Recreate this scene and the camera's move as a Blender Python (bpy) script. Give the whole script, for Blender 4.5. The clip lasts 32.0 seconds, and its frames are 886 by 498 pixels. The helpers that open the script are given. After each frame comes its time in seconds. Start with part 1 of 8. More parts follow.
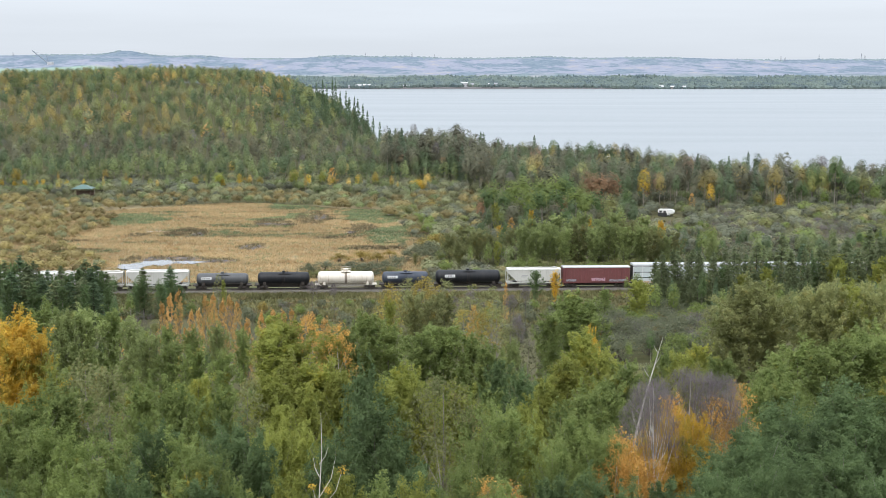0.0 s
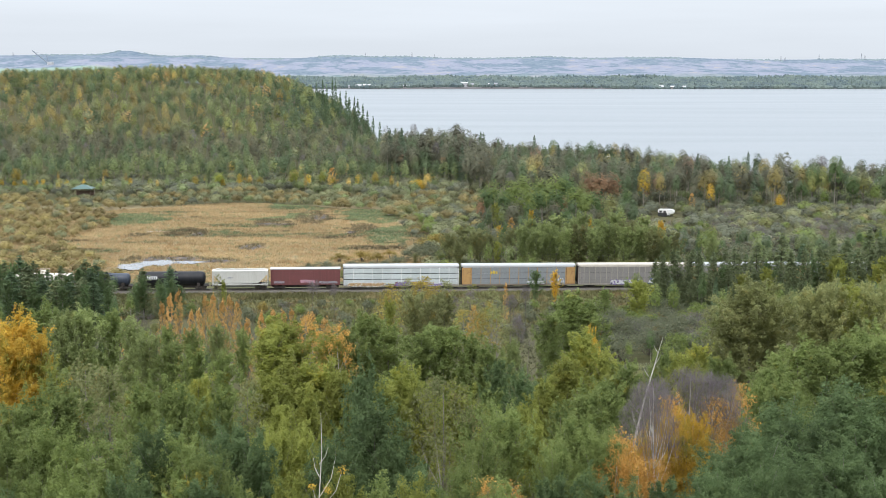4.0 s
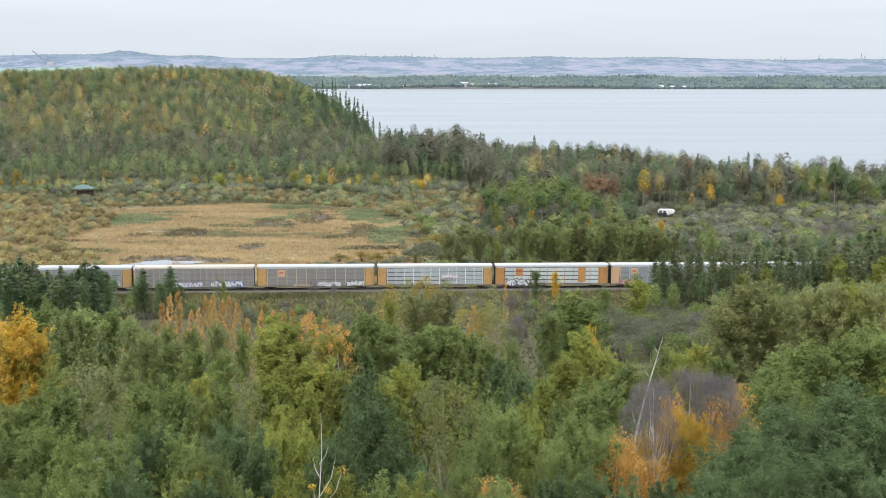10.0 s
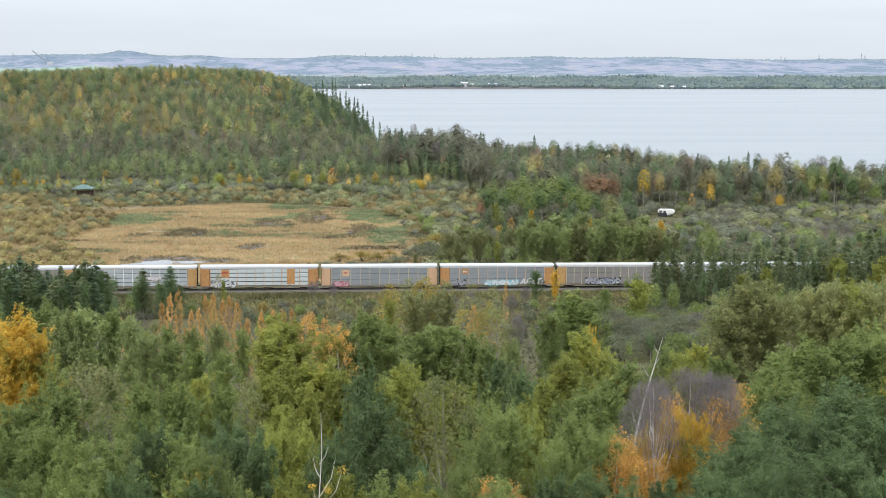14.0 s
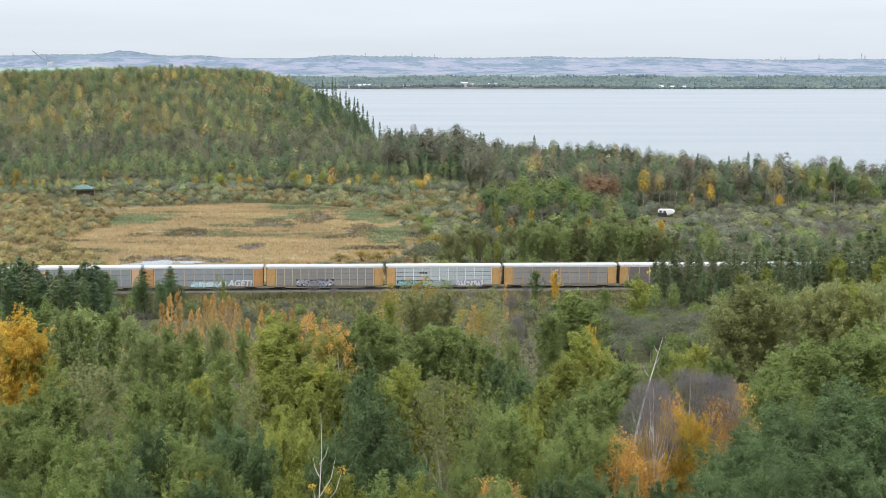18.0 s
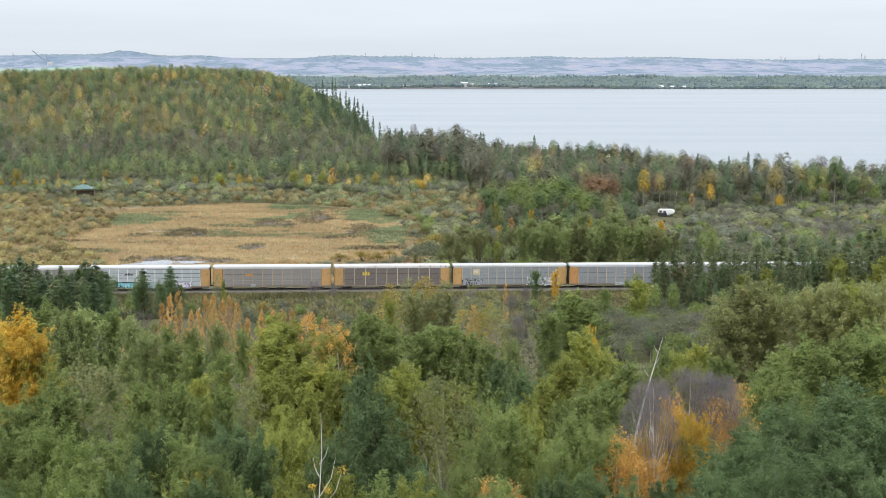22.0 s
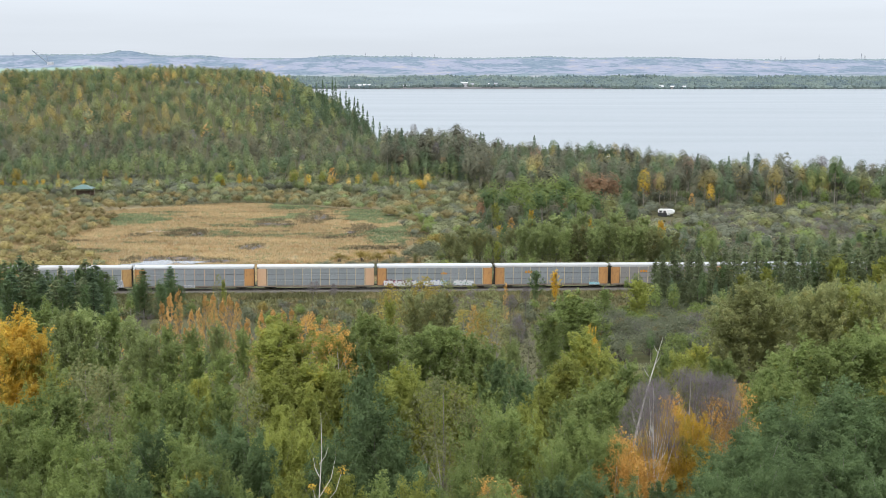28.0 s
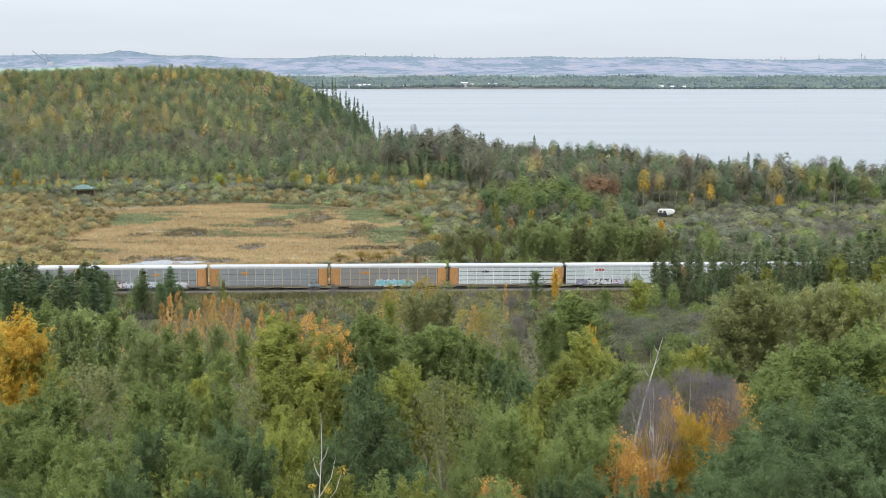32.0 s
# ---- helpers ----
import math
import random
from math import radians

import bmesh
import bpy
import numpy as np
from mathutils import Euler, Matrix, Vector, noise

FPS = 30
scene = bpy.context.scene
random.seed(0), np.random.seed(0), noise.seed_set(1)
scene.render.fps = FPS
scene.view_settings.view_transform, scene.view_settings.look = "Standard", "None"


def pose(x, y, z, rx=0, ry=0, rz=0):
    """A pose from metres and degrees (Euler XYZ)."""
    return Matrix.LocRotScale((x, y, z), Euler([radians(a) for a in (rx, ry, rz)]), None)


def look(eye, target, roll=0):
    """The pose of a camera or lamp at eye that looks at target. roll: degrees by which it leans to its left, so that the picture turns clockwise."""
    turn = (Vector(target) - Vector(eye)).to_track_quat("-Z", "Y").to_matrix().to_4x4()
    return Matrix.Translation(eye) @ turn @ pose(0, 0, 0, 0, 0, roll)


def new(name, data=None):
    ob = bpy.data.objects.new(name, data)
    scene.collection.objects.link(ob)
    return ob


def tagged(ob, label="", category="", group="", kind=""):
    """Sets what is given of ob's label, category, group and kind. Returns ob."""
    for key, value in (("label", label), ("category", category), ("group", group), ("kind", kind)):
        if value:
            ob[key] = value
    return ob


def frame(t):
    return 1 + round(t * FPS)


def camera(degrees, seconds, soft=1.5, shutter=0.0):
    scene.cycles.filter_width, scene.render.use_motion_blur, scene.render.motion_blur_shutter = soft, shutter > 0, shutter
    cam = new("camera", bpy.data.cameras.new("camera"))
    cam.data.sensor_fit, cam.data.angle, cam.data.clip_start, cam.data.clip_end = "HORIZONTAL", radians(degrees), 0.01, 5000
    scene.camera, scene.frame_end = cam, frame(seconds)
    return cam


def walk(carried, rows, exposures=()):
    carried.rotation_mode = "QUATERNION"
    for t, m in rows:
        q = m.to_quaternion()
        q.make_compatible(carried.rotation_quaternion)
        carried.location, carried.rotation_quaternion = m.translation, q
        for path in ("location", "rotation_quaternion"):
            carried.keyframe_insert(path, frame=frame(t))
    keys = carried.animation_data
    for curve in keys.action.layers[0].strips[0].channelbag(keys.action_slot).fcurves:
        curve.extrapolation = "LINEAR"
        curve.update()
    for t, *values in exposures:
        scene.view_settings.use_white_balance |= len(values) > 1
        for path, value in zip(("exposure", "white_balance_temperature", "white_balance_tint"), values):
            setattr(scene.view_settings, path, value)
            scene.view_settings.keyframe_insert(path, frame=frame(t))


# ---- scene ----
cam = camera(38.0, 32.0, soft=0.8)
walk(cam, [(0, pose(0, 0, 54.0, 81.78, 0, 0)), (32, pose(0, 0, 54.0, 81.78, 0, 0))], exposures=[(0, -0.05), (3, -0.02), (25, -0.02), (28, -0.05), (32, -0.05)])

# ---------------------------------------------------------------- world and light
world = bpy.data.worlds.new("overcast_sky")
scene.world = world
world.use_nodes = True
wn, wl = world.node_tree.nodes, world.node_tree.links
wn.clear()
SUN_EL, SUN_AZ = radians(55), radians(200)


def overcast():
    """A bright cloud layer (brighter overhead than at the horizon) over a little blue sky."""
    out = wn.new("ShaderNodeOutputWorld")
    sky = wn.new("ShaderNodeTexSky")
    sky.sky_type, sky.sun_disc = "NISHITA", False
    sky.sun_elevation, sky.sun_rotation = SUN_EL, SUN_AZ
    sky.air_density, sky.dust_density = 1.0, 3.0
    dim = wn.new("ShaderNodeMix")
    dim.data_type, dim.blend_type = "RGBA", "MULTIPLY"
    dim.inputs[0].default_value = 1.0
    dim.inputs[7].default_value = (0.12, 0.12, 0.12, 1)
    wl.new(sky.outputs[0], dim.inputs[6])
    co = wn.new("ShaderNodeTexCoord")
    sep = wn.new("ShaderNodeSeparateXYZ")
    wl.new(co.outputs["Generated"], sep.inputs[0])
    up = wn.new("ShaderNodeMapRange")
    up.inputs[1].default_value, up.inputs[2].default_value = 0.0, 1.0
    up.inputs[3].default_value, up.inputs[4].default_value = 0.835, 2.9
    wl.new(sep.outputs[2], up.inputs[0])
    stretch = wn.new("ShaderNodeMapping")
    stretch.inputs["Scale"].default_value = (2.2, 2.2, 26.0)
    wl.new(co.outputs["Generated"], stretch.inputs[0])
    cloud = wn.new("ShaderNodeTexNoise")
    cloud.inputs["Scale"].default_value, cloud.inputs["Detail"].default_value = 1.6, 5.0
    wl.new(stretch.outputs[0], cloud.inputs[0])
    soft = wn.new("ShaderNodeMapRange")
    soft.inputs[1].default_value, soft.inputs[2].default_value = 0.3, 0.7
    soft.inputs[3].default_value, soft.inputs[4].default_value = 0.96, 1.04
    wl.new(cloud.outputs[0], soft.inputs[0])
    lum = wn.new("ShaderNodeMath")
    lum.operation = "MULTIPLY"
    wl.new(up.outputs[0], lum.inputs[0])
    wl.new(soft.outputs[0], lum.inputs[1])
    grey = wn.new("ShaderNodeMix")
    grey.data_type, grey.blend_type = "RGBA", "MULTIPLY"
    grey.inputs[0].default_value = 1.0
    grey.inputs[6].default_value = (0.925, 1.0, 1.095, 1)
    wl.new(lum.outputs[0], grey.inputs[7])
    mix = wn.new("ShaderNodeMix")
    mix.data_type = "RGBA"
    mix.inputs[0].default_value = 0.93
    wl.new(dim.outputs[2], mix.inputs[6])
    wl.new(grey.outputs[2], mix.inputs[7])
    bg = wn.new("ShaderNodeBackground")
    wl.new(mix.outputs[2], bg.inputs[0])
    wl.new(bg.outputs[0], out.inputs[0])


overcast()
sun_data = bpy.data.lights.new("sun", "SUN")
sun_data.energy, sun_data.angle, sun_data.color = 2.4, radians(22), (1.0, 0.96, 0.90)
sun = new("sun", sun_data)
sun.matrix_world = look((0, 0, 0), (math.cos(SUN_EL) * math.sin(SUN_AZ) * -1, math.cos(SUN_EL) * math.cos(SUN_AZ) * -1, -math.sin(SUN_EL)))

# ---------------------------------------------------------------- materials


def nodes_of(name):
    m = bpy.data.materials.new(name)
    m.use_nodes = True
    t = m.node_tree
    return m, t.nodes, t.links, t.nodes["Principled BSDF"]


def mixer(n, l, fac, a, b, blend="MIX"):
    """A colour mix node; fac, a and b are sockets or plain values."""
    x = n.new("ShaderNodeMix")
    x.data_type, x.blend_type = "RGBA", blend
    for socket, v in ((x.inputs[0], fac), (x.inputs[6], a), (x.inputs[7], b)):
        if isinstance(v, bpy.types.NodeSocket):
            l.new(v, socket)
        else:
            socket.default_value = v if isinstance(v, float) else (*v, 1)
    return x.outputs[2]


def ramp(n, l, v, lo, hi, a=0.0, b=1.0):
    x = n.new("ShaderNodeMapRange")
    l.new(v, x.inputs[0])
    for i, q in enumerate((lo, hi, a, b)):
        x.inputs[i + 1].default_value = q
    return x.outputs[0]


def noise_of(n, l, co, scale, detail=3.0, rough=0.5):
    x = n.new("ShaderNodeTexNoise")
    x.inputs["Scale"].default_value, x.inputs["Detail"].default_value, x.inputs["Roughness"].default_value = scale, detail, rough
    if co:
        l.new(co, x.inputs[0])
    return x.outputs[0]


def bump(n, l, b, height, strength, distance):
    x = n.new("ShaderNodeBump")
    x.inputs["Strength"].default_value, x.inputs["Distance"].default_value = strength, distance
    l.new(height, x.inputs["Height"])
    l.new(x.outputs[0], b.inputs["Normal"])


def leaf_mat(name, dark, light, turn, amount, by_place=False):
    """Foliage: two greens leaf by leaf, patches that have turned, a shift of tone from tree to tree."""
    m, n, l, b = nodes_of(name)
    geo = n.new("ShaderNodeNewGeometry")
    tc = n.new("ShaderNodeTexCoord")
    info = n.new("ShaderNodeObjectInfo")
    each = ramp(n, l, geo.outputs["Random Per Island"], 0.0, 1.0, 0.38, 0.62) if by_place else ramp(n, l, geo.outputs["Random Per Island"], 0.0, 1.0, 0.10, 0.50)
    base = mixer(n, l, each, dark, light)
    add = n.new("ShaderNodeVectorMath")
    l.new(geo.outputs["Position"], add.inputs[0])
    if not by_place:
        spray = noise_of(n, l, geo.outputs["Position"], 1.1, 3.0, 0.65)
        base = mixer(n, l, ramp(n, l, spray, 0.40, 0.60, 0.0, 0.80), base, tuple(v * 1.12 for v in light))
    patch = noise_of(n, l, add.outputs[0], 0.16 if by_place else 0.35, 3.0, 0.7)
    turned = ramp(n, l, patch, 0.66 - 0.34 * amount, 0.80 - 0.34 * amount)
    base = mixer(n, l, turned, base, turn)
    tree = n.new("ShaderNodeAttribute")
    tree.attribute_name = "tone"
    tone = ramp(n, l, tree.outputs["Fac"], 0.0, 1.0, 0.66, 1.36) if by_place else ramp(n, l, info.outputs["Random"], 0.0, 1.0, 0.84, 1.22)
    comb = n.new("ShaderNodeCombineColor")
    for i in range(3):
        l.new(tone, comb.inputs[i])
    base = mixer(n, l, 1.0, base, comb.outputs[0], "MULTIPLY")
    l.new(base, b.inputs["Base Color"])
    b.inputs["Roughness"].default_value = 0.62
    b.inputs["Specular IOR Level"].default_value = 0.18
    thin = n.new("ShaderNodeBsdfTranslucent")
    l.new(base, thin.inputs[0])
    both = n.new("ShaderNodeMixShader")
    both.inputs[0].default_value = 0.24 if by_place else 0.56
    l.new(b.outputs[0], both.inputs[1])
    l.new(thin.outputs[0], both.inputs[2])
    l.new(both.outputs[0], n["Material Output"].inputs[0])
    return m


def plain(name, a, b2, rough=0.6, metal=0.0, scale=2.0, bumpy=0.0, spread=(0.35, 0.65)):
    """Two tones by noise at two scales, with a little relief."""
    m, n, l, b = nodes_of(name)
    geo = n.new("ShaderNodeNewGeometry")
    tc = n.new("ShaderNodeTexCoord")
    big = noise_of(n, l, tc.outputs["Object"], scale, 4.0, 0.6)
    fine = noise_of(n, l, tc.outputs["Object"], scale * 9, 3.0, 0.6)
    c = mixer(n, l, ramp(n, l, big, *spread), a, b2)
    c = mixer(n, l, ramp(n, l, fine, 0.35, 0.75, 0.0, 0.25), c, tuple(v * 0.55 for v in a))
    l.new(c, b.inputs["Base Color"])
    l.new(ramp(n, l, fine, 0.2, 0.8, rough - 0.08, rough + 0.08), b.inputs["Roughness"])
    b.inputs["Metallic"].default_value = metal
    if bumpy:
        bump(n, l, b, fine, bumpy, 0.05)
    return m


LEAF_TONES = {
    "aspen": ((0.123, 0.166, 0.049), (0.230, 0.276, 0.094), (0.410, 0.333, 0.058), 0.10),
    "poplar": ((0.069, 0.109, 0.044), (0.145, 0.199, 0.084), (0.211, 0.231, 0.080), 0.05),
    "turning": ((0.178, 0.205, 0.046), (0.292, 0.307, 0.078), (0.378, 0.337, 0.059), 0.20),
    "gold": ((0.400, 0.259, 0.037), (0.600, 0.411, 0.073), (0.300, 0.282, 0.061), 0.50),
    "orange": ((0.400, 0.223, 0.061), (0.570, 0.342, 0.099), (0.280, 0.198, 0.077), 0.4),
    "olive": ((0.144, 0.160, 0.066), (0.247, 0.253, 0.112), (0.293, 0.226, 0.066), 0.25),
    "dusk": ((0.095, 0.099, 0.057), (0.170, 0.166, 0.099), (0.232, 0.154, 0.066), 0.22),
    "sage": ((0.168, 0.206, 0.078), (0.300, 0.345, 0.139), (0.325, 0.302, 0.090), 0.06),
    "khaki": ((0.190, 0.207, 0.083), (0.333, 0.343, 0.147), (0.380, 0.301, 0.092), 0.22),
    "ochre": ((0.235, 0.190, 0.046), (0.350, 0.275, 0.078), (0.240, 0.218, 0.060), 0.3),
    "willow": ((0.102, 0.115, 0.069), (0.175, 0.185, 0.118), (0.187, 0.156, 0.075), 0.3),
    "straw": ((0.192, 0.149, 0.045), (0.288, 0.228, 0.072), (0.229, 0.159, 0.049), 0.35),
    "spruce": ((0.070, 0.111, 0.057), (0.145, 0.198, 0.109), (0.121, 0.131, 0.081), 0.0),
    "twig": ((0.115, 0.099, 0.100), (0.200, 0.174, 0.178), (0.195, 0.154, 0.133), 0.2),
    "tan": ((0.400, 0.243, 0.083), (0.560, 0.356, 0.138), (0.340, 0.267, 0.110), 0.3),
    "larch": ((0.098, 0.127, 0.062), (0.190, 0.218, 0.112), (0.230, 0.214, 0.088), 0.15),
    "rust": ((0.235, 0.148, 0.090), (0.335, 0.218, 0.132), (0.159, 0.143, 0.074), 0.3),
}
LEAF = {k: leaf_mat(k + "_leaves", *v) for k, v in LEAF_TONES.items()}


def hazed(c):
    """Leaf tone greyed for the far woods: distance haze put into the colour."""
    g = 0.3 * c[0] + 0.6 * c[1] + 0.1 * c[2]
    k = 0.18
    return tuple((1 - k) * v + k * g for v in c)


FAR_MATS = {k: leaf_mat(k + "_woods", *(hazed(c) for c in v[:3]), v[3], by_place=True) for k, v in LEAF_TONES.items()}
BARK = plain("pale_bark", (0.30, 0.275, 0.23), (0.14, 0.125, 0.105), 0.85, 0, 1.5, 0.4)
BIRCH = plain("white_birch_bark", (0.58, 0.55, 0.50), (0.36, 0.33, 0.29), 0.8, 0, 1.5, 0.3)
BARK_DARK = plain("dark_bark", (0.13, 0.11, 0.09), (0.07, 0.06, 0.05), 0.9, 0, 2.0, 0.5)

# ---------------------------------------------------------------- lay of the land
TH = radians(5.82)
TRACK_O = Vector((0, 307.34, 0.2))
ALONG = Vector((math.cos(TH), math.sin(TH), -0.0105))
LAKE_Z = -9.0
W_KEYS = (-420, -306, -299, -270, -245, -207, -105, -30, -8, 8, 22, 40, 5000)
Z_KEYS = (57, 52.3, 50.5, 36, 21.5, 16, 5, -0.3, -0.7, -0.7, -2.6, -4.0, -4.0)
FAR_Y = (3000, 3175, 3215, 3420, 3700, 4100, 4650, 4950)
FAR_Z = (0, 0, 7, 15, 24, 42, 88, 70)


def sm(v):
    v = np.clip(v, 0, 1)
    return v * v * (3 - 2 * v)


def waves(x, y, k):
    """Gentle uneven ground, from a few crossing waves."""
    return (np.sin(x * k + 1.3) * np.cos(y * k * 0.8 + 0.4) + 0.5 * np.sin(x * k * 2.3 + y * k * 1.7) + 0.25 * np.cos(x * k * 4.1 - y * k * 3.9)) / 1.75


def land(x, y):
    """Height of the ground (arrays or numbers)."""
    x, y = np.asarray(x, float), np.asarray(y, float)
    w = -x * math.sin(TH) + (y - TRACK_O.y) * math.cos(TH)
    s = x * math.cos(TH) + (y - TRACK_O.y) * math.sin(TH)
    z = np.interp(w, W_KEYS, Z_KEYS)
    near = np.exp(-(w / 60.0) ** 2)
    z = z - 0.0105 * np.clip(s, -900, 900) * near
    z = z + waves(x, y, 0.045) * 1.3 * sm((np.abs(w) - 15) / 40) * (1 - sm((y - 340) / 40))
    hill = 40 * sm((y - 590) / 350) * sm((-34 - x) / 105) * (1 + 0.10 * waves(x, y, 0.012))
    hill = hill * (1 - 0.95 * sm((y - 1010) / 170))
    z = z + hill
    shore = 770 - 150 * sm(x / 190) + 375 * sm((-30 - x) / 60)
    z = z - 9 * sm((y - shore) / 60)
    roll = np.sin(x * 0.0052 + 0.6) * 0.5 + np.sin(x * 0.0123 + 2.0) * 0.3 + np.sin(x * 0.031) * 0.12
    rise = np.interp(y, (3600, 4650), (0, 1))
    far = np.interp(y + 25 * waves(x, y * 0, 0.0041), FAR_Y, FAR_Z) + rise * (2.2 * waves(x, y, 0.011) + -7.45 - 3.5 * sm((x - 700) / 500) + 11.5 * np.exp(-((x - (-1399)) / 345) ** 2) + 3.2 * np.exp(-((x - (-1257)) / 53) ** 2) + 15.6 * np.exp(-((x - (-1133)) / 69) ** 2) + 8.3 * np.exp(-((x - (-1064)) / 122) ** 2) + 7.6 * np.exp(-((x - (-865)) / 91) ** 2) + 2.1 * np.exp(-((x - (-1673)) / 162) ** 2) + 8.5 * np.exp(-((x - (-380)) / 122) ** 2) + 6.0 * np.exp(-((x - (-134)) / 142) ** 2) + 4.3 * np.exp(-((x - (394)) / 122) ** 2) + 4.3 * np.exp(-((x - (696)) / 162) ** 2) + -1.5 * np.exp(-((x - (1478)) / 183) ** 2))
    far = far + np.interp(y, (3500, 3650, 3900, 4000), (0, 1, 1, 0)) * 5 * waves(x, y, 0.013)
    return np.where(y > 2900, -13 + 4 * sm((y - 3150) / 40) + far, z)


def ground_z(x, y):
    return float(land(x, y))


def soften(me, normals):
    """Shade leaves by the round of the crown that they sit on."""
    me.attributes.new("custom_normal", "FLOAT_VECTOR", "POINT").data.foreach_set("vector", np.ascontiguousarray(normals, np.float32).ravel())


def unit(v):
    return v / np.maximum(np.linalg.norm(v, axis=-1, keepdims=True), 1e-6)


def mesh_of(name, verts, faces, smooth=False, normals=None):
    me = bpy.data.meshes.new(name)
    me.from_pydata([tuple(v) for v in verts], [], [tuple(f) for f in faces])
    me.materials.append(None)
    if normals is not None:
        soften(me, normals)
    if smooth:
        me.polygons.foreach_set("use_smooth", [True] * len(me.polygons))
    return me


def dressed(ob, *mats):
    """Give an object its own materials, so that alike objects can share a mesh."""
    for slot, m in zip(ob.material_slots, mats):
        slot.link, slot.material = "OBJECT", m
    return ob


def part(name, me, mat, parent=None, label="", m=None):
    """Link a mesh (or a bmesh) as one object under a thing or a part."""
    if isinstance(me, bmesh.types.BMesh):
        data = bpy.data.meshes.new(name)
        me.to_mesh(data)
        me.free()
        data.materials.append(None)
        me = data
    ob = dressed(new(name, me), mat)
    if parent:
        ob.parent = parent
    if m is not None:
        ob.matrix_basis = m
    return tagged(ob, label) if label else ob


def ground_mat():
    m, n, l, b = nodes_of("ground_cover")
    geo = n.new("ShaderNodeNewGeometry")
    p = geo.outputs["Position"]
    big, mid, fine = noise_of(n, l, p, 0.03, 4.0), noise_of(n, l, p, 0.35, 4.0, 0.65), noise_of(n, l, p, 3.0, 3.0, 0.7)
    grass = mixer(n, l, ramp(n, l, mid, 0.35, 0.65), (0.058, 0.066, 0.028), (0.100, 0.095, 0.045))
    grass = mixer(n, l, ramp(n, l, big, 0.4, 0.65), grass, (0.095, 0.085, 0.045))
    grass = mixer(n, l, ramp(n, l, fine, 0.4, 0.8, 0.0, 0.6), grass, (0.05, 0.05, 0.025))
    sep = n.new("ShaderNodeSeparateXYZ")
    l.new(p, sep.inputs[0])
    # the far shore: woods in strips, pale stubble, mined ground; blue haze mixed in
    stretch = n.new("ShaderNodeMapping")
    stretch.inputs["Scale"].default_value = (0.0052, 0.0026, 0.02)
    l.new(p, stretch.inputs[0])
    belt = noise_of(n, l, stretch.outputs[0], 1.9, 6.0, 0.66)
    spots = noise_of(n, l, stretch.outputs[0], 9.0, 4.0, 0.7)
    # distance haze is painted into these bluish base colours
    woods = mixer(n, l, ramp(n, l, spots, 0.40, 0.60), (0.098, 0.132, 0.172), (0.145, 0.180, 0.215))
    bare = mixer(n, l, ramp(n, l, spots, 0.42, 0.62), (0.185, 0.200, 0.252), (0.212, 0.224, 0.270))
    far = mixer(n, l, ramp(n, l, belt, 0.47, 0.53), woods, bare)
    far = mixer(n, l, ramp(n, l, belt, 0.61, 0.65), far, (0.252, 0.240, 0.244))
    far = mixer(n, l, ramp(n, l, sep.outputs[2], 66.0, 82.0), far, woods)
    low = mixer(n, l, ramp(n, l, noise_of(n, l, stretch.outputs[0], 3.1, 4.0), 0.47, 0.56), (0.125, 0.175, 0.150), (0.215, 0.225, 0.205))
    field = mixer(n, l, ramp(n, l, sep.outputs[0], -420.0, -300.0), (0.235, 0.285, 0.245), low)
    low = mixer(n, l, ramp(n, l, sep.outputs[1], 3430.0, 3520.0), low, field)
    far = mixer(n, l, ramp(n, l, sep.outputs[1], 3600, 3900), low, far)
    meadow = n.new("ShaderNodeMath")
    meadow.operation = "MULTIPLY"
    l.new(ramp(n, l, sep.outputs[0], -880.0, -930.0), meadow.inputs[0])
    l.new(ramp(n, l, sep.outputs[1], 4150.0, 4090.0), meadow.inputs[1])
    far = mixer(n, l, meadow.outputs[0], far, (0.215, 0.290, 0.235))
    far = mixer(n, l, ramp(n, l, sep.outputs[1], 3202.0, 3194.0), far, (0.115, 0.110, 0.112))
    # dry thatch under the marsh sedge
    thatch = mixer(n, l, ramp(n, l, mid, 0.35, 0.65), (0.175, 0.142, 0.082), (0.240, 0.195, 0.112))
    thatch = mixer(n, l, ramp(n, l, fine, 0.45, 0.8, 0.0, 0.5), thatch, (0.15, 0.12, 0.06))
    slant = n.new("ShaderNodeMath")
    slant.operation = "DIVIDE"
    l.new(sep.outputs[0], slant.inputs[0])
    l.new(sep.outputs[1], slant.inputs[1])
    span = n.new("ShaderNodeMath")
    span.operation = "MULTIPLY"
    l.new(ramp(n, l, sep.outputs[1], 336.0, 344.0), span.inputs[0])
    l.new(ramp(n, l, sep.outputs[1], 532.0, 520.0), span.inputs[1])
    bog = n.new("ShaderNodeMath")
    bog.operation = "MULTIPLY"
    l.new(span.outputs[0], bog.inputs[0])
    l.new(ramp(n, l, slant.outputs[0], -0.012, -0.03), bog.inputs[1])
    grass = mixer(n, l, bog.outputs[0], grass, thatch)
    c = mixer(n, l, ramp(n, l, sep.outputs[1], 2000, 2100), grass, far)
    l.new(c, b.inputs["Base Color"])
    b.inputs["Roughness"].default_value = 0.95
    b.inputs["Specular IOR Level"].default_value = 0.1
    bump(n, l, b, fine, 0.5, 0.3)
    return m


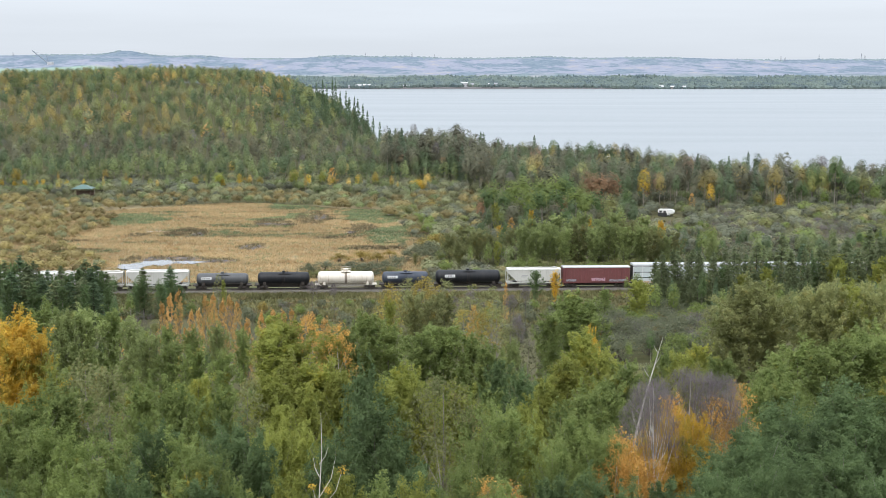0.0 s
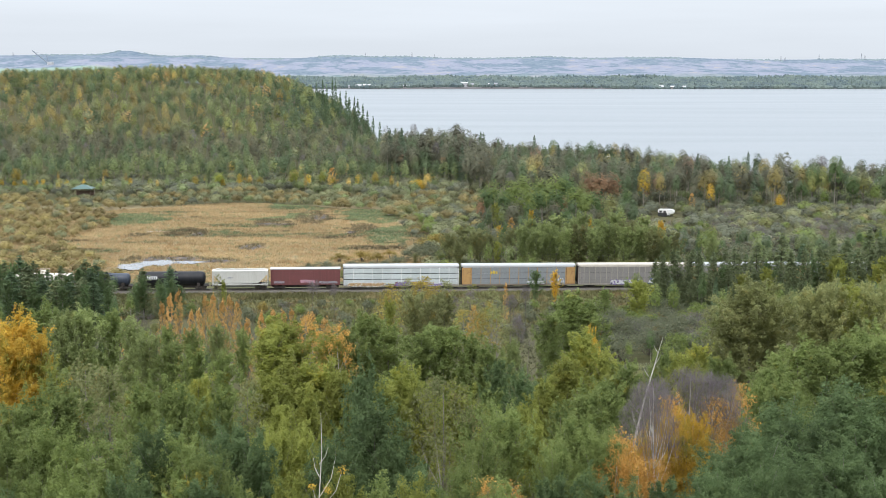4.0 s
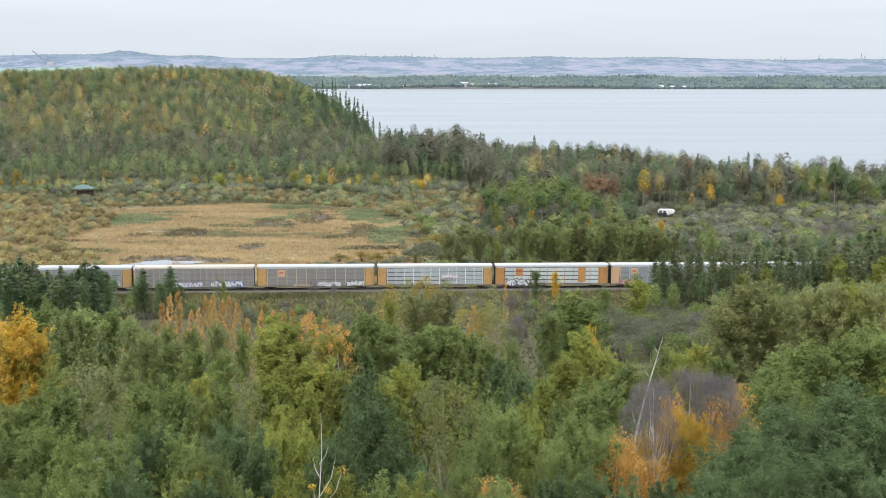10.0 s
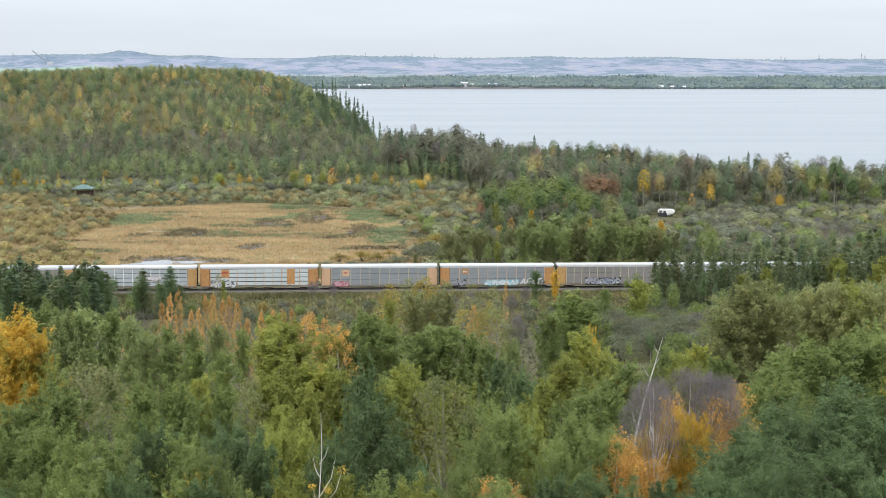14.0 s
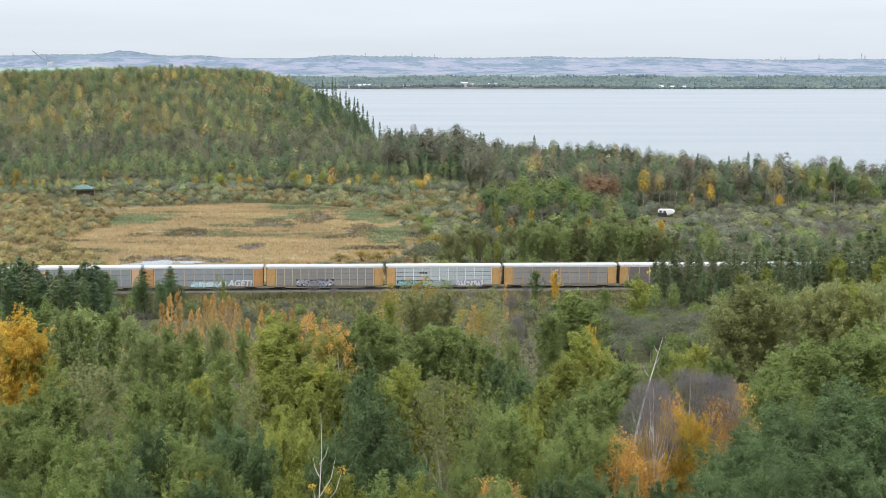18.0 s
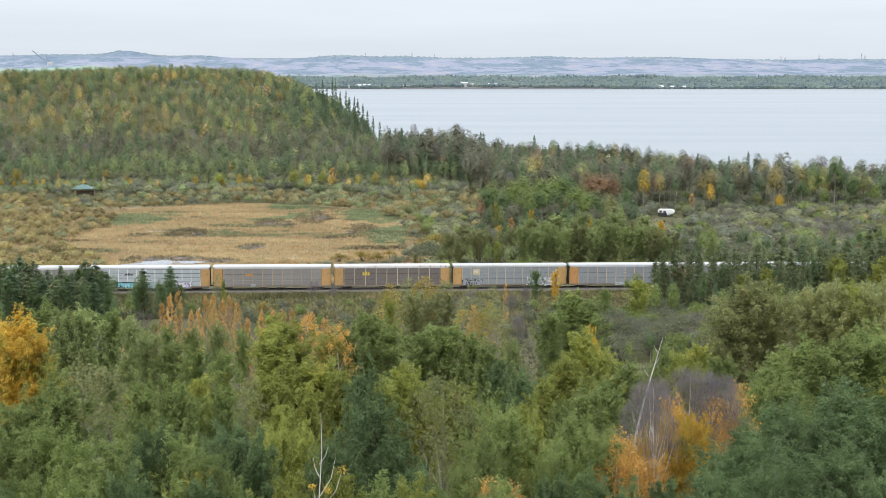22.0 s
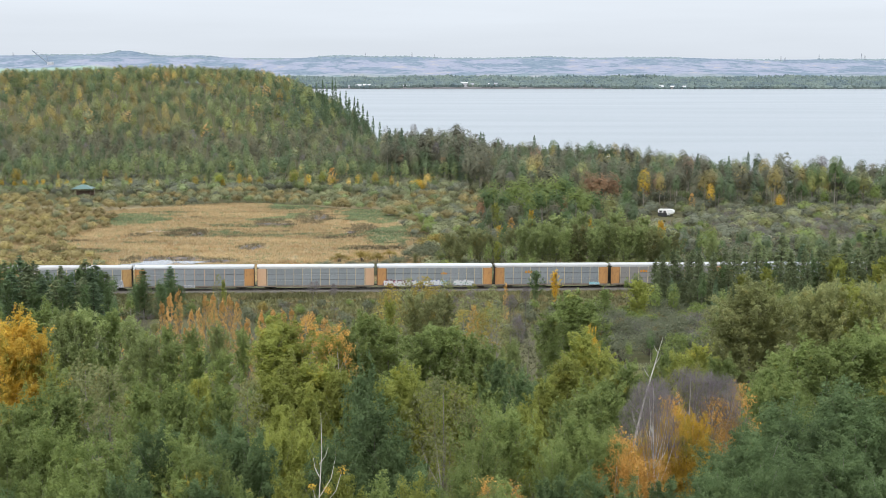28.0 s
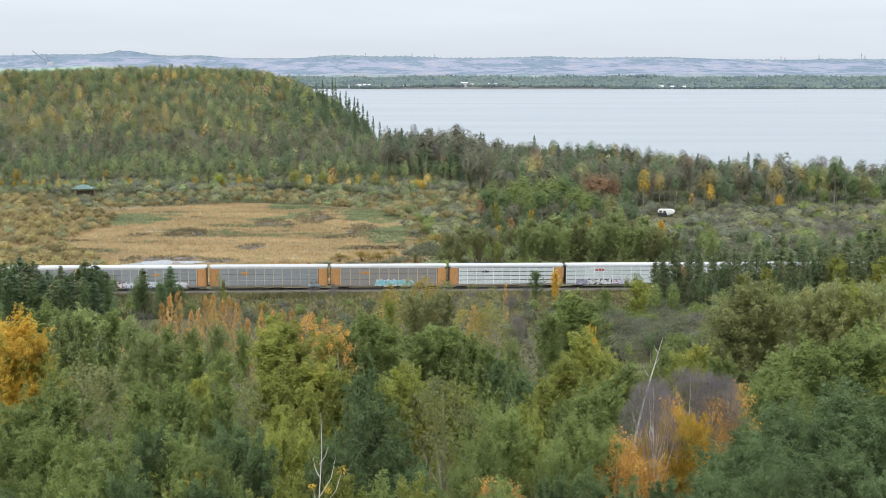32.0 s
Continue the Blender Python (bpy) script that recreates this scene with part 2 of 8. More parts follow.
def build_ground():
    ys = np.concatenate([np.arange(-500, 0, 25), np.arange(0, 340, 4), np.arange(340, 760, 7), np.arange(760, 1200, 16), np.arange(1200, 3100, 120), np.arange(3100, 4960, 26)])
    us = np.linspace(-1, 1, 221)
    us = np.sign(us) * np.abs(us) ** 1.35
    X = us[None, :] * (900 + np.clip(ys, 0, None)[:, None] * 0.42)
    Y = np.repeat(ys[:, None], len(us), 1)
    Z = land(X, Y)
    v = np.stack([X, Y, Z], -1).reshape(-1, 3)
    w = len(us)
    i = (np.arange(len(ys) - 1)[:, None] * w + np.arange(w - 1)[None, :]).reshape(-1)
    f = np.stack([i, i + 1, i + 1 + w, i + w], -1)
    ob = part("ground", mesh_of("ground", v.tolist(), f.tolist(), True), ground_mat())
    tagged(ob, "uneven grassy ground falling to a valley, hills beyond", "ground", "", "structure")


build_ground()


def water_mat(name, tint, rough, scale, strength):
    m, n, l, b = nodes_of(name)
    geo = n.new("ShaderNodeNewGeometry")
    stretch = n.new("ShaderNodeMapping")
    stretch.inputs["Scale"].default_value = (scale, scale * 2.5, scale)
    l.new(geo.outputs["Position"], stretch.inputs[0])
    h = noise_of(n, l, stretch.outputs[0], 1.0, 4.0, 0.6)
    b.inputs["Base Color"].default_value = (*tint, 1)
    b.inputs["Roughness"].default_value = rough
    b.inputs["IOR"].default_value = 1.33
    big = n.new("ShaderNodeMapping")
    big.inputs["Scale"].default_value = (0.0015, 0.012, 0.01)
    l.new(geo.outputs["Position"], big.inputs[0])
    l.new(ramp(n, l, noise_of(n, l, big.outputs[0], 1.0, 3.0), 0.4, 0.65, rough * 0.95, rough * 1.08), b.inputs["Roughness"])
    bump(n, l, b, h, strength, 0.3)
    return m


def sheet(name, x0, x1, y0, y1, z, mat, label, category, nx=2, ny=2):
    xs, ys = np.linspace(x0, x1, nx), np.linspace(y0, y1, ny)
    v = [(x, y, z) for y in ys for x in xs]
    f = [(j * nx + i, j * nx + i + 1, (j + 1) * nx + i + 1, (j + 1) * nx + i) for j in range(ny - 1) for i in range(nx - 1)]
    return tagged(part(name, mesh_of(name, v, f), mat), label, category, "", "structure")


sheet("water", -2600, 2600, 640, 3260, LAKE_Z, water_mat("lake_water", (0.18, 0.20, 0.215), 0.30, 0.5, 0.25), "calm pale grey lake under an overcast sky", "lake", 14, 8)

# ---------------------------------------------------------------- plants
RNG = np.random.default_rng(7)


def tube(path, radii, sides=5):
    """Vertices and faces of a tapered tube along a path."""
    vs, fs = [], []
    for i, (p, r) in enumerate(zip(path, radii)):
        for k in range(sides):
            a = 2 * math.pi * k / sides
            vs.append((p[0] + r * math.cos(a), p[1] + r * math.sin(a), p[2]))
        if i:
            o = (i - 1) * sides
            fs += [(o + k, o + (k + 1) % sides, o + sides + (k + 1) % sides, o + sides + k) for k in range(sides)]
    return vs, fs


def joined(pieces):
    vs, fs = [], []
    for v, f in pieces:
        o = len(vs)
        vs += [tuple(q) for q in v]
        fs += [tuple(i + o for i in q) for q in f]
    return vs, fs


def leaves(centres, spread, count, size, rng, droop=0.0, facing=0.75, inner=0, tall=0.75):
    """Small pointed leaf sprays in soft clumps, mostly facing outwards as leaves do."""
    centres = np.asarray(centres, float)
    c = np.repeat(centres, count, 0)
    sp = np.repeat(np.asarray(spread, float), count)
    d = rng.normal(size=(len(c), 3))
    d /= np.linalg.norm(d, axis=1)[:, None]
    p = c + d * (sp * rng.uniform(0.2, 1.0, len(c)) ** 0.5)[:, None] * np.array([1, 1, tall])
    if tall > 1:
        p[:, :2] = c[:, :2] + (p[:, :2] - c[:, :2]) * (1 - 0.5 * np.clip(d[:, 2:], 0, 1))
    mid = np.array([0, 0, centres[:, 2].mean()])
    out = c - mid
    out /= np.maximum(np.linalg.norm(out, axis=1), 0.2)[:, None]
    n = facing * (d + 0.7 * out + np.array([0, 0, 0.35])) + rng.normal(0, 0.55, size=(len(c), 3))
    n /= np.linalg.norm(n, axis=1)[:, None]
    a = np.cross(n, rng.normal(size=(len(c), 3)))
    a /= np.linalg.norm(a, axis=1)[:, None]
    b = np.cross(n, a)
    a[:, 2] -= droop
    s = size * rng.uniform(0.6, 1.35, len(c))[:, None]
    v = np.stack([p - a * s, p + a * s, p + b * s * 1.15], 1).reshape(-1, 3)
    soft = np.repeat(unit(0.5 * n + 0.8 * d + 0.6 * out + np.array([0, 0, 0.3])), 3, 0)
    if inner:
        # added larger triangles, hidden deep inside the crown, keep the light out
        q = np.repeat(centres, inner, 0)
        q = q + (np.array([0, 0, 1]) * q - q) * rng.uniform(0.30, 0.85, (len(q), 1))
        g = np.repeat(np.asarray(spread, float), inner)[:, None] * 0.36
        e = rng.normal(size=(len(q), 3, 3))
        e /= np.linalg.norm(e, axis=2)[:, :, None]
        v = np.concatenate([v, (q[:, None] + e * g[:, None]).reshape(-1, 3)])
        soft = np.concatenate([soft, np.repeat(unit(q - mid + np.array([0, 0, 0.5])), 3, 0)])
    return v, np.arange(len(v)).reshape(-1, 3), soft


def crown_clumps(H, low, R, n, rng, size=(0.24, 0.42), lean=0.0, leaders=0):
    """Clump centres and sizes of a broad-leaved crown, uneven and with gaps."""
    out, sizes = [], []
    for i in range(n):
        t = ((i + rng.uniform(0, 1)) / n) ** 0.9
        prof = (math.sin(math.pi * min(1, 0.24 + 0.71 * t)) ** 0.7) * (1.0 - 0.30 * t)
        a = i * 2.39996 + rng.uniform(-0.6, 0.6)
        r = R * prof * rng.uniform(0.35, 1.0) ** 0.6 * (1 + 0.22 * math.sin(2 * a + lean))
        z = H * (low + (0.97 - low) * t)
        out.append((r * math.cos(a), r * math.sin(a), z))
        sizes.append(R * rng.uniform(*size) * (1.0 - 0.35 * t))
    for i in range(leaders):
        # upright shoots that stand out of the top
        a, r = rng.uniform(0, 6.28), R * rng.uniform(0.1, 0.55)
        out.append((r * math.cos(a), r * math.sin(a), H * (rng.uniform(0.90, 0.99) - 0.16 * r / R)))
        sizes.append(R * rng.uniform(0.10, 0.15))
    return np.array(out), np.array(sizes)


def dome(count, R, zc, rz, size, rng, lobes=15, facing=1.5):
    """A far crown: leaf sprays on a lumpy dome, with hollows between the lobes."""
    L = rng.normal(size=(lobes, 3))
    L /= np.linalg.norm(L, axis=1)[:, None]
    L[:, 2] = np.abs(L[:, 2]) * 1.1 - 0.35
    L /= np.linalg.norm(L, axis=1)[:, None]
    big = rng.uniform(0.05, 0.30, lobes)
    d = rng.normal(size=(count, 3))
    d[:, 2] = np.where(d[:, 2] < -0.5, -d[:, 2], d[:, 2])
    d /= np.linalg.norm(d, axis=1)[:, None]
    near = np.exp(7.0 * (d @ L.T - 1.0)) * big
    r = (0.86 + near.max(1)) * rng.uniform(0.86, 1.04, count)
    best = L[near.argmax(1)]
    taper = (1.04 - 0.30 * (d[:, 2] + 1) / 2)[:, None] * np.array([1, 1, 0]) + np.array([0, 0, 1.0])
    p = d * r[:, None] * taper * np.array([R, R, rz]) + np.array([0, 0, zc])
    n = facing * (0.9 * d + 0.6 * (d - 0.75 * best) + np.array([0, 0, 0.25])) + rng.normal(0, 0.24, (count, 3))
    n /= np.linalg.norm(n, axis=1)[:, None]
    a = np.cross(n, rng.normal(size=(count, 3)))
    a /= np.linalg.norm(a, axis=1)[:, None]
    e = np.cross(n, a)
    s = size * rng.uniform(0.6, 1.35, count)[:, None]
    v = np.stack([p - a * s, p + a * s, p + e * s * 1.15], 1).reshape(-1, 3)
    soft = unit(0.25 * n + unit(d / np.array([R, R, rz])) + 0.5 * (d - 0.75 * best) + np.array([0, 0, 0.2]))
    # larger triangles added inside the dome to block light
    m = count // 7
    q = d[:m] * rng.uniform(0.40, 0.62, (m, 1)) * np.array([R, R, rz]) + np.array([0, 0, zc])
    k = np.stack([-a[:m] - 0.6 * e[:m], a[:m] - 0.6 * e[:m], 1.2 * e[:m]], 1)
    v = np.concatenate([v, (q[:, None] + k * R * 0.20).reshape(-1, 3)])
    soft = np.repeat(np.concatenate([soft, d[:m]]), 3, 0)
    return v, np.arange(len(v)).reshape(-1, 3), soft


def trunk_mesh(H, r, clumps, limbs, rng, sides=6, bend=0.25):
    """Trunk that tapers and wanders, its limbs grown out of it towards the clumps."""
    n = 12
    off = np.cumsum(rng.normal(0, bend * 0.18, (n, 2)), 0)
    path = [(off[i][0] * i / n, off[i][1] * i / n, H * 0.95 * i / (n - 1)) for i in range(n)]
    path[0] = (0, 0, -0.6)
    vs, fs = tube(path, [r * (1.0 - 0.90 * (i / (n - 1)) ** 0.8) for i in range(n)], sides)
    for c in clumps[:: max(1, len(clumps) // max(1, limbs))][:limbs] if limbs else []:
        z0 = max(H * 0.12, c[2] - 0.24 * H * rng.uniform(0.5, 1.0))
        i = min(n - 2, max(1, int(round(z0 / (H * 0.95) * (n - 1)))))
        k = int(round(math.atan2(c[1] - path[i][1], c[0] - path[i][0]) / (2 * math.pi) * sides)) % sides
        root = i * sides + k
        a, q = vs[root], r * 0.34 * (1 - 0.7 * i / n)
        one = [a[j] + (c[j] - a[j]) * 0.08 for j in range(3)]
        two = [a[j] + (c[j] - a[j]) * 0.55 - (0.02 * H if j == 2 else 0) for j in range(3)]
        lv, lf = tube([one, two, c], [q, q * 0.6, q * 0.2], 4)
        o = len(vs)
        vs += lv
        fs += [tuple(v + o for v in f) for f in lf] + [(root, o + m, o + (m + 1) % 4) for m in range(4)]
    return vs, fs


def spray_crown(H, low, R, limbs, twigs, per, size, rng, rise=(1.5, 3.4), full=False, inner=3):
    """A leafy crown on limbs that climb outwards: twigs along each limb, small leaves round each twig."""
    t = ((np.arange(limbs) + rng.uniform(0, 1, limbs)) / limbs)
    a = np.arange(limbs) * 2.39996 + rng.uniform(-0.7, 0.7, limbs)
    if full:
        prof = np.sqrt(np.clip(1 - ((t - 0.40) / 0.66) ** 2, 0.05, 1))
    else:
        prof = np.sin(math.pi * (0.20 + 0.72 * t)) ** 0.75 * (1.04 - 0.30 * t)
    sway = 1 + 0.24 * np.sin(2 * a + rng.uniform(0, 6)) + 0.14 * np.sin(3 * a + rng.uniform(0, 6))
    reach = R * prof * sway * rng.uniform(0.35, 1.05, limbs)
    up = (0.25 * R + reach) * rng.uniform(rise[0], rise[1], limbs) * (0.62 if full else 1.0)
    root = np.stack([0 * a, 0 * a, H * (low - 0.06 + (0.86 - low) * t ** 0.9)], 1)
    tip = root + np.stack([reach * np.cos(a), reach * np.sin(a), up], 1)
    tip[:, 2] = np.minimum(tip[:, 2], H * (1.0 - 0.10 * rng.uniform(0, 1, limbs) - (0.20 if full else 0.30) * (reach / R) ** 1.6))
    # twigs
    li = np.repeat(np.arange(limbs), twigs)
    s = rng.uniform(0.08, 1.0, len(li)) ** 0.75
    base = root[li] + (tip - root)[li] * s[:, None]
    base[:, 2] -= 0.10 * reach[li] * np.sin(math.pi * s)
    out = np.stack([np.cos(a[li]), np.sin(a[li]), np.full(len(li), 1.7)], 1)
    d = rng.normal(0, 0.95, (len(li), 3)) + out
    d /= np.linalg.norm(d, axis=1)[:, None]
    span = R * rng.uniform(0.13, 0.31, len(li)) * (1.15 - 0.50 * s)
    # leaves
    ti = np.repeat(np.arange(len(li)), per)
    u = rng.uniform(0, 1.0, len(ti))
    w = span[ti] * (0.19 + 0.28 * (1 - u))
    e = rng.normal(0, 0.62, (len(ti), 3)) * np.array([1, 1, 0.9])
    p = base[ti] + d[ti] * (span[ti] * u)[:, None] + e * w[:, None]
    n = 0.75 * e + 0.30 * d[ti] + 0.40 * out[li][ti] * np.array([1, 1, 0.2]) + np.array([0, 0, 0.40]) + rng.normal(0, 0.38, (len(ti), 3))
    n /= np.linalg.norm(n, axis=1)[:, None]
    g = np.cross(n, rng.normal(size=(len(ti), 3)))
    g /= np.linalg.norm(g, axis=1)[:, None]
    b = np.cross(n, g)
    z = size * rng.uniform(0.65, 1.3, len(ti))[:, None]
    v = np.stack([p - g * z, p + g * z, p + b * z * 1.3], 1).reshape(-1, 3)
    soft = np.repeat(unit(0.6 * n + 0.45 * e + 0.5 * out[li][ti] * np.array([1, 1, 0.3]) + np.array([0, 0, 0.15])), 3, 0)
    if inner:
        # larger hidden triangles, added deep inside to keep the light out
        k = np.repeat(np.arange(limbs), inner)
        q = root[k] + (tip - root)[k] * rng.uniform(0.05, 0.50, (len(k), 1))
        x = rng.normal(size=(len(k), 3, 3))
        x /= np.linalg.norm(x, axis=2)[:, :, None]
        v = np.concatenate([v, (q[:, None] + x * R * 0.105).reshape(-1, 3)])
        soft = np.concatenate([soft, np.repeat(unit((tip - root)[k]), 3, 0)])
    return v, np.arange(len(v)).reshape(-1, 3), soft, tip


KIND = {}
FACING = (0.45, 0.48, 0.55, 1.0, 1.3)


def template(kind, level, seed):
    """Trunk and crown meshes of one plant, 10 m tall (shrubs 3 m). level 0 is near the camera, 2 far off."""
    key = (kind, level, seed)
    if key in KIND:
        return KIND[key]
    rng = np.random.default_rng(seed * 31 + level * 7 + sum(map(ord, kind)))
    sides = (6, 6, 5, 4, 4)[level]
    if level > 2 and kind in ("broad", "round", "slim", "shrub"):
        far = level - 3
        if kind in ("broad", "round"):
            R = rng.uniform(2.0, 2.7) * (1.15 if kind == "round" else 1.0)
            c, s = crown_clumps(10, 0.3, R, 8, rng)
            v, f, soft = dome((600, 300)[far], R * 0.88, rng.uniform(5.3, 5.9), rng.uniform(4.0, 4.5), (0.138, 0.195)[far], rng)
            t = trunk_mesh(10, 0.115, c, (5, 2)[far], rng, sides)
        elif kind == "slim":
            c, s = crown_clumps(10, 0.2, 1.1, 8, rng)
            v, f, soft = dome((420, 260)[far], rng.uniform(1.1, 1.4), 5.7, 4.2, (0.140, 0.21)[far], rng, 14)
            t = trunk_mesh(10, 0.085, c, (3, 2)[far], rng, sides)
        else:
            v, f, soft = dome((330, 210)[far], rng.uniform(1.9, 2.3), 1.35, 1.6, (0.145, 0.20)[far], rng, 10)
            t = joined([tube([(0, 0, -0.4), (0.5 * math.cos(a), 0.5 * math.sin(a), 1.0), (1.1 * math.cos(a), 1.1 * math.sin(a), 2.0)], [0.05, 0.035, 0.012], 4) for a in (0.3, 2.2, 4.4)])
    elif kind in ("broad", "round"):
        full = kind == "round"
        R = rng.uniform(1.7, 2.2) * (1.25 if full else 1.0)
        v, f, soft, c = spray_crown(10, rng.uniform(0.10, 0.20), R, (84, 72, 56, 26, 14)[level], ((18, 14, 11, 8, 5) if full else (11, 9, 7, 6, 4))[level], (38, 30, 22, 10, 10)[level], (0.036, 0.052, 0.075, 0.15, 0.24)[level], rng, full=full, inner=(8, 8, 7, 4, 2)[level])
        t = trunk_mesh(8.9, 0.105, c, (26, 20, 12, 6, 2)[level], rng, sides)
    elif kind == "slim":
        R = rng.uniform(1.0, 1.3)
        v, f, soft, c = spray_crown(10, rng.uniform(0.10, 0.20), R, (70, 56, 42, 24, 12)[level], (12, 10, 7, 5, 4)[level], (22, 17, 17, 9, 8)[level], (0.030, 0.044, 0.066, 0.13, 0.22)[level], rng, (1.8, 4.0), inner=5)
        t = trunk_mesh(8.9, 0.080, c, (16, 12, 8, 4, 2)[level], rng, sides)
    elif kind == "wisp":
        c, s = crown_clumps(10, rng.uniform(0.12, 0.22), rng.uniform(1.0, 1.3), (50, 44, 36, 24, 12)[level], rng, (0.22, 0.40), rng.uniform(0, 6), 6)
        v, f, soft = leaves(c, s * 1.2, (70, 56, 40, 20, 12)[level], (0.052, 0.068, 0.098, 0.16, 0.28)[level], rng, 0.0, FACING[level], 0, 1.6)
        t = trunk_mesh(10, 0.075, c, (40, 36, 30, 12, 4)[level], rng, sides)
    elif kind == "sparse":
        R = rng.uniform(1.7, 2.3)
        c, s = crown_clumps(10, rng.uniform(0.30, 0.42), R, (54, 46, 34, 24, 12)[level], rng)
        v, f, soft = leaves(c, s * 1.0, (84, 48, 30, 18, 16)[level], (0.055, 0.080, 0.115, 0.18, 0.28)[level], rng)
        t = trunk_mesh(10, 0.105, c, (40, 34, 22, 12, 6)[level], rng, sides)
    elif kind == "bare":
        c, s = crown_clumps(10, 0.74, 1.25, (64, 56, 48, 36, 20)[level], rng)
        v, f, soft = leaves(c, s * 1.0, (44, 40, 30, 18, 13)[level], (0.15, 0.18, 0.24, 0.34, 0.44)[level], rng, -0.6, tall=1.1)
        q = v.reshape(-1, 3, 3)
        base = (q[:, 0] + q[:, 1]) / 2
        q[:, 2] = base + (q[:, 2] - base) * 0.065
        v = q.reshape(-1, 3)
        t = trunk_mesh(10, 0.085, c, (18, 18, 18, 14, 8)[level], rng, sides)
    elif kind == "conifer":
        pts, sp = [], []
        rows = (26, 22, 18, 14, 9)[level]
        for i in range(rows):
            z = 0.8 + 9.0 * (i / rows) ** 0.95
            rr = 1.75 * (1 - z / 10.2) ** 0.85 + 0.10
            k = max(3, int((11, 10, 8, 7, 5)[level] * (1 - 0.55 * i / rows)))
            for j in range(k):
                a = j * 2 * math.pi / k + rng.uniform(0, 1.2) + i
                for u in (0.35, 0.75) if level < 4 else (0.6,):
                    q = rr * u * rng.uniform(0.7, 1.2)
                    pts.append((q * math.cos(a), q * math.sin(a), z - 0.22 * q + rng.uniform(-0.28, 0.28)))
                    sp.append(0.30 * rr * 0.9 + 0.10)
        v, f, soft = leaves(pts, np.array(sp), (28, 20, 15, 12, 10)[level], (0.07, 0.09, 0.115, 0.15, 0.27)[level], rng, 0.15)
        tip, tf, ts = leaves([(0, 0, 9.5), (0, 0, 9.9)], np.array([0.15, 0.1]), 10, 0.18, rng)
        f = np.concatenate([f, tf + len(v)])
        v = np.concatenate([v, tip])
        soft = np.concatenate([soft, ts])
        t = trunk_mesh(10, 0.13, [], 0, rng, sides, 0.05)
    else:  # shrub, 3 m
        c, s = [], []
        for i in range((38, 34, 26, 15, 9)[level]):
            a, u = i * 2.4 + rng.uniform(-0.4, 0.4), rng.uniform(0.0, 1.0) ** 0.6
            z = 0.5 + 2.2 * math.sqrt(max(0, 1 - (u * 0.95) ** 2)) * rng.uniform(0.5, 1.0)
            c.append((2.0 * u * math.cos(a), 2.0 * u * math.sin(a), z))
            s.append(rng.uniform(0.42, 0.70))
        size = (0.05, 0.06, 0.085, 0.125, 0.20)[level]
        v, f, soft = leaves(c, np.array(s), (120, 90, 60, 26, 24)[level], size, rng, 0.0, FACING[level], (7, 6, 5, 4, 0)[level])
        if kind == "switch":
            q = v.reshape(-1, 3, 3)
            base = (q[:, 0] + q[:, 1]) / 2
            q[:, :2] = base[:, None] + (q[:, :2] - base[:, None]) * 2.0
            q[:, 2] = base + (q[:, 2] - base) * 0.16
            v = q.reshape(-1, 3)
        t = joined([tube([(0, 0, -0.4), (q[0] * 0.4, q[1] * 0.4, q[2] * 0.5), q], [0.05, 0.035, 0.012], 4) for q in c[: (12, 12, 9, 6, 3)[level]]])
    KIND[key] = (mesh_of(kind + "_trunk", *t), mesh_of(kind + "_crown", v.tolist(), f.tolist(), False, soft), v, soft)
    return KIND[key]


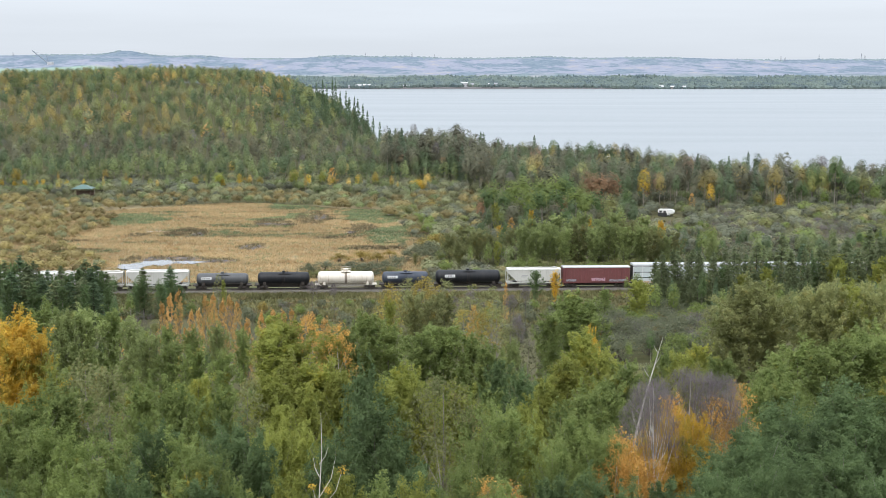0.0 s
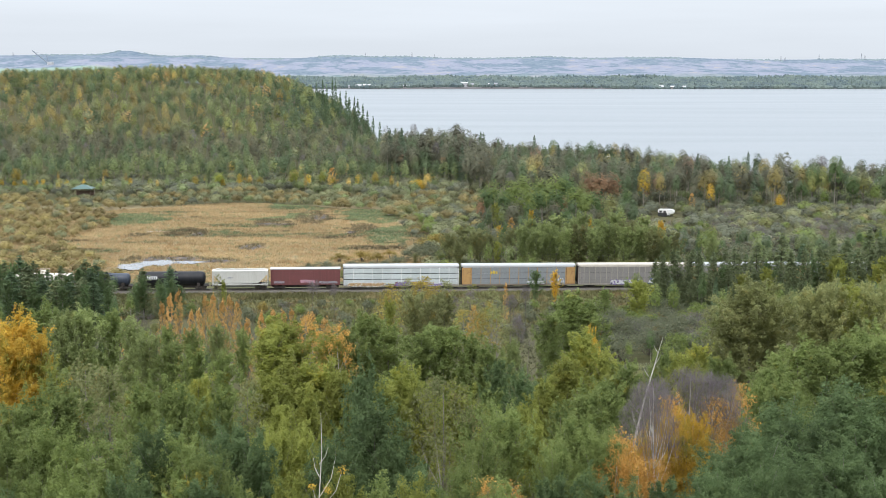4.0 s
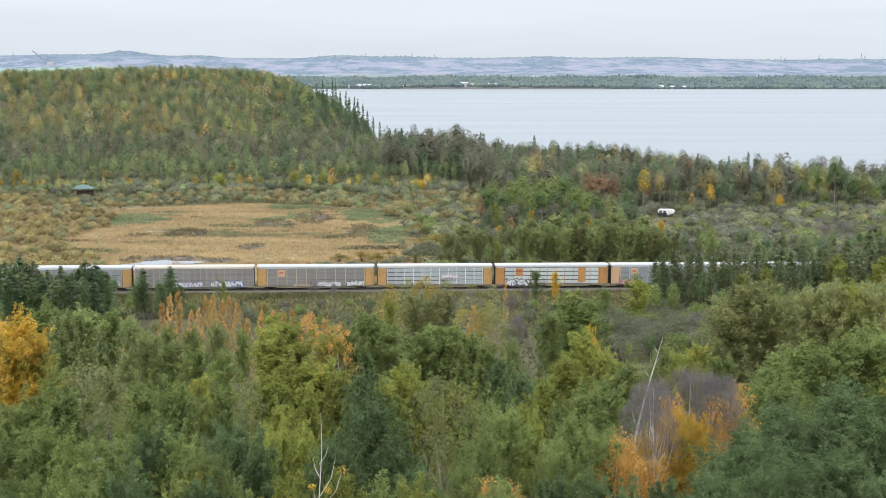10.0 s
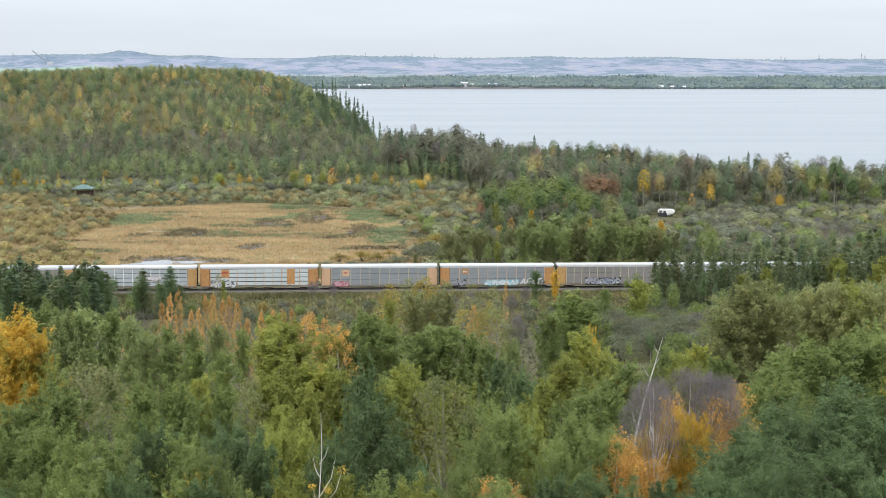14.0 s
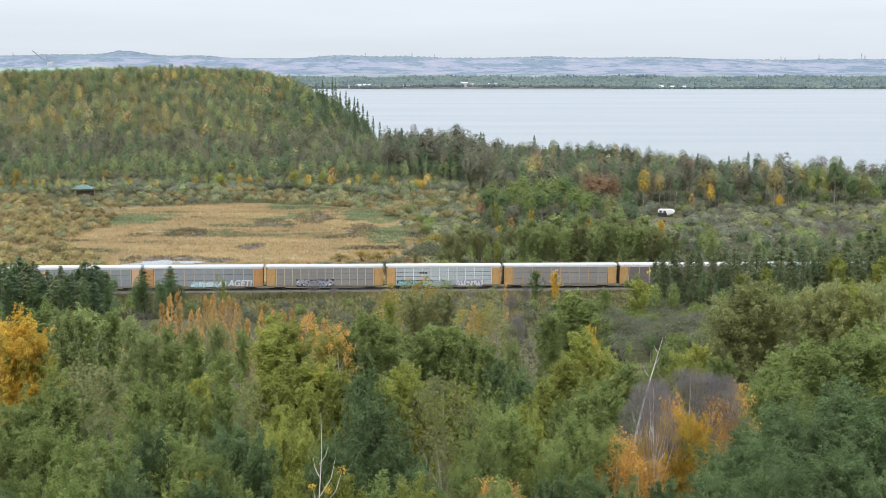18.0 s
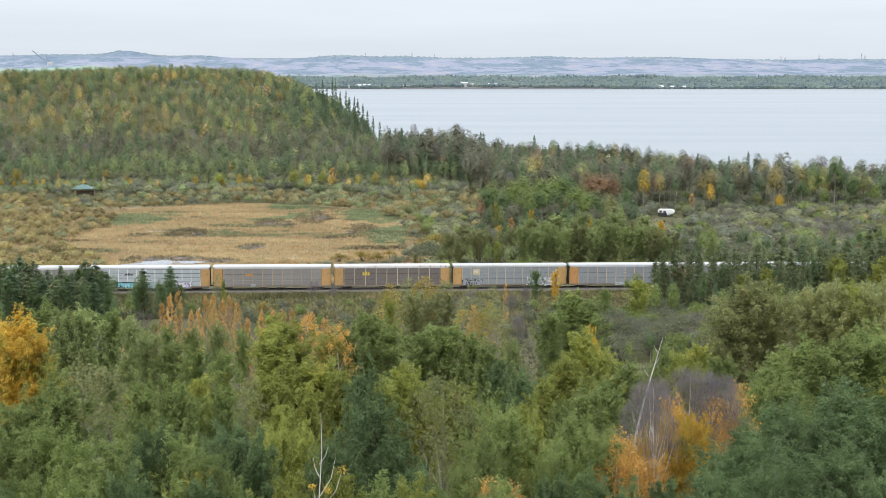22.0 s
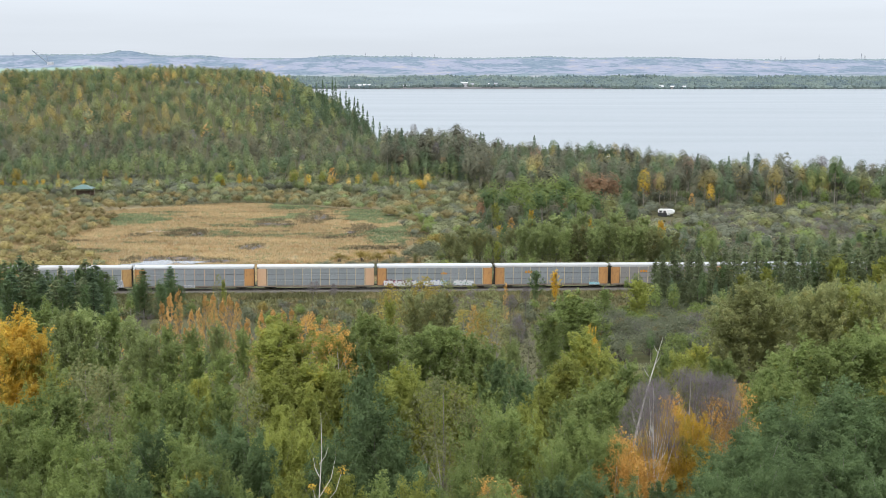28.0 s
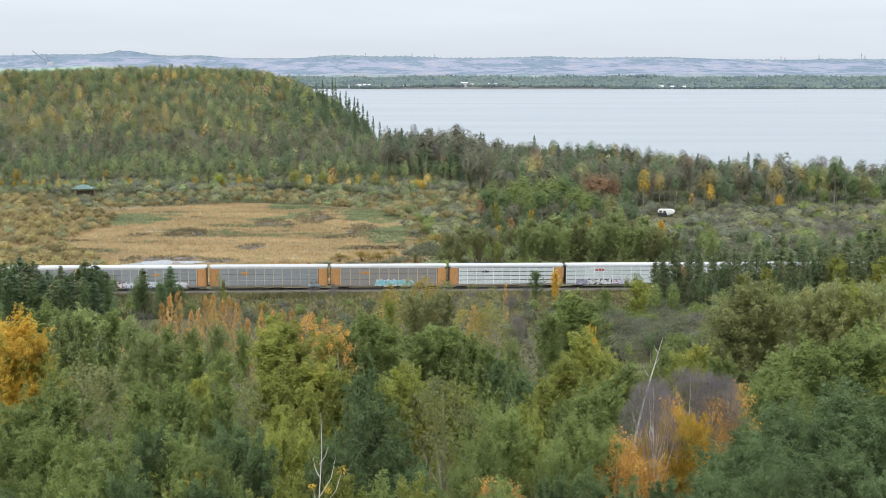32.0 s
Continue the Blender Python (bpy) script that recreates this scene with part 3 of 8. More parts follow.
# species: form, leaf material, bark, name, category, label
SPECIES = {
    "aspen": ("broad", "aspen", BARK, "aspen_tree", "tree", "leafy green aspen tree with a pale slender trunk"),
    "slim_aspen": ("slim", "aspen", BARK, "young_aspen", "tree", "narrow young green aspen tree in dense growth"),
    "poplar": ("broad", "poplar", BARK, "poplar_tree", "tree", "dense dark green balsam poplar with glossy leaves"),
    "turning": ("broad", "turning", BARK, "turning_aspen", "tree", "yellow-green aspen tree turning in early autumn"),
    "slim_turning": ("slim", "turning", BARK, "young_aspen", "tree", "narrow yellow-green aspen turning in autumn"),
    "gold": ("broad", "gold", BARK, "golden_aspen", "tree", "golden yellow autumn aspen with a rounded crown"),
    "sage": ("broad", "sage", BARK, "poplar_tree", "tree", "soft green young poplar with an upswept crown"),
    "khaki": ("round", "khaki", BARK, "poplar_tree", "tree", "broad khaki-green poplar with a domed crown, beginning to turn"),
    "ochre": ("broad", "ochre", BARK, "golden_aspen", "tree", "dull ochre-yellow autumn aspen on the hill"),
    "slim_gold": ("slim", "gold", BARK, "young_aspen", "tree", "narrow golden yellow autumn aspen tree"),
    "orange": ("sparse", "orange", BIRCH, "birch_tree", "tree", "thinly leaved orange autumn birch, branches showing"),
    "slim_orange": ("wisp", "tan", BARK, "birch_tree", "tree", "narrow orange-brown autumn tree with thinning leaves"),
    "olive": ("round", "olive", BARK_DARK, "poplar_tree", "tree", "broad olive-brown poplar beginning to turn"),
    "thin_gold": ("sparse", "ochre", BARK, "aspen_tree", "tree", "thin ochre-yellow aspen with many bare twigs"),
    "thin": ("sparse", "olive", BARK, "aspen_tree", "tree", "thinning olive aspen with bare branches showing"),
    "rust": ("broad", "rust", BARK_DARK, "rowan_tree", "tree", "rust-brown autumn tree among green neighbours"),
    "bare": ("bare", "twig", BIRCH, "bare_birch", "tree", "leafless birch with white trunk and grey twigs"),
    "snag": ("bare", "twig", BARK_DARK, "bare_tree", "tree", "leafless grey-brown tree with fine twigs"),
    "spruce": ("conifer", "spruce", BARK_DARK, "spruce_tree", "tree", "dark green pointed spruce tree"),
    "light_spruce": ("conifer", "larch", BARK_DARK, "larch_tree", "tree", "soft olive-green cone-shaped larch beside the railway"),
    "gold_larch": ("conifer", "gold", BARK_DARK, "larch_tree", "tree", "golden yellow cone-shaped larch beside the railway"),
    "dusk": ("broad", "dusk", BARK_DARK, "poplar_tree", "tree", "tall dark brownish poplar in a dense shore belt"),
    "grey_thin": ("sparse", "dusk", BARK, "poplar_tree", "tree", "thinning greyish poplar with bare upper branches"),
    "willow": ("shrub", "willow", BARK_DARK, "willow_shrub", "shrub", "rounded grey-green willow shrub"),
    "straw": ("shrub", "straw", BARK_DARK, "willow_shrub", "shrub", "rounded straw-yellow willow shrub at the marsh edge"),
    "green_shrub": ("shrub", "aspen", BARK_DARK, "alder_shrub", "shrub", "low rounded green alder shrub"),
    "ochre_shrub": ("shrub", "ochre", BARK_DARK, "willow_shrub", "shrub", "rounded ochre-yellow willow shrub"),
    "olive_shrub": ("shrub", "olive", BARK_DARK, "willow_shrub", "shrub", "rounded olive-brown willow shrub"),
    "gold_shrub": ("shrub", "gold", BARK_DARK, "autumn_shrub", "shrub", "low bright yellow autumn shrub"),
    "twig_shrub": ("switch", "twig", BARK_DARK, "bare_shrub", "shrub", "low leafless grey-brown shrub"),
}
STANDING = []
FAR_LEAVES = {}
COUNT = {}


def level_at(y):
    return 0 if y < 80 else 1 if y < 180 else 2 if y < 300 else 3 if y < 430 else 4


def plant(species, x, y, h, wide=1.0, level=None):
    """One tree or shrub of its own, h metres tall, standing on the ground."""
    form, leaf, bark, name, category, label = SPECIES[species]
    level = level_at(y) if level is None else level
    trunk, crown, _, _ = template(form, level, int(RNG.integers(0, 4)))
    k = h / (3.0 if form in ("shrub", "switch") else 10.0)
    root = new(name)
    root.empty_display_size = 0.3
    root.location = (x, y, ground_z(x, y) - 0.05)
    root.rotation_euler = (0, 0, RNG.uniform(0, 6.28))
    root.scale = (k * wide, k * wide, k)
    tagged(root, label, category, "valley " + category + "s")
    part("trunk", trunk, bark, root)
    part("crown", crown, LEAF[leaf], root)
    STANDING.append((x, y, wide * k))
    COUNT[name] = COUNT.get(name, 0) + 1
    return root


def far_plant(where, species, x, y, h, wide=1.0, level=None):
    """Add a tree to a wood that is one object."""
    form, leaf, bark, *_ = SPECIES[species]
    _, _, v, soft = template(form, level_at(y) if level is None else level, int(RNG.integers(0, 6)))
    k = h / (3.0 if form in ("shrub", "switch") else 10.0)
    a = RNG.uniform(0, 6.28)
    ca, sa = math.cos(a), math.sin(a)
    z = ground_z(x, y)
    p = np.stack([(v[:, 0] * ca - v[:, 1] * sa) * k * wide + x, (v[:, 0] * sa + v[:, 1] * ca) * k * wide + y, v[:, 2] * k + z], 1)
    w = np.stack([soft[:, 0] * ca - soft[:, 1] * sa, soft[:, 0] * sa + soft[:, 1] * ca, soft[:, 2]], 1)
    FAR_LEAVES.setdefault(where, {}).setdefault(leaf, []).append((p, RNG.uniform(0, 1), w))
    s, t = 0.012 * h, z + h * 0.8
    q = np.array([(x - s, y, z - 0.5), (x + s, y, z - 0.5), (x, y, t), (x, y - s, z - 0.5), (x, y + s, z - 0.5), (x, y, t)])
    FAR_LEAVES[where].setdefault("bark", []).append((q, 0.5, np.repeat(np.array([[0, -1.0, 0.2]]), 6, 0)))


def grow(where, species, x, y, h, wide=1.0, most=290):
    """A plant of its own while its kind is few, else part of the joined growth."""
    lower = min(4, 2 if y < 150 else 3)
    if COUNT.get(SPECIES[species][3], 0) < most:
        plant(species, x, y, h, wide, lower)
    else:
        far_plant(where, species, x, y, h, wide, lower)


def far_wood(where, name, label):
    """Join the plants of one wood into one object, a material for each kind of leaf."""
    if where not in FAR_LEAVES:
        return None
    me = bpy.data.meshes.new(name)
    verts, mats, at, tones, soft = [], [], [], [], []
    for i, (leaf, ps) in enumerate(FAR_LEAVES[where].items()):
        p = np.concatenate([q for q, _, _ in ps])
        soft.append(np.concatenate([w for _, _, w in ps]))
        verts.append(p)
        tones += [np.full(len(q), t) for q, t, _ in ps]
        at += [i] * (len(p) // 3)
        mats.append(BARK if leaf == "bark" else FAR_MATS[leaf])
    v = np.concatenate(verts)
    me.vertices.add(len(v))
    me.vertices.foreach_set("co", v.ravel())
    me.loops.add(len(v))
    me.loops.foreach_set("vertex_index", np.arange(len(v)))
    me.polygons.add(len(v) // 3)
    me.polygons.foreach_set("loop_start", np.arange(0, len(v), 3))
    for m in mats:
        me.materials.append(m)
    me.polygons.foreach_set("material_index", at)
    me.attributes.new("tone", "FLOAT", "POINT").data.foreach_set("value", np.concatenate(tones))
    me.update()
    soften(me, np.concatenate(soft))
    return tagged(new(name, me), label, "woods", "", "stuff")


def scatter(n, box, gap, rng, ok=lambda x, y: True):
    """Uneven spots in a box of ground, none nearer than gap to another."""
    spots, cells = [], {}
    for _ in range(n):
        x, y = rng.uniform(box[0], box[1]), rng.uniform(box[2], box[3])
        c = (int(x // gap), int(y // gap))
        if not ok(x, y):
            continue
        if any((x - q[0]) ** 2 + (y - q[1]) ** 2 < gap * gap for i in (-1, 0, 1) for j in (-1, 0, 1) for q in cells.get((c[0] + i, c[1] + j), ())):
            continue
        cells.setdefault(c, []).append((x, y))
        spots.append((x, y))
    return spots


def pick(rng, table):
    r, acc = rng.uniform(0, sum(table.values())), 0
    for k, v in table.items():
        acc += v
        if r <= acc:
            return k
    return k

# single trees that stand out, from the slope below the camera outwards
plant("gold", -39.7, 118, 19.0, wide=1.09)
plant("gold", -36.8, 114, 17.7, wide=0.72)
plant("gold", -38.9, 112, 17.4, wide=0.87)
plant("slim_turning", -33.5, 108, 15.5, wide=1.28)
plant("aspen", -47.4, 150, 17.4, wide=1.14)
plant("sage", -42.2, 140, 16.8, wide=1.06)
plant("sage", -40.2, 142, 16.9, wide=1.14)
plant("aspen", -38.1, 145, 16.4, wide=1.06)
plant("sage", -33.8, 138, 15.8, wide=0.99)
plant("sage", -30.4, 130, 15.0, wide=0.99)
plant("aspen", -27.7, 128, 14.3, wide=1.06)
plant("aspen", -24.8, 126, 13.9, wide=0.99)
plant("aspen", -21.8, 124, 13.3, wide=0.99)
plant("turning", -18.7, 135, 14.7, wide=1.28)
plant("turning", -16.9, 138, 15.2, wide=1.28)
plant("orange", -15.0, 140, 15.1, wide=1.01)
plant("turning", -11.8, 132, 13.9, wide=1.14)
plant("aspen", -8.4, 140, 15.8, wide=1.35)
plant("aspen", -10.3, 136, 14.5, wide=1.14)
plant("aspen", -5.8, 138, 14.4, wide=1.14)
plant("aspen", -2.3, 130, 15.1, wide=1.28)
plant("aspen", 0.1, 132, 15.6, wide=1.42)
plant("aspen", 2.7, 130, 14.7, wide=1.14)
plant("aspen", 4.7, 126, 14.2, wide=1.14)
plant("thin", 8.1, 150, 12.1, wide=1.14)
plant("grey_thin", 9.2, 140, 11.8, wide=1.14)
plant("snag", 8.9, 150, 13.3, wide=0.71)
plant("aspen", 17.1, 170, 15.0, wide=1.56)
plant("aspen", 19.8, 172, 13.8, wide=1.28)
plant("aspen", 14.1, 165, 12.6, wide=1.28)
plant("turning", 14.4, 128, 14.9, wide=1.28)
plant("gold", 15.6, 132, 15.1, wide=0.43)
plant("turning", 11.6, 120, 13.6, wide=1.14)
plant("turning", 15.9, 122, 13.9, wide=1.14)
plant("aspen", 16.4, 115, 13.9, wide=1.14)
plant("aspen", 21.0, 118, 15.1, wide=0.85)
plant("turning", 22.0, 116, 14.9, wide=0.99)
plant("turning", 25.6, 125, 13.9, wide=0.99)
plant("aspen", 25.4, 115, 14.5, wide=0.99)
plant("khaki", 36.6, 150, 18.2, wide=1.26)
plant("khaki", 34.7, 152, 16.1, wide=0.92)
plant("khaki", 39.3, 150, 16.6, wide=0.92)
plant("khaki", 44.3, 152, 17.8, wide=0.86)
plant("khaki", 46.1, 150, 18.9, wide=0.92)
plant("turning", 48.5, 150, 18.6, wide=0.99)
plant("khaki", 51.1, 150, 18.7, wide=1.03)
plant("aspen", 30.6, 108, 16.4, wide=1.14)
plant("aspen", 31.3, 104, 16.4, wide=1.06)
plant("aspen", 33.5, 106, 16.7, wide=1.21)
plant("aspen", 36.0, 108, 17.1, wide=1.21)
plant("aspen", 38.4, 110, 17.0, wide=1.14)
plant("aspen", 26.3, 100, 15.8, wide=1.06)
plant("aspen", -25.0, 82, 16.4, wide=0.99)
plant("aspen", -26.9, 78, 15.4, wide=0.99)
plant("aspen", -26.2, 80, 15.6, wide=0.92)
plant("thin", -25.6, 90, 16.7, wide=1.06)
plant("thin", -24.6, 92, 16.2, wide=0.99)
plant("aspen", -21.1, 88, 16.0, wide=0.85)
plant("aspen", -17.9, 84, 16.6, wide=0.99)
plant("turning", -17.5, 90, 16.4, wide=0.85)
plant("aspen", -15.6, 88, 15.8, wide=0.78)
plant("turning", -13.2, 95, 15.5, wide=1.06)
plant("turning", -11.6, 98, 16.2, wide=1.21)
plant("turning", -9.8, 98, 16.4, wide=1.21)
plant("turning", -7.9, 96, 15.7, wide=0.99)
plant("thin", -14.2, 92, 15.1, wide=0.85)
plant("poplar", -5.5, 88, 17.4, wide=0.71)
plant("turning", -3.2, 95, 16.1, wide=1.06)
plant("turning", -1.6, 94, 15.3, wide=0.85)
plant("turning", -4.3, 92, 15.4, wide=0.85)
plant("turning", 1.3, 90, 15.6, wide=0.99)
plant("slim_aspen", 3.7, 95, 14.7, wide=1.28)
plant("aspen", 2.2, 86, 14.4, wide=0.78)
plant("turning", 5.5, 84, 14.4, wide=0.71)
plant("slim_aspen", 8.0, 86, 14.4, wide=1.14)
plant("aspen", 10.6, 92, 14.5, wide=0.99)
plant("aspen", 12.6, 95, 14.7, wide=0.92)
plant("turning", 8.1, 100, 14.3, wide=0.99)
plant("aspen", 24.4, 88, 15.7, wide=0.99)
plant("aspen", 22.7, 90, 15.0, wide=0.85)
plant("aspen", -21.8, 68, 15.6, wide=0.92)
plant("aspen", -23.0, 66, 15.1, wide=0.99)
plant("aspen", -19.5, 66, 15.1, wide=0.92)
plant("slim_aspen", -16.8, 63, 16.0, wide=1.28)
plant("poplar", -15.5, 67, 15.9, wide=0.99)
plant("aspen", -13.8, 66, 15.6, wide=0.85)
plant("poplar", -11.4, 67, 16.2, wide=0.92)
plant("aspen", -12.1, 63, 15.1, wide=0.78)
plant("poplar", -10.0, 66, 15.3, wide=0.85)
plant("turning", -9.6, 72, 15.6, wide=0.85)
plant("turning", -7.8, 72, 15.2, wide=0.78)
plant("poplar", -5.8, 66, 15.3, wide=0.85)
plant("poplar", -3.8, 68, 17.1, wide=0.99)
plant("poplar", -2.5, 66, 15.5, wide=0.85)
plant("poplar", -1.4, 62, 14.8, wide=0.85)
plant("thin", -0.1, 70, 17.7, wide=0.85)
plant("aspen", 3.5, 71, 16.6, wide=0.88)
plant("aspen", 2.0, 66, 15.7, wide=0.71)
plant("turning", 5.3, 72, 15.2, wide=0.64)
plant("aspen", 6.0, 66, 15.2, wide=0.71)
plant("aspen", 7.4, 69, 16.3, wide=0.92)
plant("aspen", 8.5, 67, 15.7, wide=0.78)
plant("poplar", 14.5, 64, 14.9, wide=0.99)
plant("poplar", 16.5, 68, 15.3, wide=0.99)
plant("poplar", 19.0, 70, 16.1, wide=1.21)
plant("poplar", 16.4, 64, 15.2, wide=0.99)
plant("poplar", 19.5, 67, 15.5, wide=1.14)
plant("poplar", 21.5, 70, 15.6, wide=1.06)
plant("poplar", 23.2, 72, 16.6, wide=1.21)
plant("poplar", 23.0, 67, 15.5, wide=1.14)
plant("poplar", 25.0, 70, 15.7, wide=1.14)
plant("poplar", 17.6, 62, 14.1, wide=0.99)
plant("poplar", 20.4, 63, 14.3, wide=0.99)
plant("poplar", 13.1, 62, 13.8, wide=0.71)
plant("bare", 11.9, 74, 16.4, wide=0.90)
plant("bare", 11.6, 68, 17.6, wide=0.75)
plant("bare", 14.9, 76, 16.9, wide=1.12)
plant("bare", 16.2, 77, 16.5, wide=0.98)
plant("bare", 17.6, 78, 16.2, wide=0.83)
plant("orange", 10.0, 70, 14.2, wide=0.87)
plant("orange", 9.0, 66, 13.6, wide=0.72)
plant("gold", 14.6, 78, 14.4, wide=0.80)
plant("gold", 15.9, 78, 13.8, wide=0.72)
plant("orange", 10.2, 66, 13.6, wide=0.72)
plant("gold", 18.6, 80, 14.9, wide=0.65)
plant("orange", 19.4, 82, 15.1, wide=0.72)
plant("orange", 11.9, 72, 13.6, wide=0.72)
plant("gold", 13.8, 77, 13.6, wide=0.58)
plant("orange", 17.5, 76, 13.7, wide=0.58)
plant("light_spruce", -92.5, 268, 12.4, wide=2.25)
plant("spruce", -88.6, 266, 13.6, wide=2.25)
plant("light_spruce", -87.1, 270, 12.0, wide=2.25)
plant("spruce", -83.5, 268, 10.3, wide=2.25)
plant("light_spruce", -81.2, 270, 10.8, wide=2.10)
plant("spruce", -77.7, 266, 10.0, wide=2.25)
plant("light_spruce", -75.5, 268, 12.5, wide=2.25)
plant("spruce", -72.6, 266, 11.8, wide=2.10)
plant("light_spruce", -70.0, 264, 10.1, wide=2.25)
plant("spruce", -86.7, 255, 11.4, wide=2.70)
plant("light_spruce", -83.7, 256, 10.7, wide=2.70)
plant("spruce", -80.5, 254, 10.3, wide=2.70)
plant("light_spruce", -77.0, 252, 9.8, wide=2.70)
plant("spruce", -74.9, 254, 9.1, wide=2.70)
plant("light_spruce", -72.3, 254, 9.9, wide=2.70)
plant("spruce", -69.5, 252, 9.3, wide=2.70)
plant("light_spruce", -62.0, 262, 10.6, wide=2.25)
plant("poplar", -62.5, 258, 8.0, wide=1.00)
plant("spruce", -56.8, 264, 10.9, wide=2.40)
plant("poplar", -57.4, 258, 8.3, wide=1.00)
plant("poplar", -54.4, 262, 7.7, wide=1.00)
plant("poplar", -21.5, 59, 13.3, wide=0.85)
plant("aspen", -20.1, 60, 13.7, wide=0.85)
plant("aspen", -17.4, 59, 13.4, wide=0.85)
plant("poplar", -15.3, 60, 13.9, wide=0.85)
plant("aspen", -13.2, 60, 13.2, wide=0.85)
plant("poplar", -11.7, 60, 14.0, wide=0.85)
plant("aspen", -9.7, 60, 13.5, wide=0.85)
plant("turning", -7.4, 59, 13.8, wide=0.85)
plant("turning", -4.9, 59, 14.2, wide=0.85)
plant("aspen", -2.9, 59, 13.6, wide=0.85)
plant("turning", -1.3, 59, 13.5, wide=0.85)
plant("aspen", 1.1, 58, 14.0, wide=0.85)
plant("aspen", 2.9, 60, 13.4, wide=0.85)
plant("poplar", 5.3, 59, 13.8, wide=0.85)
plant("poplar", 6.9, 58, 13.1, wide=0.85)
plant("poplar", 8.9, 60, 13.0, wide=0.85)
plant("poplar", 10.8, 60, 13.3, wide=0.85)
plant("poplar", 13.2, 59, 12.9, wide=0.85)
plant("poplar", 15.5, 60, 13.1, wide=0.85)
plant("poplar", 16.7, 59, 12.6, wide=0.85)
plant("poplar", 18.5, 59, 11.0, wide=0.85)
plant("poplar", 21.0, 59, 11.6, wide=0.85)
plant("turning", -24.0, 180, 12.5, wide=1.35)
plant("thin_gold", -9.1, 218, 12.3, wide=1.3)
plant("thin_gold", -4.0, 228, 13.4, wide=1.3, level=2)
plant("olive", 0.1, 218, 12.5, wide=1.35)
plant("thin", 4.2, 205, 12.5, wide=1.35)
plant("thin", 8.4, 195, 11.4, wide=1.35)
plant("poplar", 21.0, 288, 8.9, wide=1.25, level=2)
plant("gold", 25.2, 286, 9.0, wide=1.0, level=2)
plant("aspen", 31.9, 250, 9.2, wide=1.35, level=2)
plant("turning", 38.5, 250, 11.1, wide=1.76, level=2)
plant("light_spruce", 47.6, 285, 11.3, wide=1.6, level=2)
plant("light_spruce", 53.2, 288, 12.7, wide=1.8, level=2)
plant("light_spruce", 55.6, 284, 13.5, wide=1.6, level=2)
plant("light_spruce", 60.7, 286, 12.7, wide=1.8, level=2)
plant("light_spruce", 64.6, 282, 13.9, wide=1.6, level=2)
plant("light_spruce", 71.0, 288, 14.8, wide=1.8, level=2)
plant("light_spruce", 75.6, 284, 17.5, wide=1.6, level=2)
plant("spruce", 80.7, 286, 14.9, wide=1.8, level=2)
plant("light_spruce", 84.6, 282, 13.9, wide=1.6, level=2)
plant("light_spruce", 90.1, 284, 16.4, wide=1.8, level=2)
plant("light_spruce", 96.4, 288, 18.4, wide=1.6, level=2)
plant("light_spruce", 48.9, 278, 10.4, wide=1.8, level=2)
plant("poplar", 60.8, 276, 10.9, level=2)
plant("poplar", 70.6, 276, 12.4, level=2)
plant("poplar", 80.1, 275, 13.2, level=2)
plant("turning", 84.7, 270, 12.6, level=2)
plant("olive", 11.4, 390, 8.8, wide=1.62, level=2)
plant("olive", 2.7, 385, 6.9, wide=1.25, level=2)
plant("willow", -4.0, 375, 5.7, wide=1.2, level=2)
plant("olive", 20.1, 375, 10.8, wide=1.25, level=2)
plant("sage", 25.0, 362, 16.1, wide=1.44, level=2)
plant("sage", 32.0, 360, 17.1, wide=1.59, level=2)
plant("sage", 39.3, 362, 17.3, wide=1.59, level=2)
plant("sage", 48.9, 362, 18.1, wide=1.59, level=2)
plant("sage", 56.6, 360, 16.9, wide=1.44, level=2)
plant("olive", 64.0, 352, 13.2, wide=1.25, level=2)
plant("sage", 73.8, 350, 12.5, wide=1.25, level=1)
plant("willow", 81.6, 350, 10.5, wide=1.2, level=2)
plant("slim_turning", 17.8, 430, 12.8, wide=1.6, level=2)
plant("rust", 13.1, 450, 12.2, wide=0.8, level=3)
plant("gold", 28.6, 415, 11.6, wide=0.9, level=2)
plant("slim_gold", 17.6, 395, 9.5, wide=1.5, level=2)
plant("slim_orange", 21.4, 400, 10.4, wide=1.6, level=2)
plant("gold", 65.7, 385, 12.0, wide=1.0, level=2)
plant("slim_gold", 46.7, 405, 10.2, wide=1.4, level=2)
plant("willow", -36.9, 348, 4.4, wide=0.98, level=2)
plant("willow", -33.0, 356, 3.5, wide=1.96, level=2)
plant("straw", -30.5, 374, 2.9, wide=1.6, level=2)
plant("willow", -25.8, 354, 3.8, wide=2.10, level=2)
plant("straw", -23.9, 374, 3.7, wide=1.6, level=2)
plant("willow", -20.2, 352, 3.9, wide=2.10, level=2)
plant("willow", -15.6, 354, 3.8, wide=1.96, level=2)
plant("straw", -19.1, 370, 3.6, wide=1.4, level=2)
plant("rust", 61.1, 500, 17.1, wide=1.5, level=3)
plant("olive", 52.0, 480, 14.9, wide=1.2, level=3)
plant("aspen", 36.4, 470, 17.9, wide=1.6, level=3)
plant("aspen", 24.6, 462, 17.2, wide=1.5, level=3)
plant("poplar", 46.5, 478, 18.3, wide=1.5, level=3)
plant("slim_gold", 80.1, 512, 17.2, wide=1.7, level=3)
plant("slim_orange", 97.2, 500, 8.0, wide=1.6, level=3)
plant("slim_gold", 105.4, 505, 11.6, wide=1.4, level=3)
plant("gold", 130.1, 495, 8.8, wide=1.4, level=3)
plant("poplar", 68.9, 480, 12.4, wide=1.3, level=3)
plant("poplar", 158.9, 520, 22.8, level=3)
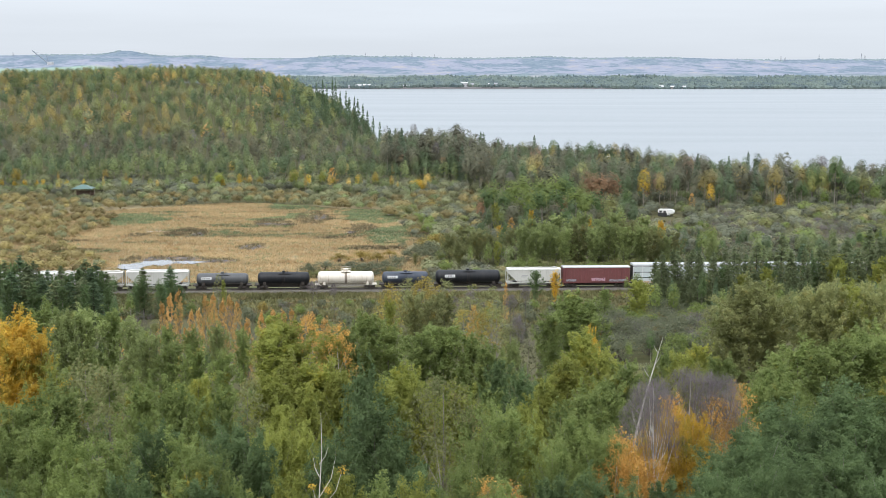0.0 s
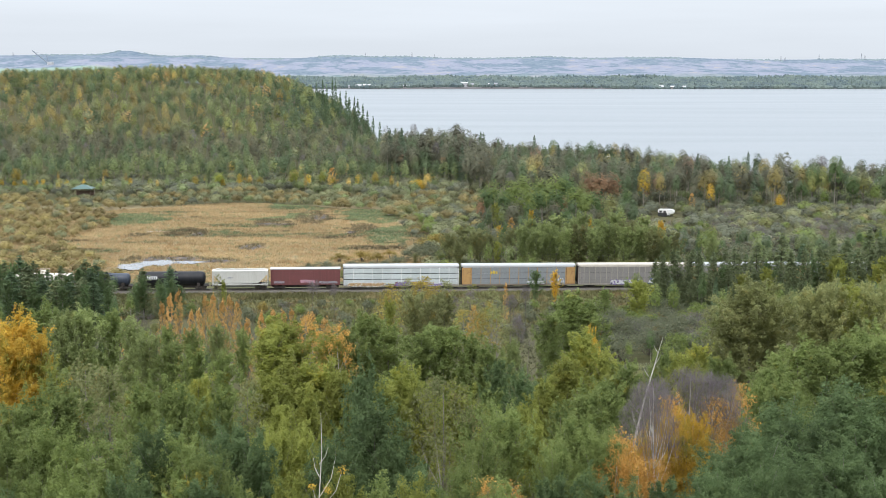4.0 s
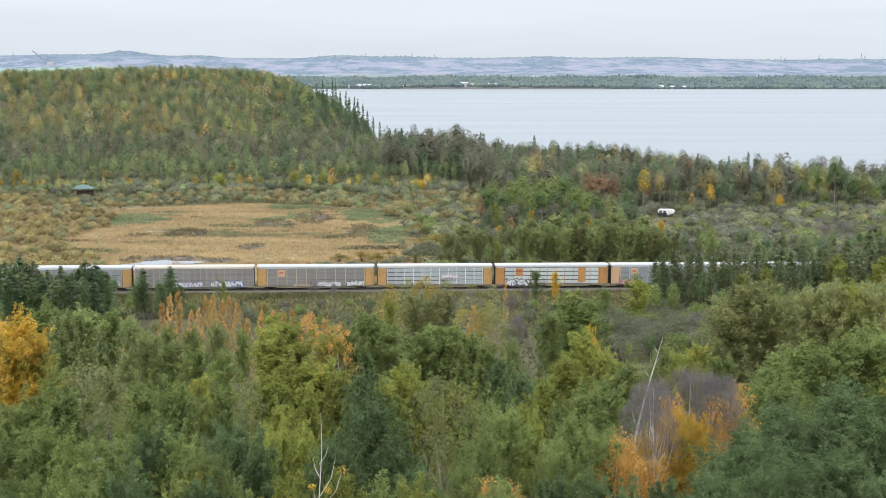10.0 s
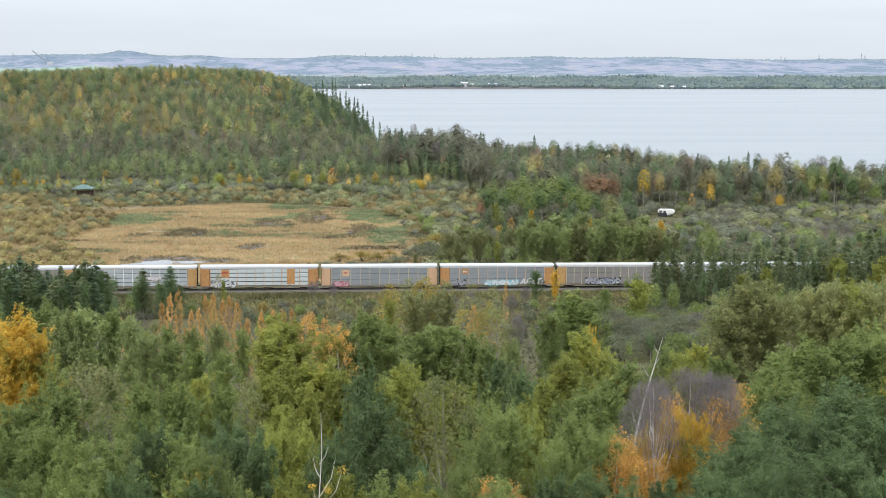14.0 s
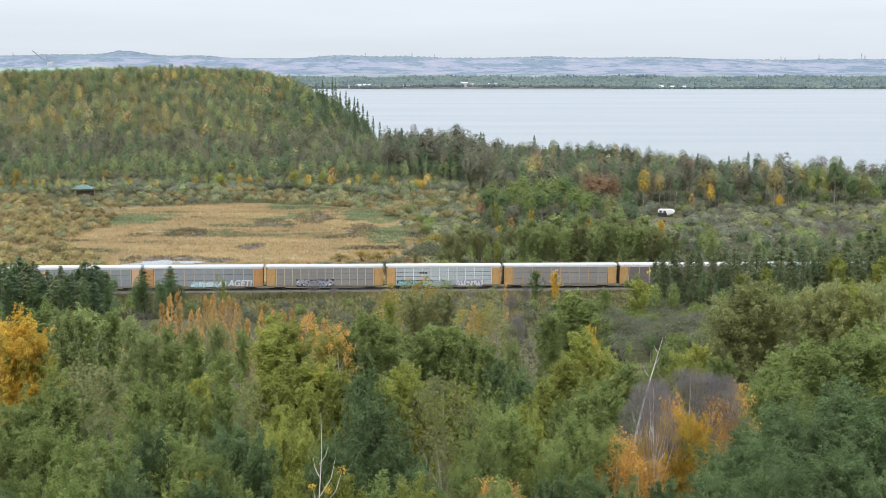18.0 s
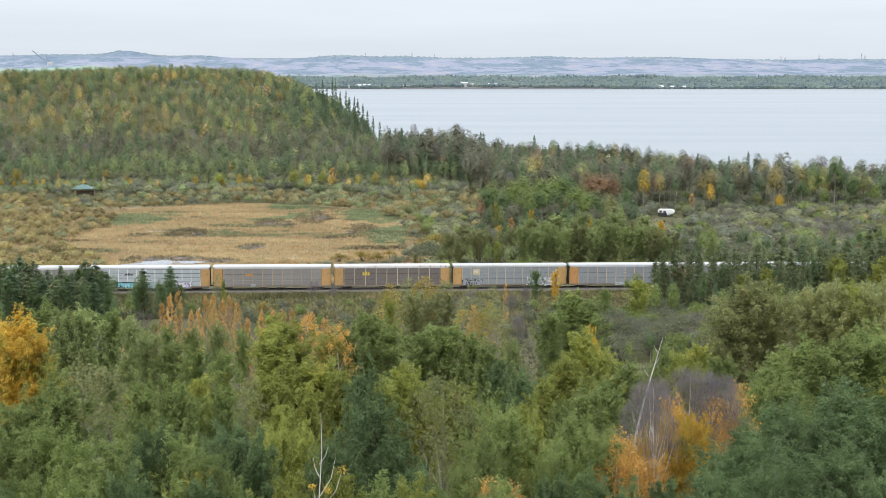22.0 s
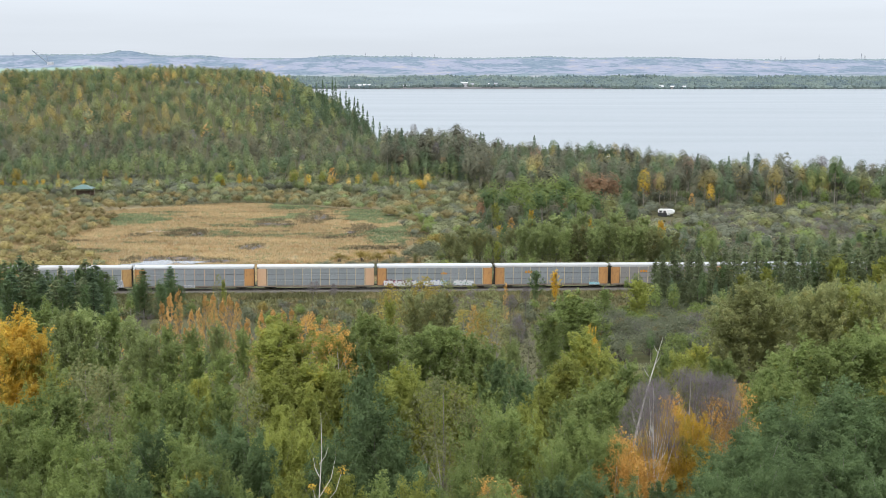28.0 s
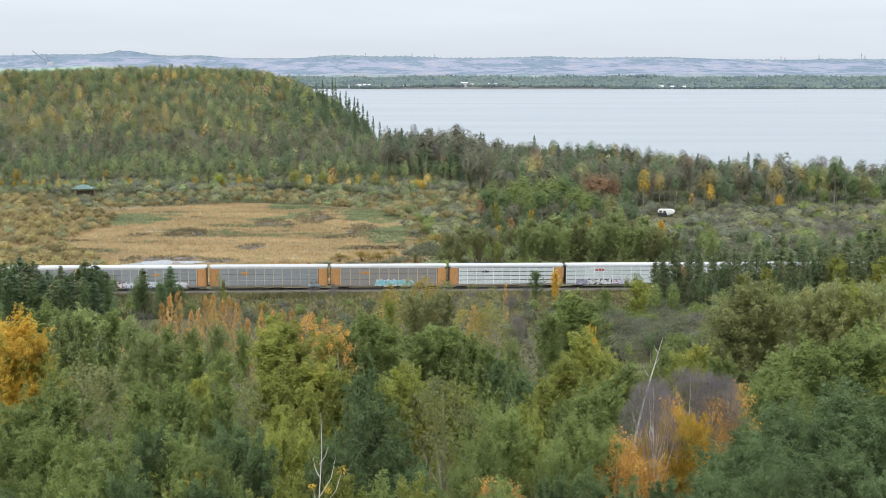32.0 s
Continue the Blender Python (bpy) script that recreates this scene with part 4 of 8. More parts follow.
plant("poplar", 151.3, 525, 18.5, level=3)
plant("olive", 169.0, 515, 15.9, level=3)
plant("spruce", -89.0, 912, 24.1, wide=0.7, level=3)
plant("spruce", -83.9, 905, 29.4, wide=0.6, level=3)
plant("spruce", -80.8, 900, 27.7, wide=0.7, level=3)
plant("spruce", -76.6, 898, 33.5, wide=0.5, level=3)
plant("spruce", -74.1, 895, 32.5, wide=0.6, level=3)
plant("spruce", -70.8, 892, 28.4, wide=0.7, level=3)
plant("spruce", -66.7, 890, 30.8, wide=0.55, level=3)
plant("spruce", -64.1, 885, 27.9, wide=0.8, level=3)
plant("spruce", -60.4, 882, 29.9, wide=0.6, level=3)
plant("spruce", -58.0, 880, 29.0, wide=0.8, level=3)
plant("spruce", -54.2, 875, 27.4, wide=0.7, level=3)
plant("spruce", -50.9, 870, 24.0, wide=0.8, level=3)
plant("spruce", -46.9, 866, 24.4, wide=0.8, level=3)
plant("spruce", -42.1, 860, 27.1, wide=0.8, level=3)
plant("spruce", -31.3, 850, 24.3, level=3)
plant("snag", -17.9, 800, 25.8)
plant("light_spruce", 50.0, 288, 11.4, wide=1.5, level=2)
plant("light_spruce", 56.7, 280, 12.4, wide=1.5, level=2)
plant("light_spruce", 66.6, 280, 12.7, wide=1.6, level=2)
plant("light_spruce", 76.0, 278, 13.7, wide=1.6, level=2)
plant("light_spruce", 86.2, 280, 14.2, wide=1.6, level=2)
plant("light_spruce", 90.1, 276, 14.2, wide=1.6, level=2)
plant("light_spruce", 96.3, 280, 16.4, wide=1.6, level=2)
plant("slim_orange", -17.0, 182, 11.0, wide=1.2)
plant("snag", -27.1, 272, 8.2, wide=0.7, level=2)
plant("snag", -23.3, 270, 7.7, wide=0.8, level=2)
plant("sage", 27.7, 356, 15.6, wide=1.5, level=2)
plant("sage", 35.6, 356, 16.0, wide=1.5, level=2)
plant("sage", 43.7, 356, 16.6, wide=1.5, level=2)
plant("olive", 52.1, 356, 15.9, wide=1.5, level=2)
plant("sage", 58.9, 354, 15.0, wide=1.4, level=2)
plant("slim_orange", -44.5, 200, 12.4, wide=0.8)
plant("slim_orange", -44.2, 205, 13.0, wide=0.8)
plant("slim_orange", -43.4, 208, 13.2, wide=0.8)
plant("slim_orange", -39.8, 200, 11.2, wide=0.8)
plant("slim_orange", -38.3, 198, 11.7, wide=0.8)
plant("slim_orange", -38.7, 206, 12.6, wide=0.8)
plant("slim_orange", -37.7, 208, 12.4, wide=0.8)
plant("slim_orange", -34.8, 200, 13.0, wide=0.8)
plant("slim_orange", -34.6, 205, 12.7, wide=0.8)
plant("slim_orange", -32.2, 198, 12.8, wide=0.8)
plant("slim_orange", -27.9, 180, 11.5, wide=0.8)
plant("slim_orange", -27.3, 190, 11.5, wide=0.8)
plant("slim_orange", -25.9, 192, 11.5, wide=0.8)
plant("slim_orange", -24.1, 190, 11.4, wide=0.8)
plant("slim_orange", -23.0, 192, 11.3, wide=0.8)
plant("light_spruce", 47.9, 278, 13.4, wide=1.29, level=2)
plant("light_spruce", 51.8, 286, 13.4, wide=1.42, level=2)
plant("light_spruce", 55.0, 286, 12.8, wide=1.21, level=2)
plant("light_spruce", 55.9, 278, 13.6, wide=1.43, level=2)
plant("light_spruce", 59.1, 278, 13.1, wide=1.22, level=2)
plant("light_spruce", 59.2, 274, 9.6, wide=1.55, level=2)
plant("light_spruce", 61.7, 278, 14.4, wide=1.20, level=2)
plant("light_spruce", 61.7, 274, 11.5, wide=1.57, level=2)
plant("light_spruce", 66.5, 286, 12.5, wide=1.27, level=2)
plant("turning", 64.7, 274, 9.4, wide=1.35, level=2)
plant("light_spruce", 67.3, 278, 13.2, wide=1.12, level=2)
plant("light_spruce", 67.3, 274, 9.7, wide=1.46, level=2)
plant("light_spruce", 72.1, 286, 14.4, wide=1.13, level=2)
plant("turning", 70.0, 274, 10.9, wide=1.36, level=2)
plant("light_spruce", 75.0, 286, 13.6, wide=1.46, level=2)
plant("light_spruce", 71.8, 270, 11.4, wide=1.37, level=2)
plant("light_spruce", 76.0, 278, 14.1, wide=1.23, level=2)
plant("light_spruce", 75.9, 274, 11.3, wide=1.31, level=2)
plant("light_spruce", 80.1, 282, 14.5, wide=1.11, level=2)
plant("light_spruce", 77.6, 270, 11.7, wide=1.42, level=2)
plant("light_spruce", 82.2, 278, 15.6, wide=1.35, level=2)
plant("light_spruce", 82.1, 274, 11.6, wide=1.38, level=2)
plant("light_spruce", 87.6, 286, 16.7, wide=1.25, level=2)
plant("turning", 84.9, 274, 13.7, wide=1.60, level=2)
plant("light_spruce", 88.0, 278, 16.1, wide=1.47, level=2)
plant("light_spruce", 86.4, 270, 13.4, wide=1.52, level=2)
plant("light_spruce", 93.6, 286, 13.8, wide=1.32, level=2)
plant("light_spruce", 90.7, 274, 10.9, wide=1.34, level=2)
plant("light_spruce", 95.2, 282, 14.6, wide=1.29, level=2)
plant("turning", 93.5, 274, 12.0, wide=1.31, level=2)
plant("light_spruce", 98.0, 282, 16.3, wide=1.30, level=2)
plant("turning", 96.2, 274, 14.0, wide=1.37, level=2)
plant("willow", -10.6, 375, 4.0, wide=1.3, level=2)
plant("willow", -13.5, 362, 4.0, wide=1.2, level=2)
plant("willow", -8.4, 388, 3.5, wide=1.4, level=2)
plant("willow", -4.4, 382, 5.6, wide=1.4, level=2)
plant("olive", -7.9, 364, 4.4, wide=1.0, level=2)
plant("straw", -2.5, 400, 5.8, wide=1.4, level=2)
plant("willow", -7.2, 415, 3.4, wide=1.5, level=2)
plant("willow", -3.7, 440, 3.5, wide=1.5, level=3)
plant("willow", -0.8, 455, 3.7, wide=1.5, level=3)
plant("straw", -15.8, 380, 3.3, wide=1.0, level=2)
plant("willow", -12.9, 405, 1.9, wide=1.2, level=2)
plant("thin_gold", -9.7, 232, 12.5, wide=1.1, level=2)
plant("thin", -6.8, 240, 12.5, wide=1.2, level=2)
plant("thin_gold", -3.4, 238, 13.3, wide=1.2, level=2)
plant("thin", 0.6, 236, 12.9, wide=1.2, level=2)
plant("thin_gold", -1.4, 226, 12.8, wide=1.0, level=2)
plant("thin", 5.2, 228, 12.6, wide=1.2, level=2)
plant("thin", 8.6, 225, 12.1, wide=1.1)
plant("snag", -27.1, 262, 9.0, wide=1.0, level=2)
plant("snag", -22.6, 262, 8.4, wide=0.9, level=2)
plant("thin", -48.3, 272, 9.3, wide=0.7, level=2)
plant("turning", -46.4, 268, 8.7, wide=0.6, level=2)
plant("willow", 31.9, 260, 5.5, wide=0.93, level=2)
plant("willow", 32.9, 262, 5.5, wide=1.08, level=2)
plant("willow", 30.2, 233, 5.5, wide=0.94, level=2)
plant("willow", 27.0, 206, 5.5, wide=1.09, level=2)
plant("willow", 33.8, 246, 5.5, wide=1.30, level=2)
plant("willow", 32.5, 240, 5.5, wide=1.04, level=2)
plant("willow", 33.0, 233, 5.5, wide=1.13, level=2)
plant("willow", 29.5, 209, 5.5, wide=1.18, level=2)
plant("green_shrub", 36.5, 254, 5.5, wide=1.25, level=2)
plant("willow", 33.2, 225, 5.5, wide=0.96, level=2)
plant("twig_shrub", 35.6, 235, 5.5, wide=1.28, level=2)
plant("willow", 36.3, 234, 5.5, wide=1.04, level=2)
plant("green_shrub", 37.6, 242, 5.5, wide=1.27, level=2)
plant("twig_shrub", 35.7, 225, 5.5, wide=1.04, level=2)
plant("willow", 36.7, 229, 5.5, wide=0.97, level=2)
plant("willow", 35.1, 214, 5.5, wide=0.98, level=2)
plant("willow", 37.3, 222, 5.5, wide=1.04, level=2)
plant("willow", 38.5, 230, 5.5, wide=1.13, level=2)
plant("willow", 35.9, 210, 5.5, wide=0.91, level=2)
plant("willow", 43.6, 249, 5.5, wide=1.22, level=2)
plant("willow", 43.5, 245, 5.2, wide=0.98, level=2)
plant("willow", 40.9, 224, 5.5, wide=1.20, level=2)
plant("willow", 47.1, 260, 5.5, wide=0.98, level=2)
plant("green_shrub", 38.8, 207, 5.5, wide=0.97, level=2)
plant("willow", 42.9, 230, 5.5, wide=1.14, level=2)
plant("willow", 44.1, 232, 5.5, wide=0.94, level=2)
plant("green_shrub", 47.0, 242, 5.5, wide=1.19, level=2)
plant("twig_shrub", 45.6, 232, 5.5, wide=1.08, level=2)
plant("willow", 40.7, 208, 5.5, wide=1.19, level=2)
plant("twig_shrub", 48.4, 240, 5.5, wide=1.23, level=2)
plant("green_shrub", 53.0, 261, 4.3, wide=1.10, level=2)
plant("green_shrub", 44.9, 216, 5.5, wide=1.05, level=2)
plant("twig_shrub", 45.2, 216, 5.5, wide=1.26, level=2)
plant("willow", 54.8, 258, 4.0, wide=1.15, level=2)
plant("poplar", -91.8, 262, 12.7, wide=0.90)
plant("poplar", -89.1, 263, 13.0, wide=0.90)
plant("poplar", -86.6, 264, 13.1, wide=0.90)
plant("light_spruce", -85.1, 260, 12.4, wide=2.20)
plant("poplar", -83.0, 262, 11.2, wide=0.90)
plant("poplar", -80.2, 262, 10.5, wide=0.90)
plant("poplar", -77.7, 262, 10.7, wide=0.90)
plant("poplar", -75.3, 263, 12.0, wide=0.90)
plant("poplar", -73.0, 263, 12.1, wide=0.90)
plant("spruce", -72.2, 260, 11.2, wide=2.20)
plant("poplar", -70.4, 262, 11.2, wide=0.80)
plant("poplar", -86.0, 250, 10.8, wide=1.10)
plant("poplar", -80.0, 248, 10.3, wide=1.10)
plant("poplar", -74.5, 248, 9.6, wide=1.10)
plant("poplar", -70.1, 248, 9.5, wide=1.10)
plant("poplar", -65.7, 248, 8.9, wide=1.00)
plant("poplar", -61.6, 260, 9.7, wide=0.80)
plant("poplar", -55.7, 260, 9.2, wide=0.80)
plant("gold", 13.2, 73, 15.4, wide=0.55)
plant("gold", 14.0, 72, 15.2, wide=0.60)
plant("gold", 15.2, 74, 15.0, wide=0.50)
plant("orange", 13.7, 75, 15.4, wide=0.70)
plant("orange", 16.4, 76, 15.2, wide=0.70)
plant("orange", 10.4, 68, 14.1, wide=0.70)
plant("gold", 11.4, 71, 14.5, wide=0.45)
plant("orange", 9.4, 67, 14.5, wide=0.60)
plant("orange", 11.4, 66, 13.5, wide=0.60)
plant("gold", -202.3, 588, 5.7, wide=1.35, level=3)
plant("ochre", -195.5, 588, 11.1, wide=1.62, level=3)
plant("gold", -196.2, 588, 5.7, wide=1.22, level=3)
plant("slim_gold", -191.7, 588, 5.7, wide=2.16, level=3)
plant("gold", -186.3, 588, 5.7, wide=1.35, level=3)
plant("gold", -183.3, 588, 5.7, wide=1.35, level=3)
plant("ochre", -175.4, 588, 5.7, wide=1.35, level=3)
plant("slim_gold", -172.6, 588, 5.7, wide=2.16, level=3)
plant("gold", -164.6, 588, 5.7, wide=1.08, level=3)
plant("slim_gold", -143.4, 588, 6.2, wide=2.03, level=3)
plant("slim_turning", -134.4, 588, 6.2, wide=2.16, level=3)
plant("ochre", -113.6, 588, 7.5, wide=1.49, level=3)
plant("turning", -102.4, 588, 9.5, wide=1.62, level=3)
plant("gold", -101.0, 588, 6.4, wide=1.22, level=3)
plant("slim_gold", -93.2, 588, 8.2, wide=1.89, level=3)
plant("ochre", -83.9, 588, 7.5, wide=1.35, level=3)
plant("turning", -68.3, 588, 10.3, wide=1.62, level=3)
plant("slim_gold", -61.6, 588, 8.2, wide=1.89, level=3)
plant("turning", -55.4, 588, 9.5, wide=1.35, level=3)
plant("gold", -50.5, 588, 7.7, wide=1.35, level=3)
plant("slim_gold", -38.6, 588, 8.0, wide=2.03, level=3)
plant("ochre", -31.0, 588, 9.5, wide=1.22, level=3)
plant("gold_shrub", -11.9, 588, 5.7, wide=1.35, level=3)
plant("slim_orange", -50.7, 588, 11.1, wide=1.89, level=3)
plant("orange", 2.1, 62, 13.5, wide=0.80)
plant("orange", 3.4, 62, 13.2, wide=0.70)
plant("twig_shrub", 2.7, 61, 13.1, wide=0.60)
plant("aspen", -38.9, 178, 11.3, wide=1.00)
plant("aspen", -35.0, 176, 10.9, wide=1.00)
plant("sage", -31.8, 178, 11.4, wide=1.00)
plant("aspen", -28.0, 176, 11.0, wide=1.00)
plant("poplar", 5.3, 118, 13.2, wide=0.90)
plant("poplar", 7.1, 112, 13.0, wide=0.90)
plant("poplar", 8.4, 108, 12.6, wide=0.80)
plant("sage", 7.3, 135, 13.2, wide=0.90)
plant("turning", -9.7, 88, 15.4, wide=0.85)
plant("turning", -10.8, 84, 15.2, wide=0.70)
plant("orange", -10.9, 131, 14.5, wide=0.80)
plant("turning", -8.0, 190, 13.1, wide=0.80)
plant("olive", -4.3, 195, 14.1, wide=1.00)
plant("olive", -1.2, 192, 13.3, wide=0.90)
plant("orange", 4.5, 185, 11.5, wide=0.50)
plant("olive_shrub", -35.9, 346, 2.9, wide=1.34, level=2)
plant("olive_shrub", -34.3, 345, 2.8, wide=1.28, level=2)
plant("olive_shrub", -32.0, 349, 2.5, wide=1.36, level=2)
plant("willow", -29.2, 346, 2.6, wide=1.46, level=2)
plant("olive_shrub", -27.3, 345, 2.8, wide=1.25, level=2)
plant("olive_shrub", -25.5, 350, 2.8, wide=1.28, level=2)
plant("olive_shrub", -22.5, 350, 2.7, wide=1.48, level=2)
plant("willow", -20.3, 348, 3.0, wide=1.24, level=2)
plant("willow", -18.9, 346, 2.2, wide=1.49, level=2)
plant("willow", -15.9, 350, 2.4, wide=1.45, level=2)
plant("olive_shrub", -14.2, 349, 2.6, wide=1.47, level=2)
plant("olive_shrub", -11.3, 345, 2.3, wide=1.38, level=2)
plant("green_shrub", 20.3, 344, 5.6, wide=1.07, level=2)
plant("green_shrub", 23.7, 344, 6.2, wide=1.07, level=2)
plant("olive_shrub", 26.2, 344, 5.8, wide=1.05, level=2)
plant("olive_shrub", 30.7, 344, 4.8, wide=0.99, level=2)
plant("olive_shrub", 34.2, 343, 5.7, wide=0.91, level=2)
plant("olive_shrub", 37.1, 346, 5.1, wide=0.97, level=2)
plant("green_shrub", 40.1, 343, 5.7, wide=0.91, level=2)
plant("green_shrub", 44.6, 344, 5.0, wide=1.11, level=2)
plant("olive_shrub", 46.9, 346, 6.3, wide=1.01, level=2)
plant("olive_shrub", 51.2, 344, 6.2, wide=1.10, level=2)
plant("green_shrub", 54.2, 346, 5.5, wide=1.03, level=2)
plant("green_shrub", 58.1, 344, 5.0, wide=0.99, level=2)
plant("olive_shrub", 60.0, 344, 5.7, wide=0.91, level=2)
plant("poplar", 15.2, 455, 15.8, wide=1.3, level=3)
plant("aspen", 30.1, 452, 15.0, wide=1.4, level=3)
plant("poplar", 40.3, 455, 14.8, wide=1.4, level=3)
plant("aspen", 51.0, 452, 14.0, wide=1.3, level=3)
plant("olive", 122.5, 500, 9.4, wide=1.3, level=3)
plant("poplar", 143.3, 512, 12.7, wide=1.4, level=3)
plant("aspen", 148.9, 500, 10.5, wide=1.3, level=3)
plant("poplar", 164.5, 515, 14.7, wide=1.3, level=3)
plant("aspen", 170.3, 505, 12.2, wide=1.4, level=3)
plant("olive", 5.9, 372, 11.5, wide=1.4, level=2)
plant("olive", 9.9, 368, 11.3, wide=1.4, level=2)
plant("olive", 1.8, 366, 10.4, wide=1.4, level=2)
plant("olive", 13.1, 364, 10.5, wide=1.2, level=2)
plant("turning", 15.2, 358, 9.4, wide=1.0, level=2)
plant("olive", 4.4, 358, 8.4, wide=1.2, level=2)
plant("sage", 21.8, 350, 15.1, wide=1.4, level=1)
plant("sage", 25.6, 349, 14.7, wide=1.4, level=1)
plant("sage", 29.7, 352, 15.3, wide=1.4, level=1)
plant("sage", 33.4, 349, 14.8, wide=1.4, level=1)
plant("olive", 37.4, 351, 15.7, wide=1.4, level=2)
plant("sage", 41.1, 349, 15.0, wide=1.4, level=1)
plant("sage", 45.8, 352, 15.9, wide=1.4, level=1)
plant("sage", 49.7, 350, 15.1, wide=1.4, level=1)
plant("sage", 54.0, 351, 15.2, wide=1.4, level=1)
plant("olive", 57.8, 349, 13.8, wide=1.3, level=2)
plant("sage", 61.0, 348, 12.3, wide=1.2, level=1)
plant("aspen", 17.8, 470, 15.8, wide=1.7, level=3)
plant("poplar", 21.3, 455, 13.8, wide=1.6, level=3)
plant("aspen", 30.1, 485, 17.3, wide=1.7, level=3)
plant("poplar", 33.6, 460, 14.7, wide=1.6, level=3)
plant("aspen", 42.3, 478, 17.2, wide=1.7, level=3)
plant("aspen", 48.0, 462, 15.1, wide=1.6, level=3)
plant("poplar", 53.7, 455, 13.8, wide=1.6, level=3)
plant("olive", 59.0, 452, 13.0, wide=1.4, level=3)
plant("rust", 66.5, 502, 16.3, wide=1.4, level=3)
plant("rust", 57.4, 504, 16.8, wide=1.3, level=3)
plant("thin_gold", 3.1, 190, 10.6, wide=1.3)
plant("thin_gold", 5.5, 185, 10.3, wide=1.2)
plant("thin_gold", 7.5, 200, 11.9, wide=1.0)
plant("snag", 1.6, 220, 11.2, wide=1.4)
plant("snag", 4.8, 226, 11.3, wide=1.2, level=2)
plant("snag", 12.4, 230, 9.8, wide=1.3, level=2)
plant("snag", 15.7, 242, 10.0, wide=1.0, level=2)
plant("slim_orange", 12.4, 250, 10.3, wide=0.6, level=2)

plant("olive_shrub", 22.5, 150, 4.5, wide=1.20)
plant("willow", 22.8, 142, 4.0, wide=1.20)
plant("twig_shrub", 28.6, 170, 4.5, wide=1.20)
plant("olive_shrub", 23.4, 168, 4.5, wide=1.20)
plant("willow", 27.9, 180, 4.0, wide=1.20)

# ---------------------------------------------------------------- woods by zone
CAM_Z = 54.0


def across(x, y):
    return -x * math.sin(TH) + (y - TRACK_O.y) * math.cos(TH)


def clear(x, y, gap):
    return all((x - a) ** 2 + (y - b) ** 2 > (gap * (0.6 + 0.25 * k)) ** 2 for a, b, k in STANDING)


def near_slope():
    """The wooded slope below the camera, down to the railway: trees get lower towards the track."""
    rng = np.random.default_rng(11)
    singles = list(STANDING)
    spots = scatter(5000, (-40, 40, 60, 98), 4.8, rng, lambda x, y: abs(x) < 0.37 * y + 4)
    spots += scatter(14000, (-120, 120, 98, 298), 4.9, rng, lambda x, y: abs(x) < 0.37 * y + 4 and across(x, y) < -11)
    for x, y in sorted(spots, key=lambda q: q[1]):
        if any((x - a) ** 2 + (y - b) ** 2 < (2.1 + 0.5 * k) ** 2 for a, b, k in singles):
            continue
        g = ground_z(x, y)
        low = CAM_Z - 0.1838 * y - g if y > 150 else 40
        patch = noise.noise(Vector((x * 0.03, y * 0.03, 1.7)))
        if y < 150:
            if y < 74:
                h, kind = rng.uniform(7, 9.5), pick(rng, {"poplar": 5, "aspen": 3})
            else:
                h = rng.uniform(7, 10.0) if y < 98 else rng.uniform(5, 8.5)
                kind = pick(rng, {"aspen": 5, "turning": 3 if patch > -0.1 else 1, "poplar": 2, "thin": 0.5, "slim_aspen": 1.5, "slim_turning": 0.8})
            if y > 95 and rng.uniform() < 0.16:
                kind, h = "willow", rng.uniform(3, 5)
        elif y < 225:
            h = min(rng.uniform(3.5, 7.5), low)
            kind = pick(rng, {"aspen": 3, "poplar": 1.5, "thin": 1.2, "olive": 1.0, "turning": 1.0, "snag": 0.5, "willow": 2.5, "twig_shrub": 1.2})
            if x < -40 and rng.uniform() < 0.30:
                kind = pick(rng, {"slim_orange": 3, "slim_gold": 1})
        else:
            h = min(rng.uniform(3.0, 6.5), low)
            kind = pick(rng, {"willow": 4, "green_shrub": 2.2, "twig_shrub": 1.8, "olive": 0.8 if h > 3 else 0, "straw": 0.8})
            if x > 42:
                h = min(rng.uniform(6, 10), 13)
                kind = pick(rng, {"poplar": 3, "spruce": 3, "aspen": 1.5, "turning": 0.7, "willow": 1})
            elif x < -62:
                h = rng.uniform(5, 7.5)
                kind = pick(rng, {"poplar": 4, "spruce": 1, "willow": 1, "aspen": 1})
        if h < 0.8:
            continue
        if SPECIES[kind][0] in ("shrub", "switch"):
            h = min(h, rng.uniform(2.2, 4.2))
        grow("slope", kind, x, y, h, rng.uniform(0.7, 1.0))


near_slope()


